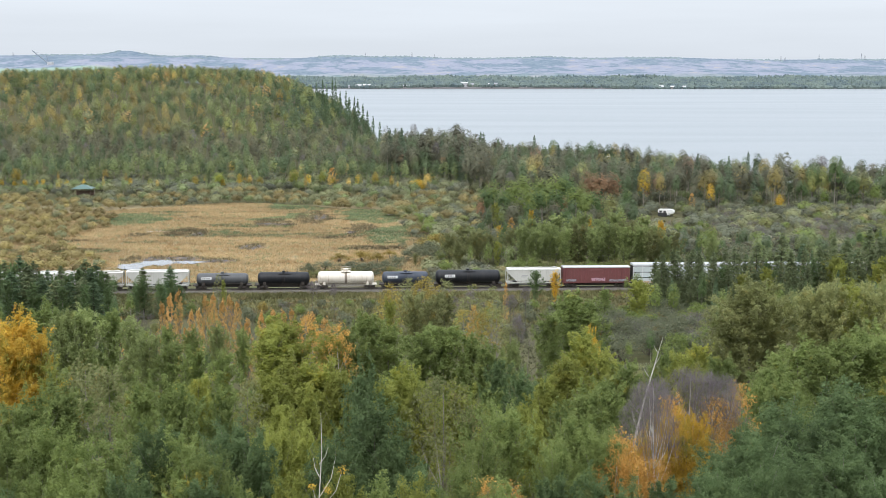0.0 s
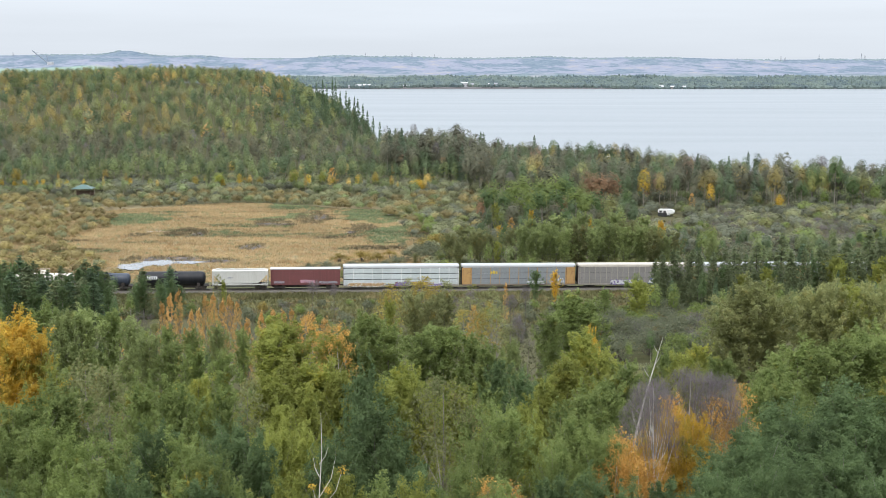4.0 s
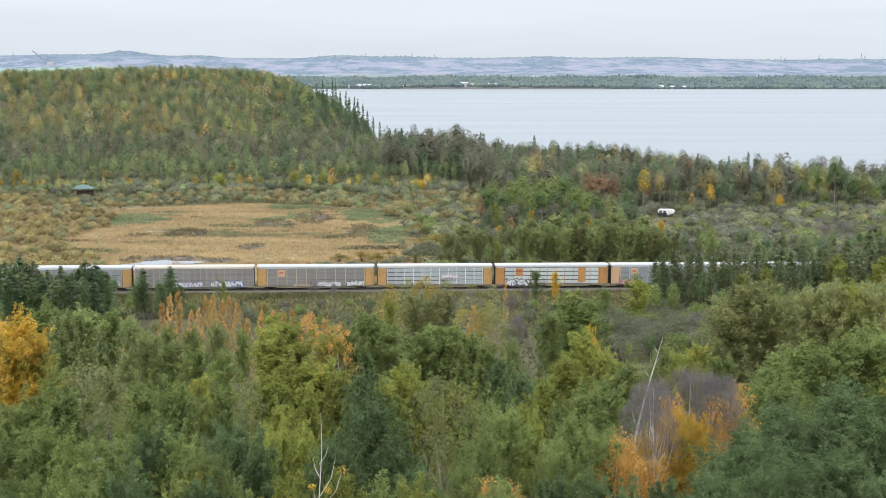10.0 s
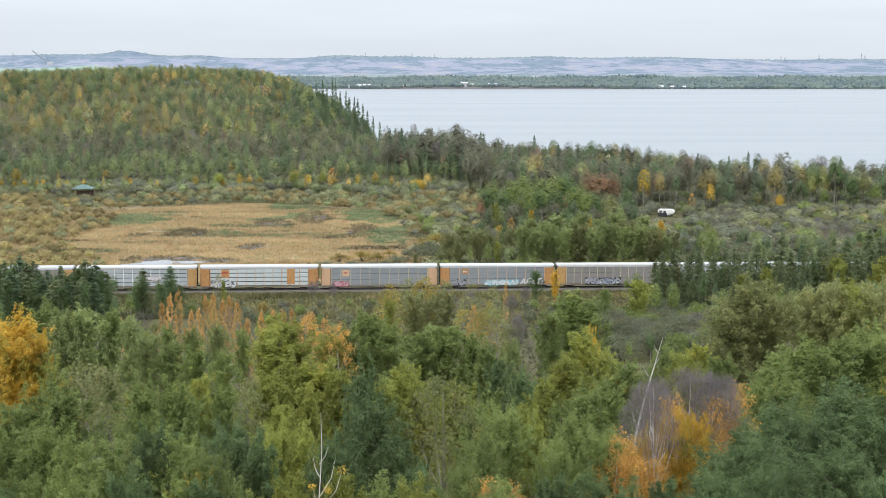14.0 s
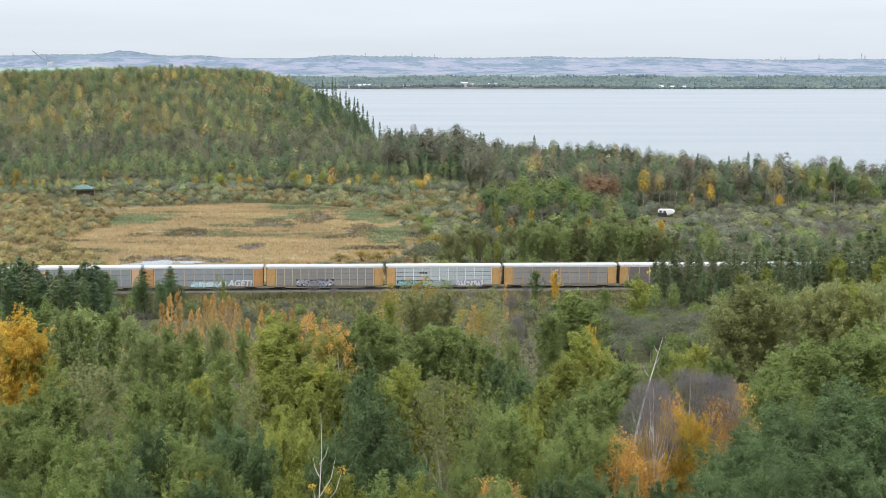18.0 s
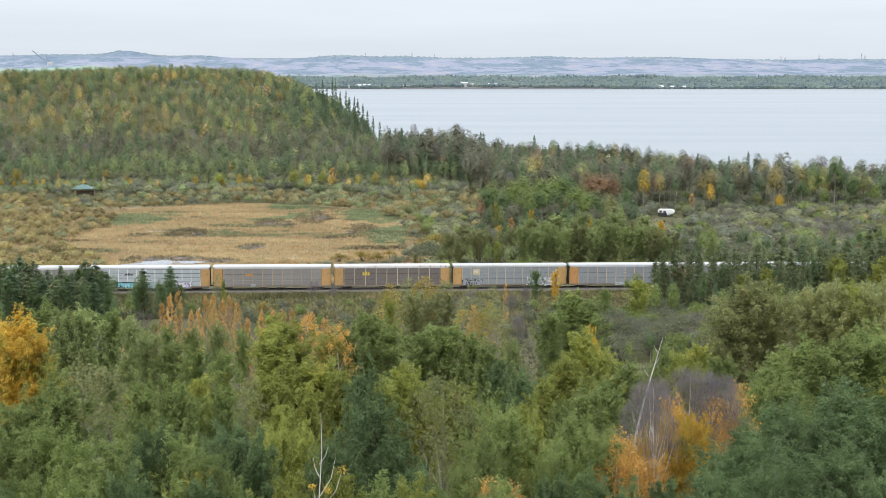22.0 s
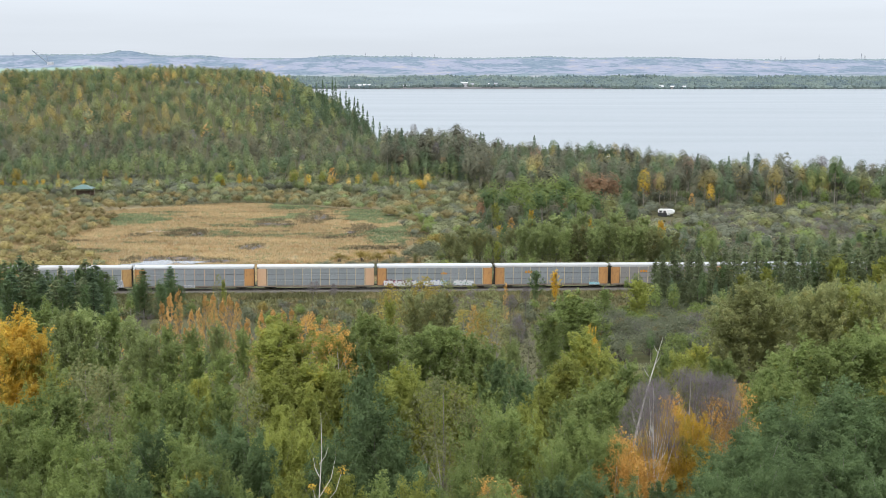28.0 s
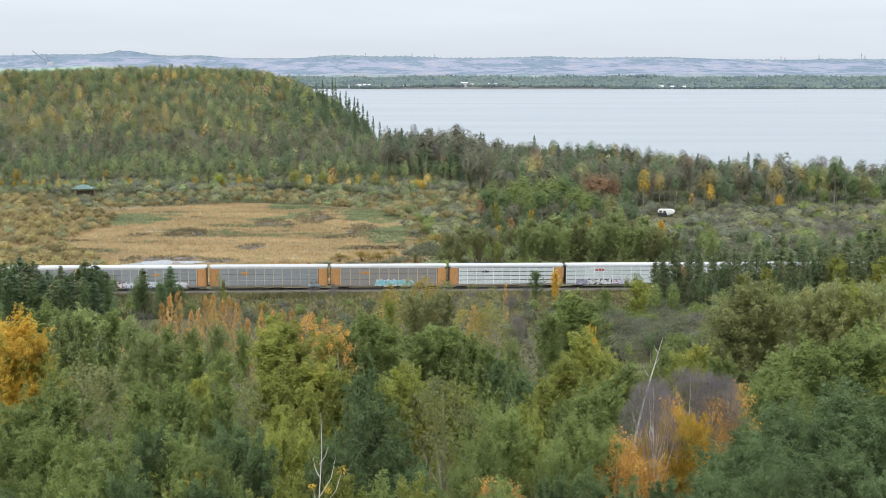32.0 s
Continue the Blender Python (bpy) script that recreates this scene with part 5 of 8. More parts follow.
def beyond_track():
    """Scrub and woods on the flat between the railway and the lake, east of the marsh."""
    rng = np.random.default_rng(12)
    singles = list(STANDING)

    def ok(x, y):
        u = x / y
        return across(x, y) > 22 and -0.40 < u < 0.40 and not (u < -0.012 - 0.05 * max(0, (y - 400) / 150) and y < 560) and u > -0.30

    for x, y in scatter(22000, (-200, 260, 330, 520), 4.1, rng, lambda x, y: ok(x, y) and y < 505):
        if any((x - a) ** 2 + (y - b) ** 2 < (2.4 + 0.6 * k) ** 2 for a, b, k in singles):
            continue
        u = x / y
        if abs(x - 85.2 * y / 488) < 6 and 455 < y < 493:
            continue
        if 0.06 < u < 0.17 and 345 < y < 374:
            continue
        if u > 0.02 and y < 420 and u < 0.20 and y > 352:
            kind, h = pick(rng, {"aspen": 1.6, "slim_aspen": 1, "poplar": 4, "willow": 3, "dusk": 1.2, "slim_orange": 0.25}), rng.uniform(6, 10)
            h *= 1.0 if u < 0.155 else 0.75
        elif u > 0.20 and y < 400:
            kind, h = pick(rng, {"aspen": 3, "willow": 3, "poplar": 2, "spruce": 1}), rng.uniform(5, 9)
        elif u > 0.15:
            kind, h = pick(rng, {"willow": 3.5, "olive_shrub": 3, "green_shrub": 1, "twig_shrub": 2.2, "thin": 0.6}), rng.uniform(3.5, 6)
        elif u > 0.03 and y > 430:
            kind, h = pick(rng, {"aspen": 1.5, "poplar": 4, "dusk": 3, "olive": 1, "willow": 2, "rust": 0.25}), rng.uniform(7, 12)
        else:
            kind, h = pick(rng, {"willow": 1.8, "olive_shrub": 4, "green_shrub": 2, "straw": 1, "olive": 0.8}), rng.uniform(3, 5.5)
        if SPECIES[kind][0] in ("shrub", "switch"):
            h = min(h, rng.uniform(3, 5.5))
        grow("flat", kind, x, y, h, rng.uniform(1.0, 1.35))


beyond_track()


def marsh_rim():
    """Shrubs round the far and west sides of the marsh, and the row of yellow aspens at the foot of the hill."""
    rng = np.random.default_rng(13)
    for x, y in scatter(16000, (-240, 20, 345, 640), 4.3, rng, lambda x, y: -0.36 < x / y < 0.03):
        if abs(x + 156) < 9 and 540 < y < 572:
            continue
        u = x / y
        rim = 520 + 12 * math.sin(u * 30) - 420 * max(0, -0.25 - u)
        if u < -0.275 - 0.02 * math.sin(y * 0.05) and y < 560:
            kind, h = pick(rng, {"straw": 6, "olive_shrub": 1.0, "ochre_shrub": 5}), rng.uniform(2, 3.6)
        elif y > rim + 45:
            kind, h = pick(rng, {"willow": 1.5, "olive_shrub": 3, "green_shrub": 2, "slim_gold": 0.25, "slim_aspen": 0.8, "gold": 0.3}), rng.uniform(3, 5)
            if SPECIES[kind][0] not in ("shrub", "switch"):
                h = rng.uniform(5, 9)
        elif y > rim:
            kind, h = pick(rng, {"straw": 4, "olive_shrub": 5, "willow": 0.8, "green_shrub": 0.6}), rng.uniform(2.2, 4)
        else:
            continue
        far_plant("rim", kind, x, y, h * 1.1, rng.uniform(0.95, 1.3), 3)


def hill_and_belt():
    rng = np.random.default_rng(14)
    for x, y in scatter(20000, (-430, 20, 600, 1015), 5.6, rng, lambda x, y: x / y > -0.40 and ground_z(x, y) > -6):
        g = ground_z(x, y)
        tone = noise.noise(Vector((x * 0.012, y * 0.012, 5.1)))
        grove = max(0.0, noise.noise(Vector((x * 0.045, y * 0.03, 9.4))) + 0.12)
        edge = x > -112 + (y - 700) * 0.05 and g > 2
        if g < 7:
            kind = pick(rng, {"aspen": 0.9, "poplar": 3.6, "grey_thin": 2.0, "dusk": 4.0, "snag": 0.8 + (2.5 if -0.24 < x / y < -0.17 else 0), "olive": 2.0, "slim_aspen": 0.6, "spruce": 0.3} if y > 640 else {"aspen": 4.0, "poplar": 4, "slim_aspen": 1.0})
            h = rng.uniform(10, 14)
        elif edge and y > 760:
            kind, h = pick(rng, {"spruce": 3, "poplar": 2, "aspen": 2, "turning": 1}), rng.uniform(10, 17)
        else:
            kind = pick(rng, {"aspen": 4.6, "turning": 1.6 + 2 * tone + 4 * grove, "ochre": max(0.2, 0.9 + 2.0 * tone + 16 * grove), "olive": 2.0, "poplar": 3.4, "orange": 0.3 + grove, "thin": 0.5, "gold": 0.1 + grove})
            h = rng.uniform(8.5, 14.5)
        far_plant("hill", kind, x, y, h, rng.uniform(1.0, 1.45))
    for x, y in scatter(4000, (-430, -90, 900, 1015), 5.0, rng, lambda x, y: x / y > -0.40):
        far_plant("hill", pick(rng, {"aspen": 3, "poplar": 3, "ochre": 1, "turning": 1}), x, y, rng.uniform(9, 13.5), rng.uniform(0.8, 1.1))
    for x, y in scatter(3000, (-430, -70, 985, 1012), 4.2, rng, lambda x, y: x / y > -0.40):
        far_plant("hill", "green_shrub", x, y, rng.uniform(4.5, 6.5), 0.9, 4)
    # the tall belt along the near shore, farther off towards the hill
    def in_belt(x, y):
        u = x / y
        back = 735 - 165 * float(sm((u + 0.02) / 0.34))
        front = 512 + 120 * float(sm((0.07 - u) / 0.09)) + 9 * math.sin(x * 0.09)
        return -0.045 < u < 0.38 and front < y < back

    for x, y in scatter(12000, (-60, 290, 500, 760), 4.8, rng, in_belt):
        u = x / y
        if u < 0.06:
            kind = pick(rng, {"dusk": 8, "poplar": 1.2, "spruce": 0.9, "grey_thin": 1.0, "snag": 0.3, "olive": 0.6})
        else:
            kind = pick(rng, {"dusk": 5.5, "poplar": 2.6, "olive": 2.0, "spruce": 0.6, "grey_thin": 0.8, "ochre": 0.8, "rust": 0.4, "turning": 0.5, "snag": 0.3})
        t = 15.5 + 4.5 * noise.noise(Vector((x * 0.06, y * 0.06, 2.2)))
        t += 5.5 * float(sm((0.045 - u) / 0.04))
        far_plant("belt", kind, x, y, (t + rng.uniform(-3.5, 3.0)) * (1.12 if kind == "spruce" else 1.0), rng.uniform(0.85, 1.2), 3)
        if y < 560 and rng.uniform() < 0.6:
            far_plant("belt", pick(rng, {"willow": 3, "green_shrub": 2}), x + rng.uniform(-2, 2), y - 3, rng.uniform(3, 5), 1.2)


marsh_rim()
hill_and_belt()
far_wood("slope", "slope_scrub", "mixed green scrub and young trees on the slope")
far_wood("flat", "valley_scrub", "willow scrub and young trees on the valley flat")
far_wood("rim", "marsh_edge_shrubs", "grey-green and straw-coloured shrubs round the marsh")
far_wood("hill", "hill_woods", "mixed autumn woods of green and golden aspen on a hill")
far_wood("belt", "shore_woods", "tall dark mixed woods along the lake shore")



def rough_grass():
    """Uncut grass on the railway bank and in the openings of the scrub."""
    rng = np.random.default_rng(31)
    t, tones = [], []
    for i in range(21000):
        x = rng.uniform(-125, 130)
        y = rng.uniform(262, 302) if i % 10 < 5 else rng.uniform(330, 545)
        if i % 10 > 6:
            q = TRACK_O + ALONG * x
            x, y = q.x, q.y - rng.uniform(2.5, 8.5)
        if abs(x) > 0.37 * y or -2.4 < across(x, y) < 4.6 or (y > 320 and -0.30 < x / y < -0.02):
            continue
        root = np.array((x, y, ground_z(x, y))) + rng.normal(0, 0.45, (4, 3)) * (1, 1, 0)
        a = rng.uniform(0, 6.28, (4, 1))
        side = np.concatenate([np.cos(a), np.sin(a), 0 * a], 1) * 0.22
        tip = root + np.concatenate([rng.normal(0, 0.25, (4, 2)), rng.uniform(0.3, 0.85, (4, 1))], 1)
        t.append(np.stack([root - side, root + side, tip], 1).reshape(-1, 3))
        tones.append(np.clip(0.5 + 0.8 * noise.noise(Vector((x * 0.12, y * 0.12, 0.3))) + rng.normal(0, 0.15), 0, 1))
    v = np.concatenate(t)
    me = mesh_of("rough_grass", v.tolist(), np.arange(len(v)).reshape(-1, 3).tolist())
    me.attributes.new("tone", "FLOAT", "POINT").data.foreach_set("value", np.repeat(tones, 12))
    tagged(part("rough_grass", me, leaf_mat("rough_grass_blades", (0.105, 0.110, 0.044), (0.190, 0.178, 0.082), (0.22, 0.17, 0.085), 0.4, by_place=True)), "uncut olive grass on the railway bank", "grass", "", "stuff")


rough_grass()

# ---------------------------------------------------------------- railway
# seconds and metres that the train has gone
TRAVEL = ((0, -46.10), (2, -10.91), (3.5, 15.61), (6, 59.94), (9, 112.81), (13, 183.03), (14.5, 209.56), (17, 253.34), (19, 288.06), (23, 357.54), (28, 443.87), (29, 460.9), (30, 477.5), (31, 494.65), (32, 511.99))
CARS, AXLES = [], {-1: [], 1: []}
GRADE = math.atan(0.0105)
WHEEL_R = 0.457


def on_track(s):
    return TRACK_O + ALONG * s


def track_pose(s):
    return Matrix.Translation(on_track(s)) @ Matrix.Rotation(TH, 4, "Z") @ Matrix.Rotation(GRADE, 4, "Y")


def box(bm, x0, x1, y0, y1, z0, z1, bev=0.0):
    r = bmesh.ops.create_cube(bm, size=1.0, matrix=Matrix.LocRotScale(((x0 + x1) / 2, (y0 + y1) / 2, (z0 + z1) / 2), None, (x1 - x0, y1 - y0, z1 - z0)))
    if bev:
        bmesh.ops.bevel(bm, geom=list({e for v in r["verts"] for e in v.link_edges}), offset=bev, segments=1, affect="EDGES")
    return bm


def rod(bm, a, b, r, sides=6):
    """A round bar from a to b."""
    a, b = Vector(a), Vector(b)
    m = Matrix.Translation((a + b) / 2) @ (b - a).to_track_quat("Z", "Y").to_matrix().to_4x4()
    bmesh.ops.create_cone(bm, cap_ends=True, segments=sides, radius1=r, radius2=r, depth=(b - a).length, matrix=m)
    return bm


def prism(bm, outline, x0, x1):
    """A solid with a section in the y-z plane, from x0 to x1."""
    lo = [bm.verts.new((x0, y, z)) for y, z in outline]
    hi = [bm.verts.new((x1, y, z)) for y, z in outline]
    n = len(outline)
    bm.faces.new(lo)
    bm.faces.new(hi[::-1])
    for i in range(n):
        bm.faces.new((lo[i], hi[i], hi[(i + 1) % n], lo[(i + 1) % n]))
    bmesh.ops.recalc_face_normals(bm, faces=bm.faces)
    return bm


def mesh_from(bm, name):
    me = bpy.data.meshes.new(name)
    bm.to_mesh(me)
    bm.free()
    me.materials.append(None)
    return me


def weathered(name, paint, dirt, rust=0.0, rough=0.55, metal=0.0, streak=0.5):
    """Railway paint: dust, streaks that run down, grime towards the sill, rust spots."""
    m, n, l, b = nodes_of(name)
    tc = n.new("ShaderNodeTexCoord")
    info = n.new("ShaderNodeObjectInfo")
    stretch = n.new("ShaderNodeMapping")
    stretch.inputs["Scale"].default_value = (5.0, 1.0, 0.7)
    l.new(tc.outputs["Object"], stretch.inputs[0])
    runs = noise_of(n, l, stretch.outputs[0], 1.0, 4.0, 0.65)
    big = noise_of(n, l, tc.outputs["Object"], 0.5, 4.0, 0.6)
    fine = noise_of(n, l, tc.outputs["Object"], 7.0, 3.0, 0.6)
    c = mixer(n, l, ramp(n, l, runs, 0.45, 0.75, 0.0, streak), paint, dirt)
    c = mixer(n, l, ramp(n, l, big, 0.45, 0.75, 0.0, streak * 0.8), c, dirt)
    if rust:
        c = mixer(n, l, ramp(n, l, runs, 0.68 - 0.25 * rust, 0.78 - 0.25 * rust), c, (0.13, 0.055, 0.028))
    c = mixer(n, l, ramp(n, l, fine, 0.55, 0.8, 0.0, 0.3), c, tuple(v * 0.6 for v in dirt))
    tone = ramp(n, l, info.outputs["Random"], 0.0, 1.0, 0.92, 1.06)
    comb = n.new("ShaderNodeCombineColor")
    for i in range(3):
        l.new(tone, comb.inputs[i])
    l.new(mixer(n, l, 1.0, c, comb.outputs[0], "MULTIPLY"), b.inputs["Base Color"])
    l.new(ramp(n, l, fine, 0.2, 0.8, rough - 0.1, rough + 0.15), b.inputs["Roughness"])
    b.inputs["Metallic"].default_value = metal
    b.inputs["Specular IOR Level"].default_value = 0.25 if max(paint) < 0.13 else 0.5
    return m


PAINT = {
    "white": weathered("white_car_paint", (0.62, 0.63, 0.63), (0.44, 0.43, 0.40)),
    "roof_white": weathered("white_roof_paint", (0.375, 0.385, 0.395), (0.29, 0.285, 0.275), 0.0, 0.5, 0.0, 0.35),
    "roof_grey": weathered("galvanised_roof", (0.37, 0.37, 0.365), (0.285, 0.275, 0.26), 0.0, 0.5),
    "roof_tan": weathered("tan_roof", (0.40, 0.36, 0.31), (0.30, 0.27, 0.23)),
    "roof_rust": weathered("rusting_roof", (0.42, 0.41, 0.40), (0.29, 0.265, 0.24), 0.5),
    "grey": weathered("galvanised_panel", (0.23, 0.25, 0.265), (0.155, 0.16, 0.16), 0.0, 0.5, 0.15),
    "pale": weathered("pale_panel", (0.46, 0.50, 0.50), (0.30, 0.325, 0.33), 0.0, 0.5),
    "silver": weathered("silver_panel", (0.35, 0.38, 0.39), (0.235, 0.25, 0.26), 0.0, 0.5, 0.1),
    "dim": weathered("dusty_panel", (0.205, 0.195, 0.185), (0.14, 0.13, 0.12)),
    "brown": weathered("brown_dusty_panel", (0.135, 0.115, 0.105), (0.08, 0.065, 0.06), 0.35),
    "yellow": weathered("yellow_car_paint", (0.44, 0.265, 0.100), (0.27, 0.155, 0.070), 0.35, streak=0.8),
    "orange": weathered("orange_car_paint", (0.44, 0.225, 0.078), (0.27, 0.140, 0.065), 0.35, streak=0.8),
    "peach": weathered("faded_orange_paint", (0.52, 0.33, 0.20), (0.38, 0.25, 0.16)),
    "cream": weathered("cream_post_paint", (0.45, 0.37, 0.24), (0.32, 0.26, 0.18)),
    "tan": weathered("tan_car_paint", (0.30, 0.27, 0.235), (0.21, 0.185, 0.16)),
    "red": weathered("red_brown_car_paint", (0.155, 0.050, 0.050), (0.105, 0.045, 0.042), 0.1),
    "black": weathered("black_tank_paint", (0.010, 0.011, 0.014), (0.028, 0.027, 0.027), 0.0, 0.5),
    "blue": weathered("blue_black_tank_paint", (0.035, 0.043, 0.062), (0.075, 0.083, 0.097), 0.0, 0.42),
    "tankgrey": weathered("grey_tank_paint", (0.085, 0.088, 0.094), (0.045, 0.045, 0.047), 0.0, 0.45),
    "tankwhite": weathered("white_tank_paint", (0.62, 0.57, 0.50), (0.45, 0.37, 0.29), 0.25),
    "hopper": weathered("light_grey_hopper_paint", (0.49, 0.485, 0.455), (0.35, 0.335, 0.30)),
    "hopper_tan": weathered("beige_hopper_paint", (0.43, 0.41, 0.37), (0.30, 0.28, 0.245)),
    "under": weathered("grimy_underframe", (0.045, 0.040, 0.037), (0.075, 0.060, 0.050), 0.2, 0.8),
    "sill": weathered("dusty_side_sill", (0.21, 0.17, 0.135), (0.12, 0.09, 0.07), 0.3, 0.7),
    "steel": plain("worn_steel", (0.20, 0.18, 0.16), (0.10, 0.085, 0.075), 0.45, 0.7, 3.0),
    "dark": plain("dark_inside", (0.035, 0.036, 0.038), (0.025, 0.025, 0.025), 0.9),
}
SPRAY = {k: plain("spray_" + k, v, tuple(q * 0.75 for q in v), 0.5, 0, 3.0) for k, v in {
    "white": (0.62, 0.62, 0.63), "black": (0.02, 0.02, 0.022), "blue": (0.08, 0.12, 0.30), "cyan": (0.20, 0.48, 0.55), "purple": (0.20, 0.15, 0.33),
    "pink": (0.55, 0.30, 0.36), "red": (0.36, 0.045, 0.05), "orange": (0.55, 0.24, 0.03), "yellow": (0.62, 0.45, 0.06), "grey": (0.30, 0.31, 0.34), "green": (0.16, 0.36, 0.28), "tan": (0.46, 0.31, 0.15), "maroon": (0.17, 0.07, 0.08)}.items()}


def trackbed():
    root = new("railway_track")
    tagged(root, "single railway track on grey gravel ballast", "railway track", "", "structure")
    ss = list(range(-900, 901, 6))
    nrm = Vector((-math.sin(TH), math.cos(TH), 0))
    sec = [(-3.3, -1.25), (-2.0, -0.24), (-1.3, -0.20), (1.3, -0.20), (2.1, -0.24), (4.3, -1.25)]
    v = [on_track(s) + nrm * (a + 0.12 * math.sin(s * 0.7 + a)) + Vector((0, 0, z + 0.03 * math.sin(s * 1.3 + a * 2))) for s in ss for a, z in sec]
    n = len(sec)
    f = [(i * n + k, (i + 1) * n + k, (i + 1) * n + k + 1, i * n + k + 1) for i in range(len(ss) - 1) for k in range(n - 1)]
    part("ballast", mesh_of("ballast", v, f), plain("ballast_gravel", (0.125, 0.112, 0.096), (0.078, 0.070, 0.058), 0.95, 0, 0.9, 0.8), root)
    for side in (-1, 1):
        sec = [(-0.07, -0.18), (-0.02, -0.15), (-0.04, 0.0), (0.04, 0.0), (0.02, -0.15), (0.07, -0.18)]
        v = [on_track(s) + nrm * (a + side * 0.755) + Vector((0, 0, z)) for s in ss for a, z in sec]
        f = [(i * 6 + k, (i + 1) * 6 + k, (i + 1) * 6 + (k + 1) % 6, i * 6 + (k + 1) % 6) for i in range(len(ss) - 1) for k in range(6)]
        part("rail", mesh_of("rail", v, f), PAINT["steel"], root)
    bm = bmesh.new()
    box(bm, -0.12, 0.12, -1.3, 1.3, -0.2, 0.0)
    cube = [(x, y, z) for x in (-0.12, 0.12) for y in (-1.3, 1.3) for z in (-0.29, -0.172)]
    faces = [(0, 1, 3, 2), (4, 6, 7, 5), (0, 4, 5, 1), (2, 3, 7, 6), (1, 5, 7, 3), (0, 2, 6, 4)]
    bm.free()
    pieces = []
    for i in range(-260, 280):
        m = track_pose(i * 0.6) @ Matrix.Rotation(math.sin(i * 12.3) * 0.03, 4, "Z")
        pieces.append(([m @ Vector(q) for q in cube], faces))
    tagged(part("sleepers", mesh_of("sleepers", *joined(pieces)), plain("sleeper_wood", (0.10, 0.08, 0.065), (0.06, 0.05, 0.045), 0.9, 0, 2.0, 0.5), root), kind="stuff")


trackbed()
MESH = {}


def shared(key, make):
    if key not in MESH:
        MESH[key] = mesh_from(make(bmesh.new()), key)
    return MESH[key]


def truck_frame(bm):
    for y in (-1.05, 1.05):
        box(bm, -0.42, 0.42, y - 0.09, y + 0.09, 0.30, 0.72, 0.05)
        box(bm, -1.22, 1.22, y - 0.07, y + 0.07, 0.52, 0.70, 0.04)
        for x in (-0.87, 0.87):
            box(bm, x - 0.17, x + 0.17, y - 0.11, y + 0.11, 0.34, 0.62, 0.05)
        for x in (-0.22, 0.0, 0.22):
            rod(bm, (x, y * 1.08, 0.36), (x, y * 1.08, 0.62), 0.075, 8)
    return box(bm, -0.25, 0.25, -1.05, 1.05, 0.50, 0.78, 0.04)


def wheel_pair(bm):
    """Two flanged wheels on an axle, with worn hub faces."""
    rod(bm, (0, -0.95, 0), (0, 0.95, 0), 0.085, 10)
    for y in (-0.755, 0.755):
        g = 1 if y > 0 else -1
        for r, a, b in ((WHEEL_R, -0.06, 0.06), (WHEEL_R + 0.03, -0.09, -0.06), (0.16, 0.06, 0.11)):
            rod(bm, (0, y + a * g, 0), (0, y + b * g, 0), r, 20)
        box(bm, -0.05, 0.05, y + 0.055 * g - 0.012, y + 0.055 * g + 0.012, 0.18, 0.36)
    return bm


def add_trucks(car, half):
    """Two trucks at +-half, each with its wheel pairs, and the couplers."""
    for x in (-half, half):
        t = part("truck", shared("truck", truck_frame), PAINT["under"], car, m=pose(x, 0, 0))
        for k in (-1, 1):
            AXLES[k].append(part("wheelset", shared("wheelset", wheel_pair), PAINT["steel"], t, m=pose(0.87 * k, 0, WHEEL_R)))


def add_couplers(car, end, reach=0.62):
    for g in (-1, 1):
        bm = bmesh.new()
        box(bm, min(g * (end - 0.4), g * (end + reach - 0.2)), max(g * (end - 0.4), g * (end + reach - 0.2)), -0.11, 0.11, 0.74, 0.98, 0.03)
        box(bm, min(g * (end + reach - 0.3), g * (end + reach)), max(g * (end + reach - 0.3), g * (end + reach)), -0.17, 0.17, 0.72, 1.0, 0.05)
        part("coupler", bm, PAINT["under"], car)


def ladder(bm, x, y, z0, z1, w=0.45):
    for dx in (-w / 2, w / 2):
        rod(bm, (x + dx, y, z0), (x + dx, y, z1), 0.025, 5)
    k = max(2, int((z1 - z0) / 0.38))
    for i in range(k + 1):
        z = z0 + (z1 - z0) * i / k
        rod(bm, (x - w / 2, y, z), (x + w / 2, y, z), 0.02, 5)
    return bm


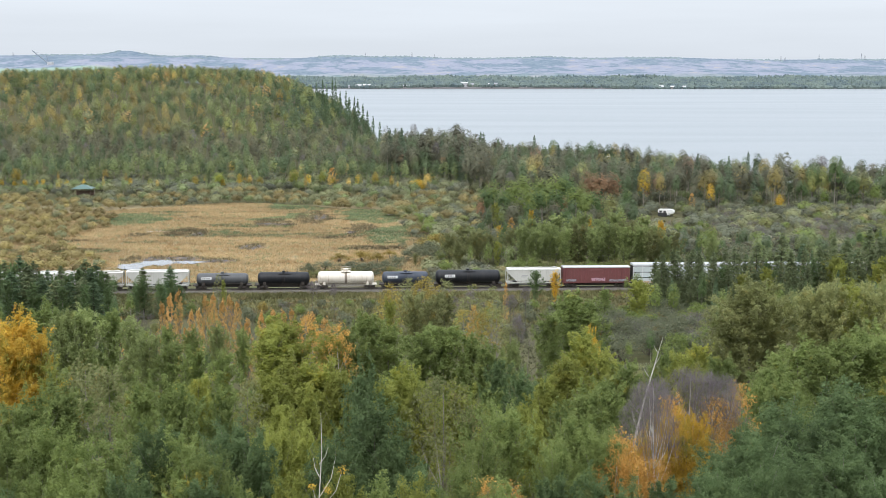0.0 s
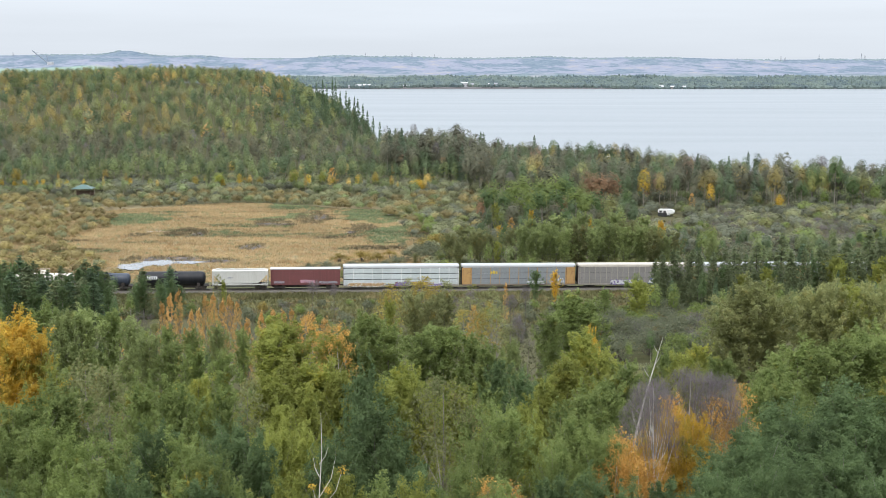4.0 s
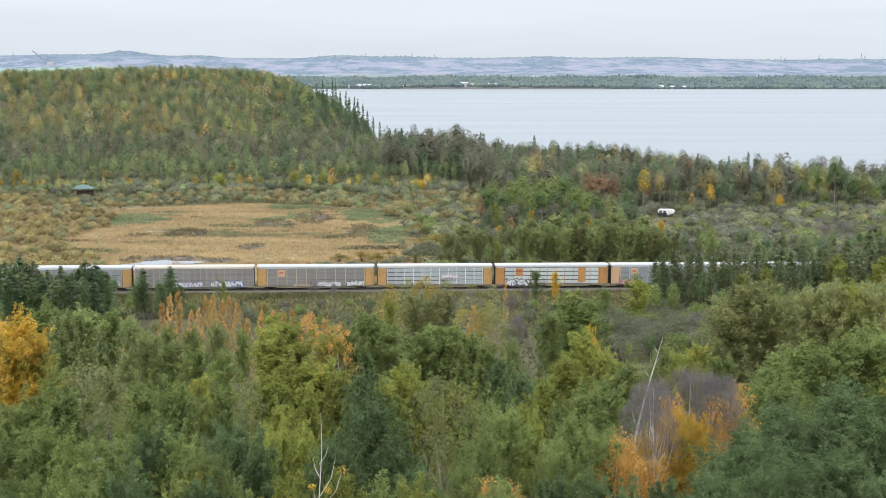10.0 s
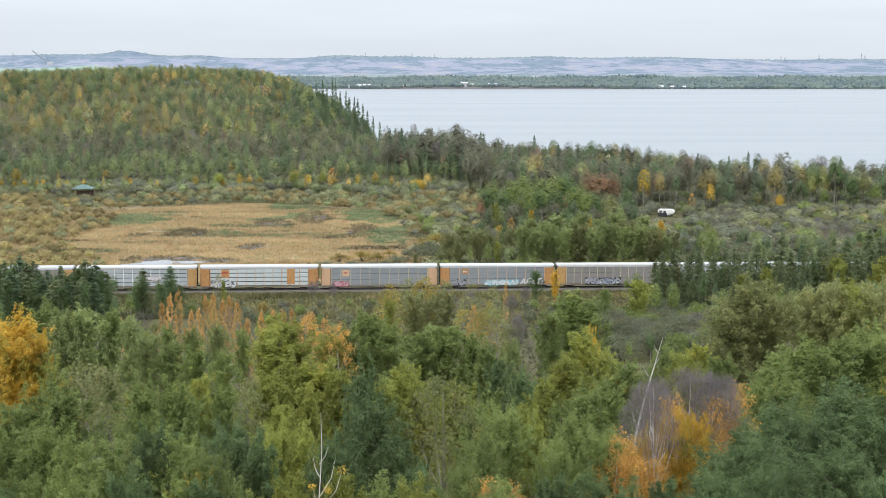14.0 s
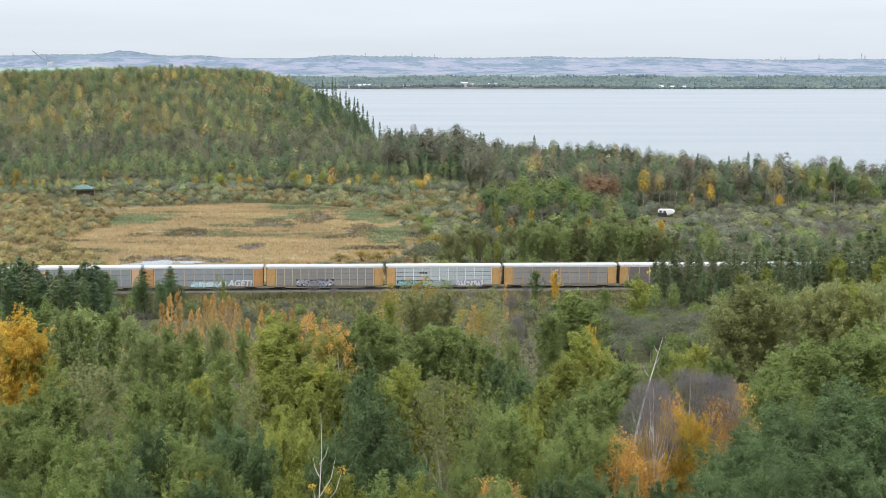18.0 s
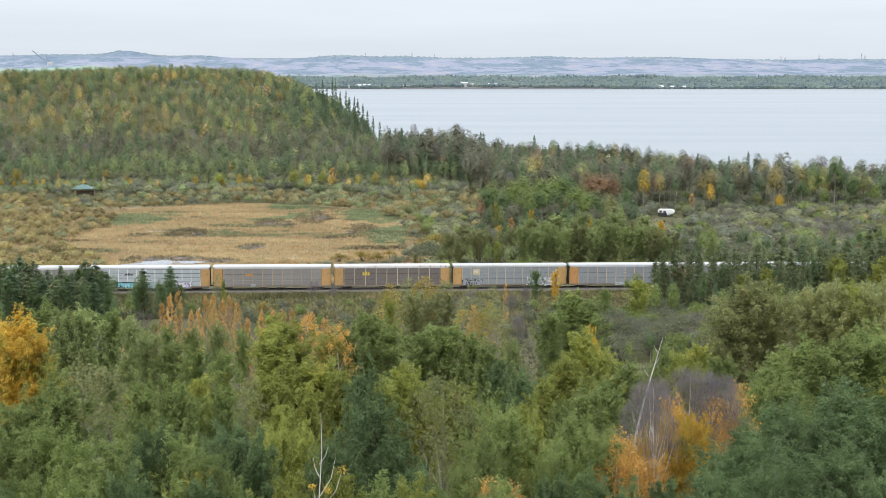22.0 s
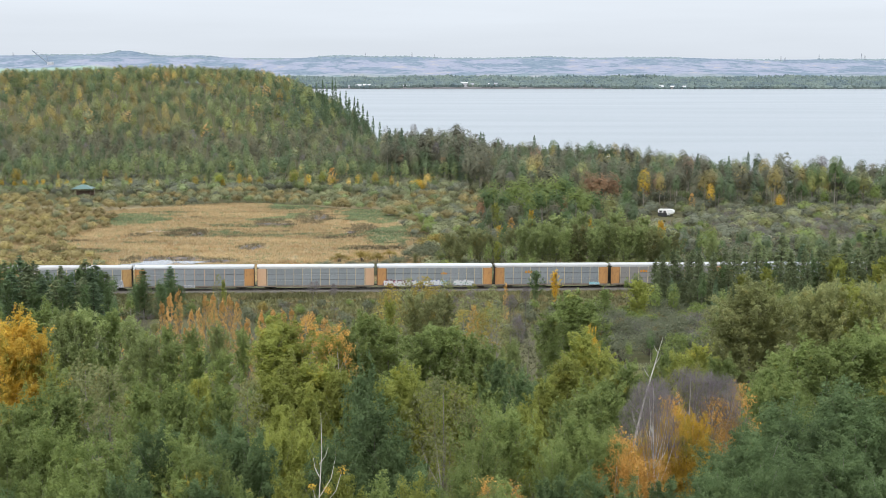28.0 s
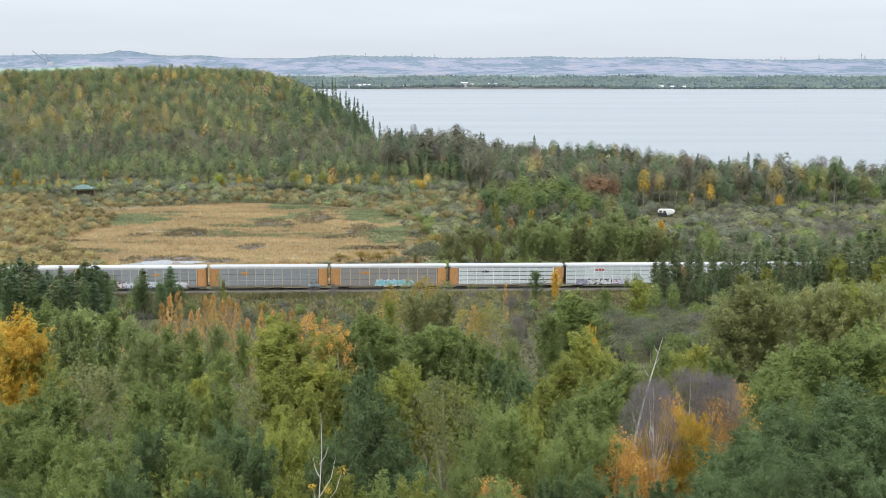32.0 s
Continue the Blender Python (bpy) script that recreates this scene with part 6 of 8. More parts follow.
def graffiti(car, x0, x1, z0, z1, colours, seed, y=-1.60):
    """Sprayed lettering that cannot be read: slanted rounded strokes with an outline."""
    rng = np.random.default_rng(seed)
    vs, fs, ms = [], [], []

    def blob(cx, cz, w, h, yy, mat, slant):
        o, n = len(vs), 9
        ph = rng.uniform(0, 6)
        for i in range(n):
            a = 2 * math.pi * i / n
            k = 1 + 0.22 * math.sin(3 * a + ph) + rng.uniform(-0.1, 0.1)
            q = (abs(math.cos(a)) ** 0.6) * math.copysign(1, math.cos(a)), (abs(math.sin(a)) ** 0.6) * math.copysign(1, math.sin(a))
            vs.append((cx + w * k * q[0] * 0.5 + slant * h * q[1] * 0.5, yy, cz + h * k * q[1] * 0.5))
        fs.append(tuple(range(o, o + n)))
        ms.append(mat)

    h = z1 - z0
    x = x0
    while x < x1:
        w = h * rng.uniform(0.45, 0.85)
        sl, zz = rng.uniform(-0.15, 0.35), rng.uniform(-0.08, 0.08) * h
        blob(x + w / 2, (z0 + z1) / 2 + zz, w * 1.25, h * 1.12, y, 0, sl)
        blob(x + w / 2, (z0 + z1) / 2 + zz, w * 1.0, h * 0.92, y - 0.006, 1, sl)
        for _ in range(3):
            blob(x + w * rng.uniform(0.2, 0.8), z0 + h * rng.uniform(0.2, 0.8), w * rng.uniform(0.15, 0.5), h * rng.uniform(0.12, 0.4), y - 0.012 - 0.004 * _, int(rng.integers(0, len(colours))), sl)
        x += w * rng.uniform(0.75, 1.05)
    me = bpy.data.meshes.new("graffiti")
    me.from_pydata(vs, [], fs)
    for c in colours:
        me.materials.append(SPRAY[c])
    me.polygons.foreach_set("material_index", ms)
    ob = new("graffiti", me)
    ob.parent = car
    return tagged(ob, "sprayed graffiti in " + " and ".join(colours[:3]))


def word(car, text, x, z, size, mat, y=-1.64, shear=0.2):
    """Readable sprayed word as a flat mesh."""
    cu = bpy.data.curves.new("word", "FONT")
    cu.body, cu.size, cu.shear, cu.extrude, cu.offset = text, size, shear, 0.004, 0.055
    tmp = new("word", cu)
    me = bpy.data.meshes.new_from_object(tmp.evaluated_get(bpy.context.evaluated_depsgraph_get()))
    bpy.data.objects.remove(tmp)
    me.materials.clear()
    me.materials.append(None)
    ob = part("graffiti_word", me, mat, car, "white sprayed word", pose(x, y, z, 90, 0, 0))
    return ob


RACK_L = 27.8


def rack_roof(bm):
    """Rounded roof with sloping ends and a row of cross ribs."""
    sec = [(-1.52, 5.03), (-1.52, 5.42), (-1.36, 5.68), (-0.8, 5.80), (0.8, 5.80), (1.36, 5.68), (1.52, 5.42), (1.52, 5.03)]
    h = RACK_L / 2
    prism(bm, sec, -h + 0.35, h - 0.35)
    for g in (-1, 1):
        prism(bm, [(y * 0.985, 5.24 + (z - 5.03) * 0.70) for y, z in sec], min(g * (h - 0.36), g * h), max(g * (h - 0.36), g * h))
    for i in range(18):
        x = -h + 1.2 + i * (RACK_L - 2.4) / 17
        prism(bm, [(y * 1.004, z + 0.012) for y, z in sec], x - 0.05, x + 0.05)
    return bm


def rack_body(bm):
    """Inner box, sill and deck."""
    h = RACK_L / 2
    return box(bm, -h + 0.08, h - 0.08, -1.40, 1.40, 1.15, 5.05)


def rack_sill(bm):
    h = RACK_L / 2
    for y in (-1.40, 1.40):
        box(bm, -h, h, y - 0.09, y + 0.09, 0.64, 0.96, 0.03)
        for i in range(9):
            x = -h + 1.5 + i * (RACK_L - 3) / 8
            box(bm, x - 0.06, x + 0.06, y - 0.105, y + 0.105, 0.66, 0.94)
    for i in range(7):
        x = -h + 5.0 + i * (RACK_L - 10) / 6
        box(bm, x - 0.08, x + 0.08, -1.32, 1.32, 0.99, 1.16)
    return bm


def rack_keel(bm):
    h = RACK_L / 2
    box(bm, -h + 0.3, h - 0.3, -0.35, 0.35, 0.40, 1.0, 0.03)
    box(bm, -5.5, 5.5, -1.2, 1.2, 0.72, 0.98, 0.05)
    box(bm, -3.2, -1.4, -1.25, -0.6, 0.45, 0.95, 0.05)
    rod(bm, (1.0, -0.9, 0.62), (3.0, -0.9, 0.62), 0.22, 12)
    return bm


def sheet_panel(w, rows, gap):
    """One bay: pressed sheets stacked in rows, each with a folded edge."""
    def make(bm):
        z0, z1 = 0.98, 5.0
        step = (z1 - z0) / rows
        for r in range(rows):
            a, b = z0 + r * step + gap / 2, z0 + (r + 1) * step - gap / 2
            prism(bm, [(-0.05, a), (-0.09, a + 0.05), (-0.09, (a + b) / 2 - 0.05), (-0.075, (a + b) / 2), (-0.09, (a + b) / 2 + 0.05), (-0.09, b - 0.05), (-0.05, b)], -w / 2, w / 2)
        return bm
    return make


def autorack(spec, index):
    """A long enclosed car carrier."""
    paint, roof, post, ends, bays, rows, gap = spec
    h = RACK_L / 2
    car = new("car_carrier")
    words = {"yellow": "yellow", "orange": "orange", "peach": "faded orange", "white": "white", "tan": "tan", "silver": "silver", "cream": "cream"}
    tones = {"grey": "grey", "pale": "white", "silver": "silver", "dim": "dusty grey", "brown": "rusty brown"}
    tagged(car, f"long enclosed railway car carrier with {tones[paint]} panels and {words.get(ends or post, 'plain')} ends", "railway car", "freight train cars")
    # near-black solid box: the shade inside the car put into its colour
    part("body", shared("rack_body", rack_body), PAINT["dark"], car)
    part("roof", shared("rack_roof", rack_roof), PAINT[roof], car)
    part("side_sill", shared("rack_sill", rack_sill), PAINT["sill" if ends else "tan"], car)
    part("underframe", shared("rack_keel", rack_keel), PAINT["under"], car)
    inner = h - (2.35 if ends else 0.12)
    w = 2 * inner / bays
    pm = shared(f"panel_{bays}_{rows}_{gap}_{bool(ends)}", sheet_panel(w - 0.14, rows, gap))
    qm = shared("post", lambda bm: box(bm, -0.07, 0.07, -0.06, 0.06, 0.96, 5.03, 0.01))
    for i in range(bays):
        x = -inner + w * (i + 0.5)
        part("side_panel", pm, PAINT[paint], car, m=pose(x, -1.40, 0))
    part("far_side", shared("far_side", lambda bm: box(bm, -h + 0.1, h - 0.1, 1.401, 1.49, 0.97, 5.03)), PAINT[paint], car)
    for i in range(bays + 1):
        part("post", qm, PAINT[post], car, m=pose(-inner + w * i, -1.47, 0))
    if ends:
        em = shared("end_panel", lambda bm: box(box(box(bm, -1.06, 1.06, -0.045, 0.045, 0.97, 5.03, 0.02), -0.9, 0.9, -0.06, -0.02, 1.3, 1.45), -0.9, 0.9, -0.06, -0.02, 4.5, 4.65))
        for g in (-1, 1):
            part("end_panel", em, PAINT[ends], car, m=pose(g * (h - 1.12), -1.47, 0))
    for g in (-1, 1):
        bm = bmesh.new()
        a, b = sorted((g * (h - 0.08), g * (h - 0.02)))
        box(bm, a, b, -1.38, 1.38, 1.15, 5.0)
        for y in (-0.9, -0.3, 0.3, 0.9):
            box(bm, min(g * (h - 0.02), g * (h + 0.02)), max(g * (h - 0.02), g * (h + 0.02)), y - 0.05, y + 0.05, 1.2, 4.95)
        # near-black door colour carries the darkness of the gap between cars
        part("end_door", bm, PAINT["under"], car)
    part("ladder", shared("rack_ladder", lambda bm: ladder(bm, -h + 0.35, -1.56, 0.9, 4.9)), PAINT[ends or post], car)
    part("ladder", shared("rack_ladder_b", lambda bm: ladder(bm, h - 0.35, -1.56, 0.9, 4.9)), PAINT[ends or post], car)
    add_trucks(car, h - 3.1)
    add_couplers(car, h, 0.35)
    # painted marks
    mark = MARKS.get(index)
    if mark:
        for kind, x, z, mw, mh, c in mark:
            if kind == "panel":
                bm = box(bmesh.new(), -mw / 2, mw / 2, -0.012, 0.0, -mh / 2, mh / 2)
                part("painted_square", bm, PAINT[c], car, m=pose(x, -1.505, z))
            elif kind == "mark":
                bm = bmesh.new()
                for k in range(3):
                    box(bm, -mw / 2 + k * mw / 3, -mw / 2 + (k + 0.75) * mw / 3, -0.012, 0.0, -mh / 2, mh / 2 * (0.6 + 0.4 * (k % 2)))
                part("emblem", bm, SPRAY[c], car, m=pose(x, -1.525, z))
    for g in TAGS.get(index, ()):
        graffiti(car, g[0], g[1], g[2] - 0.55, g[3] - 0.55, g[4], index * 17 + int(g[0] * 3) + 50)
    return car


# panel, roof, posts, ends, bays, rows of sheets, gap between sheets
RACKS = [
    ("pale", "roof_white", "white", "", 12, 3, 0.16), ("grey", "roof_white", "yellow", "yellow", 10, 3, 0.05), ("dim", "roof_tan", "tan", "", 20, 3, 0.03), ("dim", "roof_white", "cream", "yellow", 10, 3, 0.04),
    ("silver", "roof_grey", "white", "yellow", 11, 4, 0.14), ("pale", "roof_white", "orange", "orange", 11, 4, 0.17), ("grey", "roof_white", "cream", "peach", 10, 3, 0.05), ("grey", "roof_white", "peach", "orange", 10, 3, 0.05),
    ("dim", "roof_grey", "cream", "yellow", 12, 3, 0.04), ("silver", "roof_white", "white", "yellow", 11, 4, 0.10), ("dim", "roof_grey", "yellow", "yellow", 10, 3, 0.04), ("brown", "roof_rust", "cream", "yellow", 9, 3, 0.05),
    ("grey", "roof_grey", "cream", "yellow", 11, 3, 0.05), ("grey", "roof_white", "peach", "orange", 10, 3, 0.05), ("grey", "roof_grey", "cream", "peach", 11, 3, 0.05), ("grey", "roof_white", "cream", "orange", 12, 3, 0.05),
    ("grey", "roof_grey", "cream", "orange", 11, 3, 0.05), ("dim", "roof_grey", "cream", "orange", 10, 3, 0.04), ("pale", "roof_white", "white", "orange", 11, 4, 0.15), ("pale", "roof_white", "white", "", 12, 4, 0.10),
    ("pale", "roof_white", "white", "orange", 11, 4, 0.15), ("grey", "roof_white", "cream", "yellow", 10, 3, 0.05)]
MARKS = {
    1: [("mark", -6.0, 3.9, 1.8, 0.7, "yellow")], 3: [("panel", -8.2, 3.9, 1.6, 1.7, "peach"), ("mark", -8.2, 4.1, 1.0, 0.4, "red")],
    5: [("panel", -8.0, 3.9, 1.9, 1.9, "orange"), ("mark", -8.0, 4.2, 1.5, 0.5, "red"), ("panel", 7.4, 3.15, 1.9, 3.6, "orange")],
    6: [("panel", -8.1, 3.9, 1.6, 1.6, "peach"), ("mark", -8.1, 4.0, 0.9, 0.4, "red")], 7: [("panel", -7.9, 4.1, 1.5, 1.3, "orange"), ("mark", -7.9, 4.1, 0.9, 0.4, "white")],
    10: [("mark", -5.5, 3.6, 1.6, 0.6, "orange")], 11: [("mark", -6.2, 3.8, 1.8, 0.9, "yellow"), ("panel", -6.2, 2.5, 1.8, 1.2, "brown")],
    12: [("panel", -8.2, 4.0, 1.6, 1.5, "cream"), ("mark", -8.2, 4.1, 0.9, 0.5, "white")], 16: [("mark", -5.6, 4.0, 1.9, 0.6, "orange")],
    17: [("mark", -5.6, 4.0, 1.9, 0.6, "orange")], 18: [("mark", -5.0, 4.1, 1.8, 0.5, "black")], 19: [("mark", -5.4, 4.4, 2.4, 0.55, "red")], 9: [("mark", -4.9, 3.9, 2.0, 0.5, "black")], 15: [("mark", 2.2, 3.7, 1.6, 0.5, "orange")], 20: []}
TAGS = {
    0: [(-12.8, -4.4, 1.2, 2.1, ("white", "tan", "maroon", "tan")), (-1.5, 1.4, 1.2, 2.2, ("maroon", "purple", "grey")), (2.2, 6.0, 1.4, 2.2, ("maroon", "yellow", "tan")), (6.4, 10.0, 1.25, 1.9, ("white", "purple", "grey"))],
    1: [(2.0, 6.2, 1.5, 2.3, ("grey", "white")), (8.0, 11.0, 1.6, 2.8, ("white", "grey"))],
    2: [(-5.8, 1.4, 1.3, 2.4, ("purple", "white", "black", "white")), (3.8, 10.5, 1.35, 2.7, ("blue", "white", "purple", "grey"))],
    3: [(-5.4, -1.0, 1.3, 1.8, ("grey", "tan", "white")), (0.0, 5.5, 1.3, 2.3, ("grey", "white", "pink")), (7.2, 11.0, 1.35, 2.5, ("black", "white", "white"))],
    4: [(1.5, 5.5, 3.0, 3.8, ("pink", "white"))],
    5: [(-11.3, -6.2, 1.2, 2.7, ("black", "white", "blue", "white"))],
    6: [(-11.0, -7.8, 1.2, 2.4, ("red", "pink", "black"))],
    7: [(-11.2, -8.2, 1.2, 2.6, ("black", "grey")), (-3.0, 4.8, 1.3, 2.5, ("cyan", "white", "green"))],
    8: [(-6.8, 1.0, 1.3, 2.9, ("black", "grey", "white", "blue"))],
    9: [(-11.2, -3.4, 1.2, 2.5, ("black", "cyan", "white", "green")), (-3.0, 2.2, 1.2, 2.3, ("green", "grey", "cyan", "pink")), (3.0, 9.3, 1.2, 2.5, ("purple", "white", "black"))],
    10: [(-5.0, -4.2, 1.4, 1.9, ("white", "grey"))],
    12: [(-11.4, -7.2, 1.2, 2.6, ("black", "grey", "black")), (4.2, 11.4, 1.3, 3.0, ("white", "grey"))],
    13: [(-2.5, -0.2, 1.2, 1.8, ("white", "grey"))],
    15: [(-12.4, -5.6, 1.2, 2.6, ("maroon", "white", "pink", "white")), (-5.2, 2.6, 1.2, 2.6, ("blue", "white", "cyan", "white")), (4.6, 9.2, 1.3, 2.6, ("grey", "white", "green"))],
    16: [(9.3, 11.6, 1.3, 1.9, ("white", "cyan"))],
    17: [(-3.2, 5.2, 1.3, 2.7, ("white", "cyan", "blue"))],
    19: [(-11.2, -8.8, 1.3, 2.4, ("purple", "grey", "white")), (-8.6, -3.0, 1.3, 2.6, ("black", "white", "grey")), (-2.0, 1.8, 1.4, 2.4, ("purple", "white", "pink"))],
    20: [(-8, 2, 1.3, 2.5, ("blue", "white", "grey"))]}


def tank_car(L, R, paint, label, band="", top_dome="low", logo=""):
    """A tank car: round shell with dished ends, dome and walkway, saddles, ladders, end platforms."""
    car = new("tank_car")
    tagged(car, label, "railway car", "freight train cars")
    R += 0.10
    zc, h = 1.05 + R, L / 2 - 0.75
    bm = bmesh.new()
    ring, stations = 28, [(-h, 0.30), (-h + 0.10, 0.62), (-h + 0.28, 0.85), (-h + 0.55, 0.97), (-h + 0.9, 1.0)]
    stations += [(x, 1.0) for x in np.linspace(-h + 2, h - 2, 7)] + [(-x, r) for x, r in stations[::-1]]
    rows = [[bm.verts.new((x, R * r * math.cos(2 * math.pi * k / ring), zc + R * r * math.sin(2 * math.pi * k / ring))) for k in range(ring)] for x, r in stations]
    for a, b in zip(rows, rows[1:]):
        for k in range(ring):
            bm.faces.new((a[k], b[k], b[(k + 1) % ring], a[(k + 1) % ring])).smooth = True
    bm.faces.new(rows[0])
    bm.faces.new(rows[-1][::-1])
    for x in np.linspace(-h + 2.2, h - 2.2, 4):
        r2 = [[bm.verts.new((x + d, (R + 0.012) * math.cos(2 * math.pi * k / ring), zc + (R + 0.012) * math.sin(2 * math.pi * k / ring))) for k in range(ring)] for d in (-0.03, 0.03)]
        for k in range(ring):
            bm.faces.new((r2[0][k], r2[1][k], r2[1][(k + 1) % ring], r2[0][(k + 1) % ring]))
    bmesh.ops.recalc_face_normals(bm, faces=bm.faces)
    part("tank", bm, PAINT[paint], car)
    if band:
        bm = bmesh.new()
        seg = [(-(R + 0.02) * math.cos(a), zc + (R + 0.02) * math.sin(a)) for a in np.linspace(-0.9, 1.45, 12)]
        inner = [(y * 0.985, zc + (z - zc) * 0.985) for y, z in seg[::-1]]
        prism(bm, seg + inner, -0.28, 0.28)
        part("stain_band", bm, PAINT[band], car, "rust-brown spill band below the dome")
    bm = bmesh.new()
    if top_dome == "high":
        rod(bm, (0, 0, zc + R - 0.1), (0, 0, zc + R + 0.62), 0.62, 18)
        box(bm, -1.1, 1.1, -1.1, 1.1, zc + R - 0.02, zc + R + 0.05)
        for x in (-1.08, 1.08):
            for y in (-1.08, 1.08):
                rod(bm, (x, y, zc + R), (x, y, zc + R + 0.95), 0.03, 5)
        for z in (0.5, 0.95):
            rod(bm, (-1.08, -1.08, zc + R + z), (1.08, -1.08, zc + R + z), 0.03, 5)
            rod(bm, (-1.08, 1.08, zc + R + z), (1.08, 1.08, zc + R + z), 0.03, 5)
    else:
        rod(bm, (0, 0, zc + R - 0.1), (0, 0, zc + R + 0.30), 0.42, 16)
        rod(bm, (0.9, 0, zc + R - 0.1), (0.9, 0, zc + R + 0.16), 0.2, 12)
        box(bm, -1.3, 1.6, -1.2, 1.2, zc + R * 0.86, zc + R * 0.86 + 0.05)
    part("dome", bm, PAINT[paint], car)
    bm = ladder(bmesh.new(), 0.0 if not band else 0.7, -R - 0.10, 1.0, zc + R * 0.8)
    part("ladder", bm, PAINT["under" if paint != "tankwhite" else "tankwhite"], car)
    bm = bmesh.new()
    box(bm, -L / 2 + 0.5, L / 2 - 0.5, -0.3, 0.3, 0.42, 1.12, 0.03)
    for g in (-1, 1):
        x = g * (h - 1.6)
        prism(bm, [(-1.35, 0.98), (-1.30, zc - R * 0.45), (-R * 0.80, zc - R * 0.55), (0, zc - R * 0.92), (R * 0.80, zc - R * 0.55), (1.30, zc - R * 0.45), (1.35, 0.98)], x - 0.35, x + 0.35)
        a, b = sorted((g * (L / 2 - 1.2), g * (L / 2 - 0.1)))
        box(bm, a, b, -1.5, 1.5, 1.0, 1.12)
    part("underframe", bm, PAINT["under" if paint != "tankwhite" else "tankwhite"], car)
    bm = bmesh.new()
    for y in (-1.5, 1.5):
        for z in (1.55, 2.0):
            rod(bm, (-L / 2 + 0.2, y, z if z < 1.9 else 1.95), (L / 2 - 0.2, y, z if z < 1.9 else 1.95), 0.025, 5) if z < 1.9 else None
        for x in np.linspace(-L / 2 + 0.2, L / 2 - 0.2, 6):
            rod(bm, (x, y, 1.1), (x, y, 1.55), 0.025, 5)
    part("handrail", bm, PAINT["under" if paint != "tankwhite" else "tankwhite"], car)
    if logo:
        bm = bmesh.new()
        a0, x0, wid, hh = 0.25, -h + 1.2 if logo != "mid" else -h + 2.2, 2.4, 0.55
        seg = [(-(R + 0.03) * math.cos(a), zc + (R + 0.03) * math.sin(a)) for a in (0.02, 0.2, 0.42)]
        inner = [(y * 0.99, z) for y, z in seg[::-1]]
        prism(bm, seg + inner, x0, x0 + wid)
        part("white_panel", bm, PAINT["white"], car, "white painted lettering panel")
        for k in range(5):
            bm = prism(bmesh.new(), [(-(R + 0.045) * math.cos(a), zc + (R + 0.045) * math.sin(a)) for a in (0.10, 0.33)] + [(-(R + 0.035) * math.cos(a), zc + (R + 0.035) * math.sin(a)) for a in (0.33, 0.10)], x0 + 0.2 + k * 0.42, x0 + 0.45 + k * 0.42)
            part("lettering_bar", bm, SPRAY["black"], car)
    add_trucks(car, L / 2 - 1.9)
    add_couplers(car, L / 2 - 0.5, 0.55)
    return car


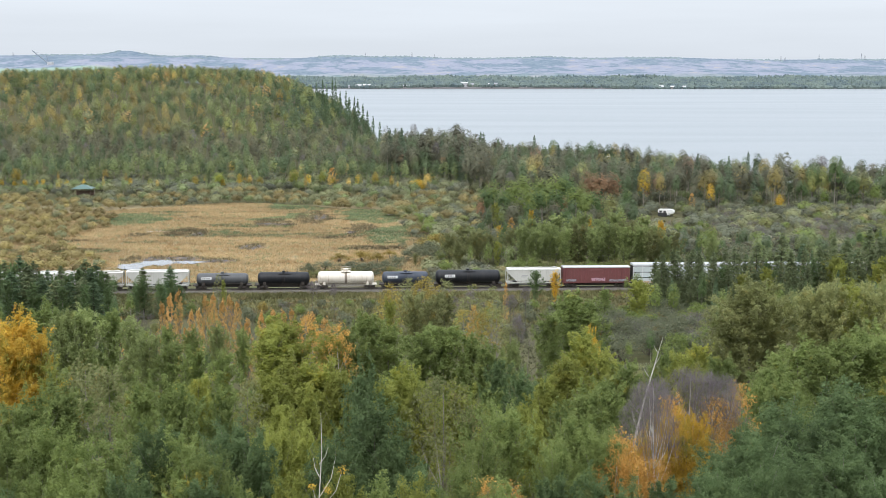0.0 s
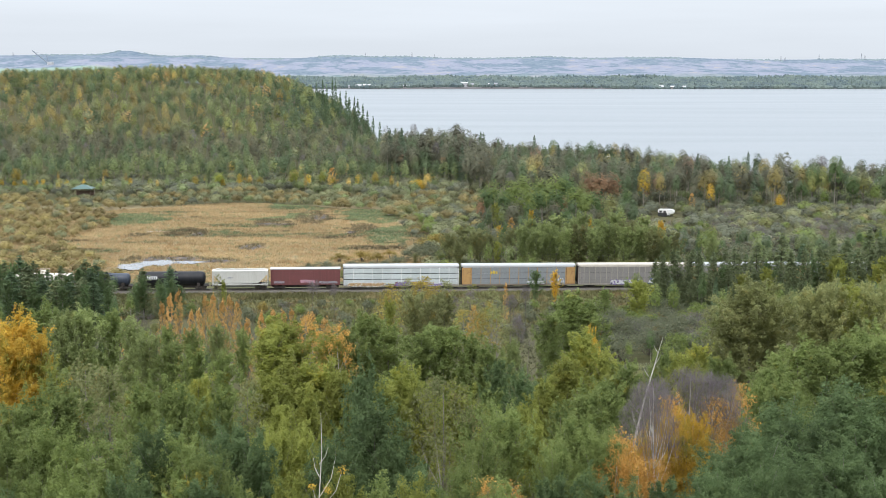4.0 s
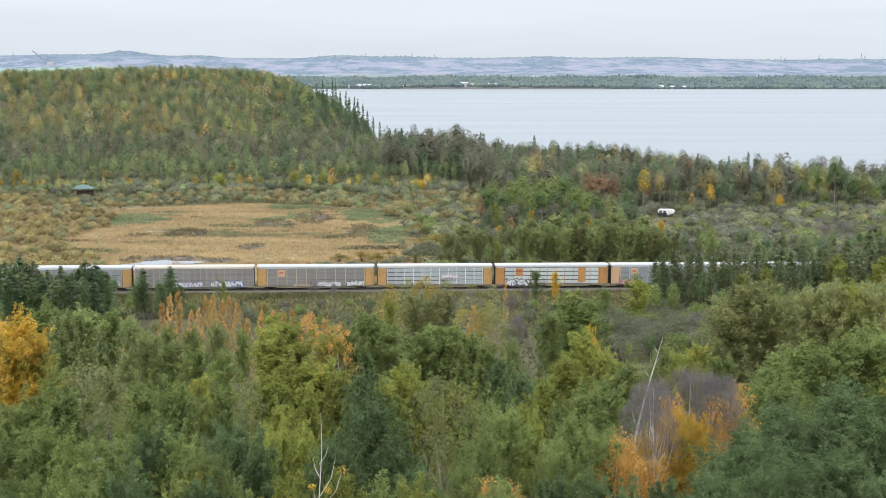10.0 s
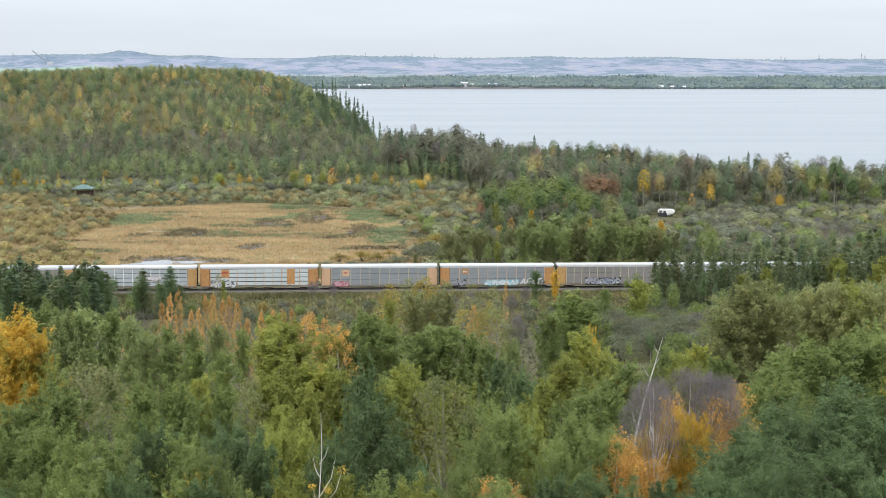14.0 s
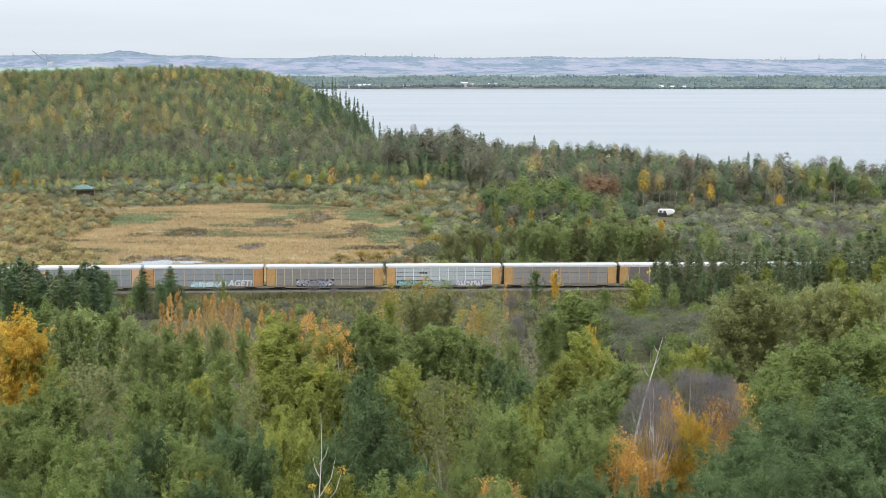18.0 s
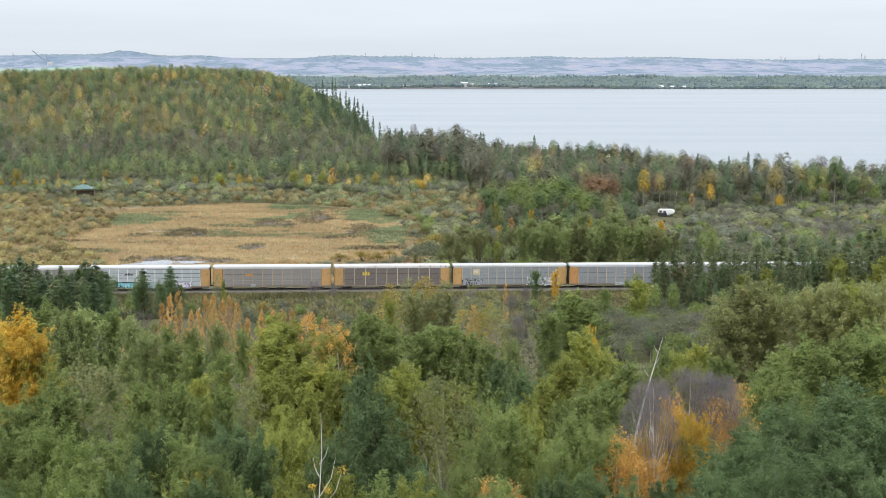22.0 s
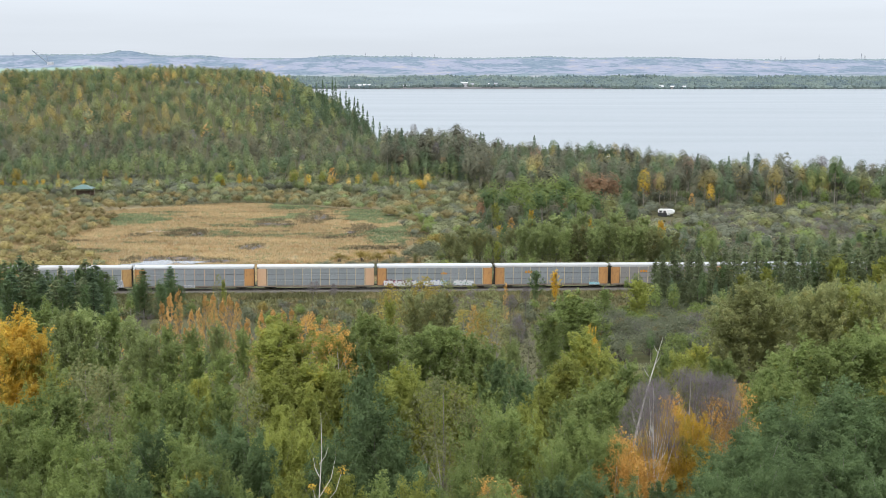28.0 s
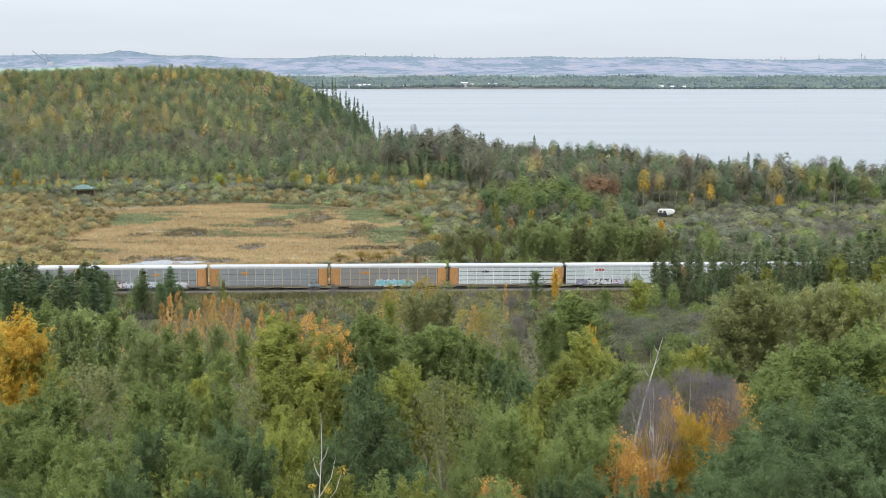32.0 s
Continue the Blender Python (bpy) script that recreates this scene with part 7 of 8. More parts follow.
def hopper_car(L, paint, label, H=4.5, n=3):
    """A covered hopper: ribbed sides, sloping ends on open frames, hatches and a roof walk, discharge bays."""
    car = new("covered_hopper")
    tagged(car, label, "railway car", "freight train cars")
    h = L / 2 - 0.35
    bm = bmesh.new()
    # side body with sloping end sheets
    sec = [(-h, H - 0.30), (-h, H - 0.9), (-h + 2.3, 1.55), (h - 2.3, 1.55), (h, H - 0.9), (h, H - 0.30)]
    lo = [bm.verts.new((x, -1.50, z)) for x, z in sec]
    hi = [bm.verts.new((x, 1.50, z)) for x, z in sec]
    bm.faces.new(lo)
    bm.faces.new(hi[::-1])
    for i in range(len(sec)):
        j = (i + 1) % len(sec)
        bm.faces.new((lo[i], lo[j], hi[j], hi[i]))
    bmesh.ops.recalc_face_normals(bm, faces=bm.faces)
    part("body", bm, PAINT[paint], car)
    bm = prism(bmesh.new(), [(-1.56, H - 0.32), (-1.56, H - 0.18), (-0.9, H), (0.9, H), (1.56, H - 0.18), (1.56, H - 0.32)], -h - 0.05, h + 0.05)
    part("roof", bm, PAINT[paint], car)
    bm = bmesh.new()
    box(bm, -h + 0.6, h - 0.6, -0.35, 0.35, H + 0.02, H + 0.16, 0.03)
    for i in range(2 * n):
        x = -h + 1.2 + i * (2 * h - 2.4) / (2 * n - 1)
        box(bm, x - 0.45, x + 0.45, -0.30, 0.30, H + 0.14, H + 0.24, 0.04)
    part("roof_hatch", bm, PAINT[paint], car)
    bm = bmesh.new()
    for y in (-1.53, 1.53):
        box(bm, -h, h, y - 0.05, y + 0.05, 1.12, 1.42, 0.02)
        for x in (-h, h):
            box(bm, x - 0.08, x + 0.08, y - 0.05, y + 0.05, 1.1, H - 0.3, 0.02)
        for g in (-1, 1):
            rod(bm, (g * h, y, 1.35), (g * (h - 1.7), y, 2.6), 0.05, 6)
    box(bm, -h, h, -1.45, 1.45, 1.05, 1.16)
    box(bm, -h + 0.2, h - 0.2, -0.3, 0.3, 0.45, 1.06)
    part("side_frame", bm, PAINT[paint], car)
    rib = shared(f"hopper_rib_{H}", lambda bm: box(bm, -0.05, 0.05, -0.04, 0.04, 1.5, H - 0.3, 0.012))
    for i in range(9):
        x = -h + 2.5 + i * (2 * h - 5.0) / 8
        part("rib", rib, PAINT[paint], car, m=pose(x, -1.53, 0))
    for i in range(n):
        x = (i - (n - 1) / 2) * (2 * h - 5.2) / max(1, n - 1)
        bm = bmesh.new()
        b = bmesh.ops.create_cone(bm, cap_ends=True, segments=4, radius1=0.5, radius2=1.55, depth=0.85, matrix=Matrix.Translation((x, 0, 1.02)) @ Matrix.Rotation(math.pi / 4, 4, "Z"))
        part("discharge_bay", bm, PAINT["under"], car)
    for k in range(2):
        bm = box(bmesh.new(), -0.7, 0.7, -0.01, 0.01, -0.07, 0.07)
        part("lettering_bar", bm, SPRAY["grey"], car, m=pose(-h + 4.2 - 0.2 * k, -1.512, 3.0 - 0.3 * k))
    part("ladder", ladder(bmesh.new(), -h + 0.35, -1.58, 1.0, H - 0.3), PAINT[paint], car)
    part("ladder", ladder(bmesh.new(), h - 0.35, -1.58, 1.0, H - 0.3), PAINT[paint], car)
    add_trucks(car, L / 2 - 2.0)
    add_couplers(car, L / 2 - 0.35, 0.55)
    return car


def box_car(L):
    car = new("boxcar")
    tagged(car, "red-brown steel boxcar with a white roof and chalky scrawls", "railway car", "freight train cars")
    h, H = L / 2 - 0.2, 5.1
    bm = box(bmesh.new(), -h, h, -1.46, 1.46, 1.05, H - 0.25, 0.02)
    part("body", bm, PAINT["red"], car)
    rib = shared("boxcar_rib", lambda bm: box(bm, -0.06, 0.06, -0.04, 0.04, 1.1, 4.80, 0.015))
    for i in range(20):
        x = -h + 0.3 + i * (2 * h - 0.6) / 19
        if abs(x) > 1.9:
            part("rib", rib, PAINT["red"], car, m=pose(x, -1.49, 0))
    bm = box(bmesh.new(), -1.65, 1.65, -0.05, 0.05, 1.2, 4.45, 0.02)
    for z in (1.9, 2.7, 3.5, 4.2):
        box(bm, -1.6, 1.6, -0.08, -0.03, z - 0.06, z + 0.06)
    part("sliding_door", bm, PAINT["red"], car, m=pose(0, -1.50, 0))
    part("roof", prism(bmesh.new(), [(-1.52, H - 0.27), (-1.52, H - 0.12), (-0.8, H), (0.8, H), (1.52, H - 0.12), (1.52, H - 0.27)], -h - 0.05, h + 0.05), PAINT["roof_white"], car)
    part("underframe", box(box(bmesh.new(), -h + 0.3, h - 0.3, -0.35, 0.35, 0.42, 1.05), -2.5, 2.5, -1.2, 1.2, 0.75, 1.04), PAINT["under"], car)
    graffiti(car, -h + 0.8, -h + 3.2, 1.5, 2.1, ("maroon", "grey", "pink"), 5, -1.56)
    graffiti(car, -1.2, 1.6, 1.6, 2.4, ("maroon", "pink", "grey"), 6, -1.60)
    graffiti(car, 3.2, h - 0.8, 1.4, 2.0, ("maroon", "grey", "maroon"), 7, -1.56)
    part("ladder", ladder(bmesh.new(), -h + 0.35, -1.56, 0.8, 4.6), PAINT["red"], car)
    add_trucks(car, L / 2 - 2.3)
    add_couplers(car, L / 2 - 0.2, 0.4)
    return car


def build_train():
    """Cars by the places of their ends along the train."""
    fleet = [
        (-104.8, -90.2, lambda L: hopper_car(L, "hopper", "light grey covered hopper car behind trackside trees", 4.4)),
        (-90.1, -75.5, lambda L: hopper_car(L, "hopper_tan", "beige covered hopper car with ribbed sides", 4.4)),
        (-75.36, -60.3, lambda L: hopper_car(L, "hopper", "pale grey covered hopper car with ribbed sides", 4.6)),
        (-59.6, -45.9, lambda L: tank_car(L, 1.28, "tankgrey", "grey and black tank car with white stripes", logo="low")),
        (-45.2, -31.4, lambda L: tank_car(L, 1.38, "black", "glossy black tank car with small markings")),
        (-31.0, -16.0, lambda L: tank_car(L, 1.42, "tankwhite", "white tank car with rust stains and tall dome", "sill", "high")),
        (-15.5, -2.9, lambda L: tank_car(L, 1.36, "blue", "blue-black tank car with white lettering panel", logo="low")),
        (-2.6, 14.6, lambda L: tank_car(L, 1.52, "black", "long black tank car with white lettering panel", logo="mid")),
        (15.2, 28.9, lambda L: hopper_car(L, "hopper", "light grey two-bay covered hopper car", 4.7, 2)),
        (29.0, 45.9, box_car)]
    for a, b, make in fleet:
        CARS.append((make(b - a), (a + b) / 2))
    for i, spec in enumerate(RACKS):
        CARS.append((autorack(spec, i), 46.1 + 28.5 * (i + 0.5)))
    ace = CARS[10 + 7][0]
    word(ace, "AGET!", 5.6, 0.95, 2.0, SPRAY["white"])


build_train()


def hold_axles(one, others):
    """The wheel pairs all turn as one: they share its keys."""
    keys = one.animation_data
    for w in others:
        w.rotation_mode = "QUATERNION"
        k = w.animation_data_create()
        k.action = keys.action
        k.action_slot = keys.action_slot


def motions():
    for car, s in CARS:
        walk(car, [(t, track_pose(s - v - 46.10)) for t, v in TRAVEL])
    ts, vs = [t for t, v in TRAVEL], [v for t, v in TRAVEL]
    for k, axles in AXLES.items():
        rows = [(i / FPS, pose(0.87 * k, 0, WHEEL_R, 0, -math.degrees((np.interp(i / FPS, ts, vs) - vs[0]) / WHEEL_R), 0)) for i in range(32 * FPS + 1)]
        walk(axles[0], rows)
        hold_axles(axles[0], axles[1:])



# ---------------------------------------------------------------- marsh
PATCHES = {"green": ((-116.1, 481.7, 13.1, 16.9), (-24.0, 499.6, 16.5, 31.5), (-18.1, 436.4, 7.7, 23.4), (-55.5, 526.2, 17.4, 15.9), (-63.7, 477.7, 7.9, 7.9), (-54.9, 489.4, 6.5, 9.2)),
           "dark": ((-90.2, 439.9, 4.7, 11.9), (-84.2, 436.9, 3.6, 10.3), (-60.9, 407.1, 4.2, 7.1), (-62.2, 469.2, 7.5, 11.0), (-48.8, 482.7, 7.5, 17.9), (-29.4, 454.5, 6.0, 10.3), (-31.6, 440.4, 2.0, 5.2), (-91.9, 375.4, 2.9, 8.6), (-81.6, 379.4, 10.1, 5.9), (-66.3, 375.6, 5.2, 3.9), (-103.9, 433.8, 3.6, 4.4)),
           "mud": ((-81.7, 377.7, 10.2, 6.4), (-66.4, 375.0, 5.1, 3.3), (-84.2, 433.8, 3.1, 5.8), (-60.8, 405.1, 3.7, 5.1), (-61.7, 464.0, 6.5, 4.1), (-46.8, 485.8, 3.0, 9.1), (-31.5, 441.2, 1.4, 4.5)),
           "water": ((-89.0, 364.7, 4.5, 6.5), (-83.0, 370.9, 5.7, 4.9), (-74.9, 372.1, 5.1, 2.7))}


def in_patch(kind, x, y, grow=1.0):
    return any(((x - a) / (w * grow)) ** 2 + ((y - b) / (h * grow)) ** 2 < 1 + 1.0 * noise.noise(Vector((x * 0.16, y * 0.09, 3.3))) + 0.5 * noise.noise(Vector((x * 0.5, y * 0.5, 8.3))) for a, b, w, h in PATCHES[kind])


def in_marsh(x, y):
    u = x / y
    rim = 517 + 12 * math.sin(u * 30) - 420 * max(0, -0.25 - u)
    return across(x, y) > 26 and y < rim + 6 and -0.36 < u < -0.016 - 0.00012 * (y - 400) + 0.012 * math.sin(y * 0.09)


def marsh():
    """Sedge in tufts: straw, rust, green and dark kinds, joined by kind of growth."""
    rng = np.random.default_rng(21)
    tris = {"sedge": [], "green_sedge": [], "dark_sedge": []}
    n = 0
    while n < 62000:
        x, y = rng.uniform(-185, 0), rng.uniform(335, 545)
        n += 1
        if not in_marsh(x, y) or in_patch("water", x, y, 1.08) or (in_patch("mud", x, y) and rng.uniform() < 0.7):
            continue
        green, dark = in_patch("green", x, y), in_patch("dark", x, y)
        kind = "dark_sedge" if dark and rng.uniform() < 0.7 else "green_sedge" if green and rng.uniform() < 0.88 else "sedge"
        band = noise.noise(Vector((x * 0.022, y * 0.085, 7.7))) + 0.5 * noise.noise(Vector((x * 0.07, y * 0.22, 1.1)))
        if kind == "sedge" and band < -0.42 and rng.uniform() < 0.55:
            kind = "dark_sedge" if noise.noise(Vector((x * 0.03, y * 0.06, 9))) > 0.12 else "green_sedge"
        if kind == "sedge" and rng.uniform() < 0.07:
            kind = "green_sedge"
        k = 5
        base = np.array((x, y, ground_z(x, y)))
        root = base + rng.normal(0, 0.45, (k, 3)) * (1, 1, 0)
        hgt = rng.uniform(0.32, 0.75, (k, 1)) * (0.75 if kind == "green_sedge" else 1.0)
        a = rng.uniform(0, 6.28, (k, 1))
        side = np.concatenate([np.cos(a), np.sin(a), 0 * a], 1) * (0.20 if kind != "sedge" else 0.10)
        tip = root + np.concatenate([rng.normal(0, 0.25, (k, 2)), hgt], 1)
        tris[kind].append((np.stack([root - side, root + side, tip], 1).reshape(-1, 3), min(1.0, max(0.0, 0.55 + 0.6 * band + rng.normal(0, 0.12)))))
    tones = {"sedge": ((0.335, 0.235, 0.122), (0.468, 0.352, 0.192)), "green_sedge": ((0.130, 0.172, 0.085), (0.205, 0.248, 0.125)), "dark_sedge": ((0.110, 0.092, 0.055), (0.190, 0.155, 0.090))}
    labels = {"sedge": "dry straw-coloured marsh sedge in tufts", "green_sedge": "patches of fresh green marsh sedge", "dark_sedge": "dark brown wet clumps in the marsh"}
    for kind, t in tris.items():
        v = np.concatenate([q for q, _ in t])
        me = mesh_of(kind, v.tolist(), np.arange(len(v)).reshape(-1, 3).tolist())
        me.attributes.new("tone", "FLOAT", "POINT").data.foreach_set("value", np.repeat([q for _, q in t], 15))
        tagged(part(kind, me, leaf_mat(kind + "_blades", *tones[kind], (0.31, 0.20, 0.10) if kind == "sedge" else tones[kind][0], 0.35, by_place=True)), labels[kind], "marsh grass", "", "stuff")


marsh()
POND = water_mat("pool_water", (0.22, 0.23, 0.24), 0.06, 2.0, 0.08)


def pool(kind, name, lift, mat, label, category):
    """Open water or wet mud in the marsh, an uneven sheet."""
    vs, fs = [], []
    for a, b, w, h in PATCHES[kind]:
        o = len(vs)
        vs.append((a, b, ground_z(a, b) + lift))
        for i in range(28):
            t = 2 * math.pi * i / 28
            k = 1 + 0.14 * math.sin(3 * t + a) + 0.12 * math.sin(5 * t + b) + 0.08 * math.sin(11 * t + a)
            vs.append((a + w * k * math.cos(t), b + h * k * math.sin(t), ground_z(a, b) + lift + 0.004 * (len(fs) // 28)))
        fs += [(o, o + 1 + i, o + 1 + (i + 1) % 28) for i in range(28)]
    tagged(part(name, mesh_of(name, vs, fs), mat), label, category, "", "structure")


pool("water", "pool_water", 0.14, POND, "pale open pool in the marsh reflecting the sky", "water")
pool("mud", "mud_flat", 0.06, plain("wet_mud", (0.060, 0.048, 0.042), (0.105, 0.085, 0.070), 0.92, 0, 0.6, 0.3), "bare wet dark mud in the marsh", "mud")


def roof_hip(bm, w, d, z0, z1, over=0.5):
    """Hipped roof over a w by d plan."""
    a, b = w / 2 + over, d / 2 + over
    e = [bm.verts.new(q) for q in ((-a, -b, z0), (a, -b, z0), (a, b, z0), (-a, b, z0))]
    r = [bm.verts.new(q) for q in ((-a + b, 0, z1), (a - b, 0, z1))] if a > b + 0.1 else [bm.verts.new((0, 0, z1))] * 2
    if r[0] is r[1]:
        for i in range(4):
            bm.faces.new((e[i], e[(i + 1) % 4], r[0]))
    else:
        bm.faces.new((e[0], e[1], r[1], r[0]))
        bm.faces.new((e[1], e[2], r[1]))
        bm.faces.new((e[2], e[3], r[0], r[1]))
        bm.faces.new((e[3], e[0], r[0]))
    bm.faces.new(e[::-1])
    return bm


def shelter():
    """Picnic shelter with a green metal hip roof at the foot of the hill."""
    x, y = -158.8, 566
    root = new("picnic_shelter")
    root.location = (x, y, ground_z(x, y))
    tagged(root, "small open shelter with a green metal hip roof", "shelter")
    wood = plain("shelter_timber", (0.16, 0.10, 0.07), (0.10, 0.07, 0.05), 0.8)
    part("roof", roof_hip(bmesh.new(), 8.0, 6.0, 3.3, 5.0, 0.6), plain("green_metal_roof", (0.060, 0.115, 0.098), (0.045, 0.09, 0.08), 0.45, 0.0), root, "green metal hip roof")
    for px in (-3.8, -1.3, 1.3, 3.8):
        for py in (-2.8, 2.8):
            part("post", box(bmesh.new(), px - 0.12, px + 0.12, py - 0.12, py + 0.12, -0.3, 3.32, 0.02), wood, root)
    part("back_wall", box(bmesh.new(), -3.7, 3.7, 2.6, 2.75, 0, 2.0, 0.02), wood, root)
    part("table", box(box(bmesh.new(), -1.0, 1.0, -0.4, 0.4, 0.70, 0.77), -0.8, 0.8, -0.1, 0.1, 0, 0.7), wood, root)


shelter()


def travel_trailer():
    """White fifth-wheel travel trailer parked in the woods, raised nose, dark windows and skirt."""
    x, y = 85.2, 488
    root = new("travel_trailer")
    root.location = (x, y, ground_z(x, y) - 0.1)
    root.rotation_euler = (0, 0, radians(-24))
    root.scale = (0.92, 0.92, 0.98)
    tagged(root, "white travel trailer with dark windows parked among trees", "trailer")
    white = plain("trailer_white", (0.72, 0.72, 0.71), (0.60, 0.60, 0.58), 0.35)
    dark = plain("trailer_dark_trim", (0.03, 0.03, 0.035), (0.05, 0.05, 0.05), 0.3)
    bm = bmesh.new()
    side = [(-3.2, 0.7), (-3.2, 2.7), (-2.9, 3.0), (1.6, 3.15), (3.1, 2.75), (3.45, 2.2), (3.3, 1.5), (1.9, 1.45), (1.7, 0.7)]
    lo = [bm.verts.new((a, -1.2, b)) for a, b in side]
    hi = [bm.verts.new((a, 1.2, b)) for a, b in side]
    bm.faces.new(lo)
    bm.faces.new(hi[::-1])
    for i in range(len(side)):
        bm.faces.new((lo[i], lo[(i + 1) % len(side)], hi[(i + 1) % len(side)], hi[i]))
    bmesh.ops.recalc_face_normals(bm, faces=bm.faces)
    bmesh.ops.bevel(bm, geom=list(bm.edges), offset=0.08, segments=2, affect="EDGES")
    part("shell", bm, white, root)
    part("skirt", box(bmesh.new(), -3.22, 1.6, -1.24, 1.24, 0.35, 1.75, 0.03), dark, root)
    for a, b in ((-2.6, -1.5), (-0.9, 0.3)):
        part("window", box(bmesh.new(), a, b, -1.23, -1.19, 1.8, 2.5, 0.02), dark, root)
    part("window", box(bmesh.new(), -3.23, -3.19, -0.9, 0.9, 1.78, 2.6, 0.02), dark, root)
    part("door", box(bmesh.new(), 0.7, 1.35, -1.26, -1.2, 0.95, 2.7, 0.02), white, root)
    for a in (-1.2, -0.3):
        part("wheel", rod(bmesh.new(), (a, -1.18, 0.2), (a, -0.95, 0.2), 0.36, 16), dark, root)
        part("wheel", rod(bmesh.new(), (a, 0.95, 0.2), (a, 1.18, 0.2), 0.36, 16), dark, root)
    part("stand", box(box(bmesh.new(), 2.4, 2.55, -0.6, -0.45, -1.6, 1.5), 2.4, 2.55, 0.45, 0.6, -1.6, 1.5), dark, root)
    part("block", box(bmesh.new(), -1.6, 0.1, -1.0, 1.0, -1.6, -0.12), plain("timber_blocks", (0.14, 0.12, 0.10), (0.1, 0.08, 0.06), 0.9), root)


travel_trailer()

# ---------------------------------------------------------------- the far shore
# the blue tinge of distance haze is put into this wood colour
HAZE_WOOD = plain("hazed_shore_woods", (0.058, 0.086, 0.098), (0.118, 0.150, 0.126), 0.9, 0, 0.02)


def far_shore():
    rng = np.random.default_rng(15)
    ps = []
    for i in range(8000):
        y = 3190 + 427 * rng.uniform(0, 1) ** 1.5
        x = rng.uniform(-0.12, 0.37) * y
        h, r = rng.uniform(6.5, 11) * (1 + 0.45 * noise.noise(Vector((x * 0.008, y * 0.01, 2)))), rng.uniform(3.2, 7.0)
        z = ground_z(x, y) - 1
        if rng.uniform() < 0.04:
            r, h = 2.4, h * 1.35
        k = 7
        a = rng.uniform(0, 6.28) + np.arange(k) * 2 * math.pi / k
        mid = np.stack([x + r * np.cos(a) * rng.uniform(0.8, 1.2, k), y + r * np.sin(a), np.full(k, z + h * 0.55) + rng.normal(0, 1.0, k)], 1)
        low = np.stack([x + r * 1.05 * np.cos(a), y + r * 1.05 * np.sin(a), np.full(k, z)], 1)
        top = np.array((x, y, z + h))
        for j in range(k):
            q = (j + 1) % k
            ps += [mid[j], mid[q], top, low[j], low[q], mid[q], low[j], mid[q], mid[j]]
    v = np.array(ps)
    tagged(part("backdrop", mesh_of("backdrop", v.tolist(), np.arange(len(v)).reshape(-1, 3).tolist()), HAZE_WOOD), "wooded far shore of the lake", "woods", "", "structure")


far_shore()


def hazed_ridge_woods():
    """Low clumps of trees along the far skyline, distance haze in their bluish colour."""
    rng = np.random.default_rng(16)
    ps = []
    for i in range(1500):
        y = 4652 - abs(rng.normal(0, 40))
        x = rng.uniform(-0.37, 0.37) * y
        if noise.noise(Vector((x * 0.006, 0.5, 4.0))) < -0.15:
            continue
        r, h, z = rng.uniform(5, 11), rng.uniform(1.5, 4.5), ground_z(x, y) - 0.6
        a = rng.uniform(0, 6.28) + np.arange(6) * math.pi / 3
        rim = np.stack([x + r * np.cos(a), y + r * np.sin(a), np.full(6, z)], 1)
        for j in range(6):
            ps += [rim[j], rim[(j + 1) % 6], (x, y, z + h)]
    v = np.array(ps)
    tagged(part("backdrop", mesh_of("backdrop", v.tolist(), np.arange(len(v)).reshape(-1, 3).tolist()), plain("hazed_ridge_woods", (0.125, 0.165, 0.180), (0.155, 0.195, 0.205), 0.9, 0, 0.02)), "low woods along the far ridge", "woods", "", "structure")


hazed_ridge_woods()
HOUSE_WHITE = plain("far_house_white", (0.44, 0.44, 0.45), (0.36, 0.36, 0.37), 0.7)
HOUSE_TAN = plain("far_house_tan", (0.27, 0.25, 0.235), (0.22, 0.21, 0.20), 0.7)
HOUSE_ROOF = plain("far_house_roof", (0.20, 0.21, 0.24), (0.26, 0.26, 0.28), 0.7)
HOUSE_DARK = plain("far_house_window", (0.10, 0.11, 0.13), (0.12, 0.13, 0.15), 0.4)


def cottage(px, y, w, h, wall, roof, label):
    """A lakeside house on the far shore: walls, gable roof, windows."""
    x = px
    root = new("lake_house")
    root.location = (x, y, ground_z(x, y))
    tagged(root, label, "house", "lake houses")
    d = 9.0
    part("wall", box(bmesh.new(), -w / 2, w / 2, -d / 2, d / 2, -2, h), wall, root)
    bm = bmesh.new()
    e = [bm.verts.new(q) for q in ((-w / 2 - 0.6, -d / 2 - 0.6, h - 0.2), (w / 2 + 0.6, -d / 2 - 0.6, h - 0.2), (w / 2 + 0.6, d / 2 + 0.6, h - 0.2), (-w / 2 - 0.6, d / 2 + 0.6, h - 0.2), (-w / 2 - 0.6, 0, h + 3), (w / 2 + 0.6, 0, h + 3))]
    for f in ((0, 1, 5, 4), (2, 3, 4, 5), (1, 2, 5), (3, 0, 4), (3, 2, 1, 0)):
        bm.faces.new([e[i] for i in f])
    part("roof", bm, roof, root)
    for k in range(max(2, int(w / 4))):
        a = -w / 2 + (k + 0.5) * w / max(2, int(w / 4))
        part("window", box(bmesh.new(), a - 0.8, a + 0.8, -d / 2 - 0.08, -d / 2 + 0.02, 1.5, 3.0), HOUSE_DARK, root)


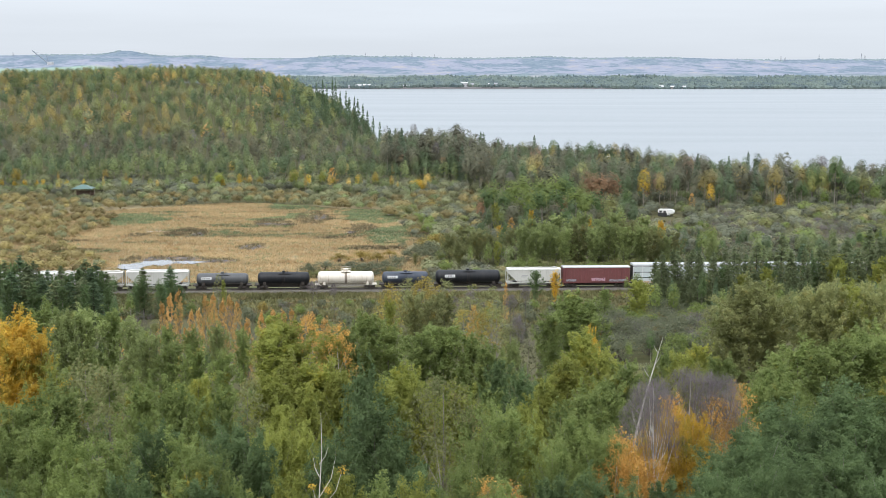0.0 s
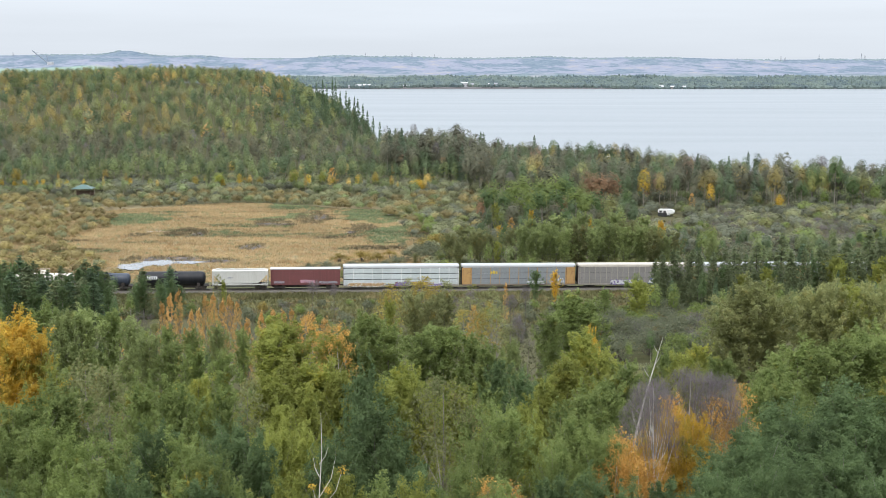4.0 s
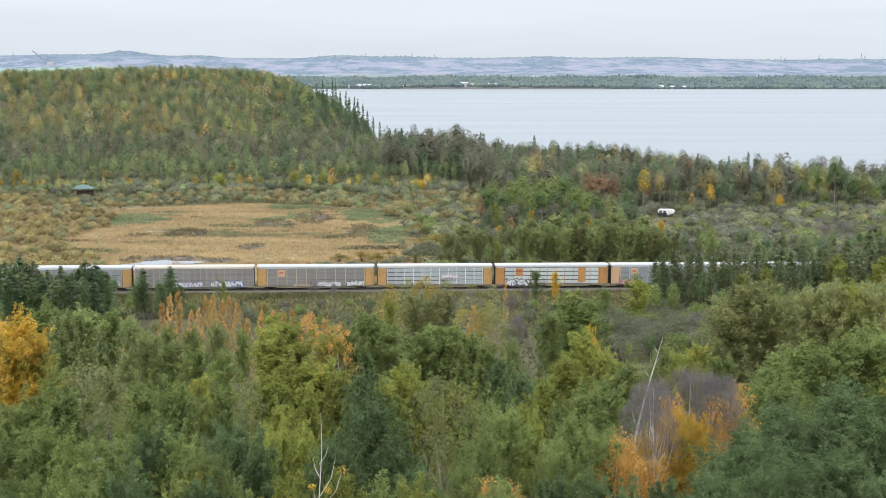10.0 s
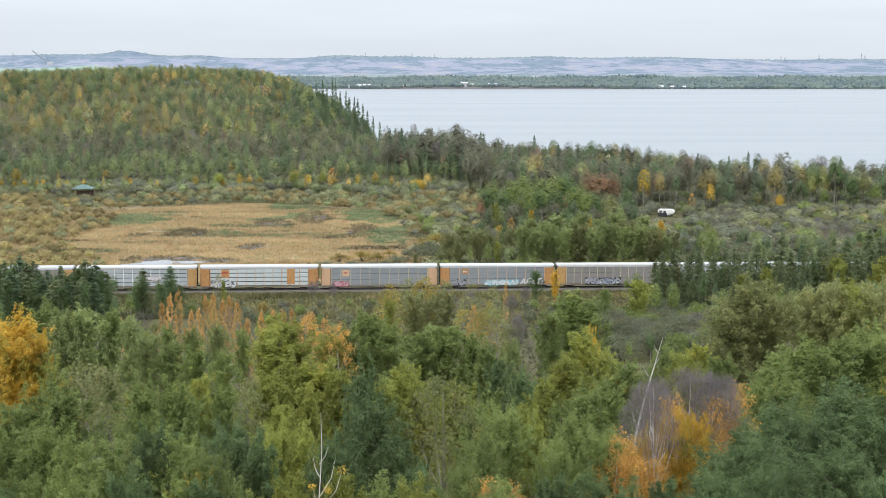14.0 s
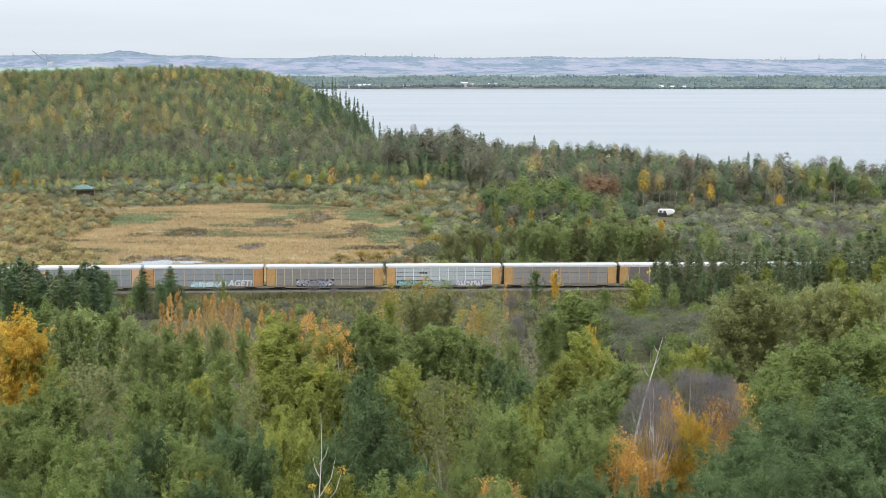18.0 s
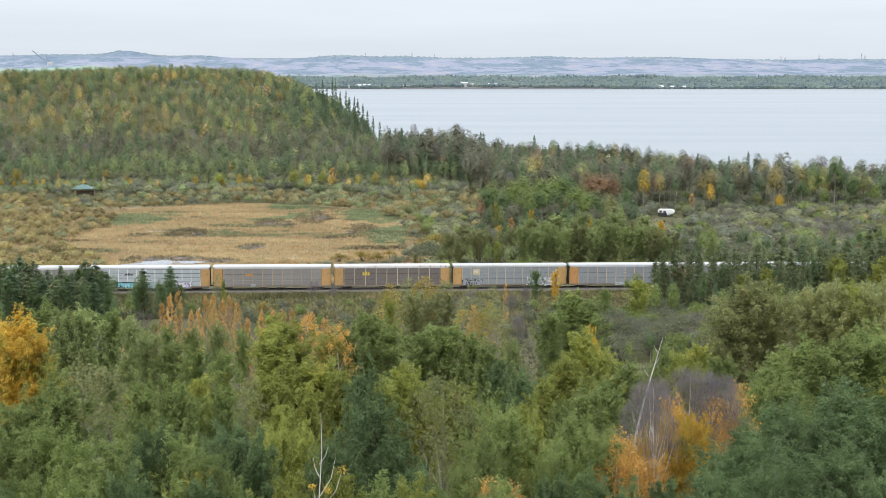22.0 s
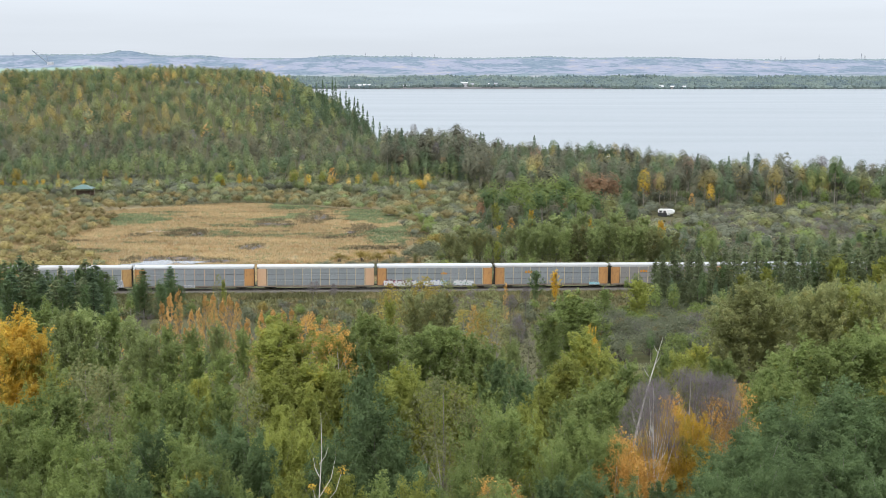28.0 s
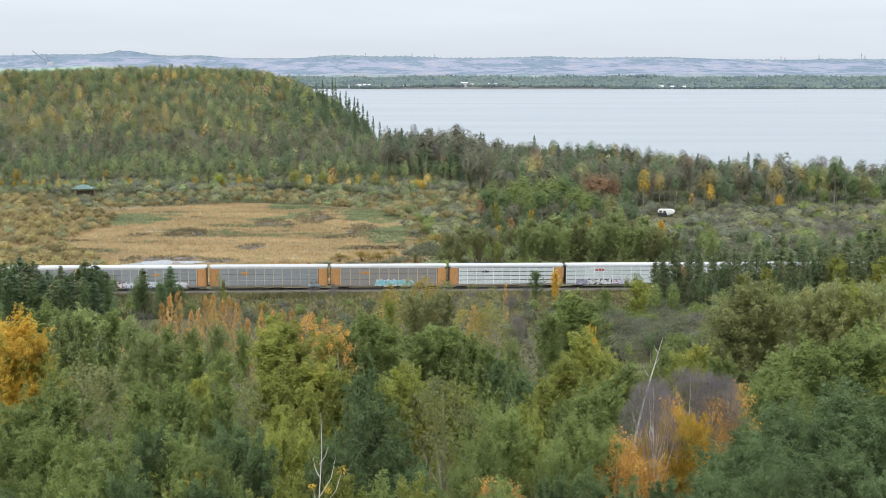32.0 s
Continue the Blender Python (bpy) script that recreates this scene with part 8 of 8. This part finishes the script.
for px, w, h, wall, roof, label in (
        (-228, 14, 5, HOUSE_WHITE, HOUSE_ROOF, "pale lakeside house on the far shore"), (-208, 18, 7, HOUSE_WHITE, HOUSE_WHITE, "white lakeside house with a light roof"), (-188, 24, 8, HOUSE_TAN, HOUSE_WHITE, "large tan house by the water"),
        (-170, 12, 5, HOUSE_WHITE, HOUSE_WHITE, "white boathouse by the water"), (-100, 10, 4, HOUSE_TAN, HOUSE_ROOF, "small tan cabin by the lake"), (-84, 14, 3, HOUSE_WHITE, HOUSE_WHITE, "low white cabin by the lake"),
        (52, 22, 9, HOUSE_WHITE, HOUSE_WHITE, "large white lakeside house with tall gable"), (72, 10, 5, HOUSE_TAN, HOUSE_ROOF, "tan cottage among shore trees"), (112, 14, 6, HOUSE_TAN, HOUSE_WHITE, "cottage with pale roof among trees"), (130, 10, 7, HOUSE_WHITE, HOUSE_ROOF, "narrow white house among trees"),
        (538, 14, 6, HOUSE_WHITE, HOUSE_WHITE, "bright white house on the shore"), (566, 14, 5, HOUSE_TAN, HOUSE_WHITE, "cottage with pale roof by the lake"), (598, 20, 5, HOUSE_TAN, HOUSE_WHITE, "wide tan house by the lake"), (708, 10, 4, HOUSE_WHITE, HOUSE_WHITE, "small white cabin on the shore"), (740, 9, 4, HOUSE_WHITE, HOUSE_ROOF, "small pale cabin on the shore"), (905, 12, 4, HOUSE_WHITE, HOUSE_WHITE, "white cabin near the shore trees")):
    cottage(px, 3196, w * 0.75, h * 0.8, wall, roof, label)
STEEL_FAR = plain("far_steelwork", (0.15, 0.17, 0.21), (0.19, 0.21, 0.25), 0.7)


def dragline():
    """Mining dragline on the far hills: house, long boom on stays, mast."""
    x, y = -1278, 4230
    root = new("dragline_excavator")
    root.location = (x, y, ground_z(x, y))
    root.scale = (0.62, 0.62, 0.62)
    tagged(root, "large mining dragline with a long raised boom", "excavator")
    part("house", box(bmesh.new(), -14, 16, -10, 10, 0, 16, 0.5), HOUSE_WHITE, root)
    bm = bmesh.new()
    for dy in (-4, 4):
        rod(bm, (-10, dy, 8), (-92, dy * 0.3, 74), 2.2, 5)
    part("boom", bm, STEEL_FAR, root)
    part("mast", rod(rod(bmesh.new(), (-8, -4, 8), (-18, 0, 46), 1.2, 5), (-8, 4, 8), (-18, 0, 46), 1.2, 5), STEEL_FAR, root)
    part("stay", rod(rod(bmesh.new(), (-18, 0, 46), (-92, 0, 74), 0.5, 4), (-18, 0, 46), (14, 0, 16), 0.5, 4), STEEL_FAR, root)
    part("tub", rod(bmesh.new(), (0, 0, -3), (0, 0, 0.3), 11, 16), STEEL_FAR, root)


dragline()


def far_tower(x, y, h):
    """Slender lattice mast on the far ridge."""
    root = new("lattice_tower")
    root.location = (x, y, ground_z(x, y) - 2)
    tagged(root, "slender grey lattice tower on the skyline", "tower", "far towers")
    bm = bmesh.new()
    for k in range(3):
        a = k * 2.094
        rod(bm, (3 * math.cos(a), 3 * math.sin(a), 0), (0.4 * math.cos(a), 0.4 * math.sin(a), h), 0.35, 4)
    part("mast", bm, STEEL_FAR, root)
    part("brace", rod(rod(bmesh.new(), (-2.2, 0, h * 0.3), (2.2, 0, h * 0.3), 0.4, 4), (-1.4, 0, h * 0.6), (1.4, 0, h * 0.6), 0.4, 4), STEEL_FAR, root)


for x, h in ((-275, 30), (-30, 26), (-110, 34), (1195, 30), (1210, 24), (1330, 34), (1480, 40), (1492, 30), (-1520, 24)):
    far_tower(x, 4600, h * 0.62)


def tube_log(length):
    vs, fs = tube([(0.06 * math.sin(i), 0.05 * math.cos(i * 2), length * (i / 5 - 0.5)) for i in range(6)], [0.16, 0.2, 0.19, 0.2, 0.17, 0.12], 8)
    fs += [tuple(range(8))[::-1], tuple(range(40, 48))]
    return mesh_of("log", vs, fs)


def bleached_log(x, y, length, turn):
    """A pale dead log lying in the marsh."""
    root = part("bleached_log", tube_log(length), BIRCH)
    root.location = (x, y, ground_z(x, y) + 0.2)
    root.rotation_euler = (0, radians(90), radians(turn))
    tagged(root, "bleached pale log lying in the marsh sedge", "log", "marsh logs")


for x, y, length, turn in ((-101.5, 442.0, 2.2, 10), (-98.6, 443.5, 2.6, -6), (-96.2, 442.4, 1.6, 20), (-20.5, 493.0, 2.4, 14)):
    bleached_log(x, y, length, turn)


def sapling():
    """A thin pale young aspen, nearly bare, with a few yellow leaves left."""
    x, y = -5.73, 57.6
    root = new("bare_sapling")
    root.location = (x, y, ground_z(x, y))
    tagged(root, "thin pale sapling, nearly bare, last yellow leaves", "tree")
    g = 38.1 - ground_z(x, y)
    stem = [(0, 0, -0.3), (0.05, 0, g * 0.4), (-0.05, 0, g * 0.72), (0.12, 0, g * 0.88), (0.1, 0, g)]
    pieces = [tube(stem, [0.06, 0.044, 0.031, 0.019, 0.008], 7)]
    part("trunk", mesh_of("sapling_trunk", *joined(pieces)), BIRCH, root)
    tips = []
    for z0, dx, dz, k in ((0.70, 1.05, 1.9, 0.75), (0.71, -0.35, 0.9, 1.0), (0.74, 0.75, 1.9, 0.9), (0.80, -0.3, 0.9, 0.8), (0.84, 0.4, 0.8, 0.8)):
        a = (0.0, 0.0, g * z0)
        b2 = (dx, 0.2 * k, g * z0 + dz)
        part("branch", mesh_of("branch", *tube([a, (dx * 0.7, 0.1, g * z0 + dz * 0.45), b2], [0.024, 0.017, 0.006], 5)), BIRCH, root)
        tips.append(b2)
    rng = np.random.default_rng(3)
    v, f, soft = leaves([tips[0], tips[1], (0.35, 0, g * 0.76), (0.3, 0, g * 0.69)], np.array([0.28, 0.22, 0.25, 0.4]), 45, 0.055, rng)
    tagged(part("leaf_spray", mesh_of("leaf_spray", v.tolist(), f.tolist(), False, soft), LEAF["gold"], root), "last yellow leaves", "", "", "stuff")


sapling()


def leaning_birch(x, y, h, lean):
    """A dead birch stem leaning over the crowns, with a few stub branches."""
    root = new("dead_birch")
    root.location = (x, y, ground_z(x, y))
    tagged(root, "bare pale dead birch stem leaning among the crowns", "tree")
    stem = [(lean * h * t + 0.12 * math.sin(7 * t), 0, h * t - (0.4 if t == 0 else 0)) for t in (0, 0.2, 0.4, 0.6, 0.75, 0.88, 1.0)]
    part("trunk", mesh_of("dead_birch_trunk", *tube(stem, [0.15, 0.13, 0.11, 0.085, 0.06, 0.04, 0.012], 7)), BIRCH, root)
    for t, dx, dz in ((0.66, -0.7, 1.0), (0.74, 0.6, 0.9), (0.82, -0.5, 0.8), (0.88, 0.45, 0.7), (0.93, -0.3, 0.6)):
        p = (lean * h * t + 0.12 * math.sin(7 * t), 0, h * t)
        part("branch", mesh_of("dead_branch", *tube([p, (p[0] + dx * 0.6, 0.1, p[2] + dz * 0.5), (p[0] + dx, 0.15, p[2] + dz)], [0.03, 0.02, 0.006], 5)), BIRCH, root)


leaning_birch(12.1, 92, 17.2, 0.225)
motions()
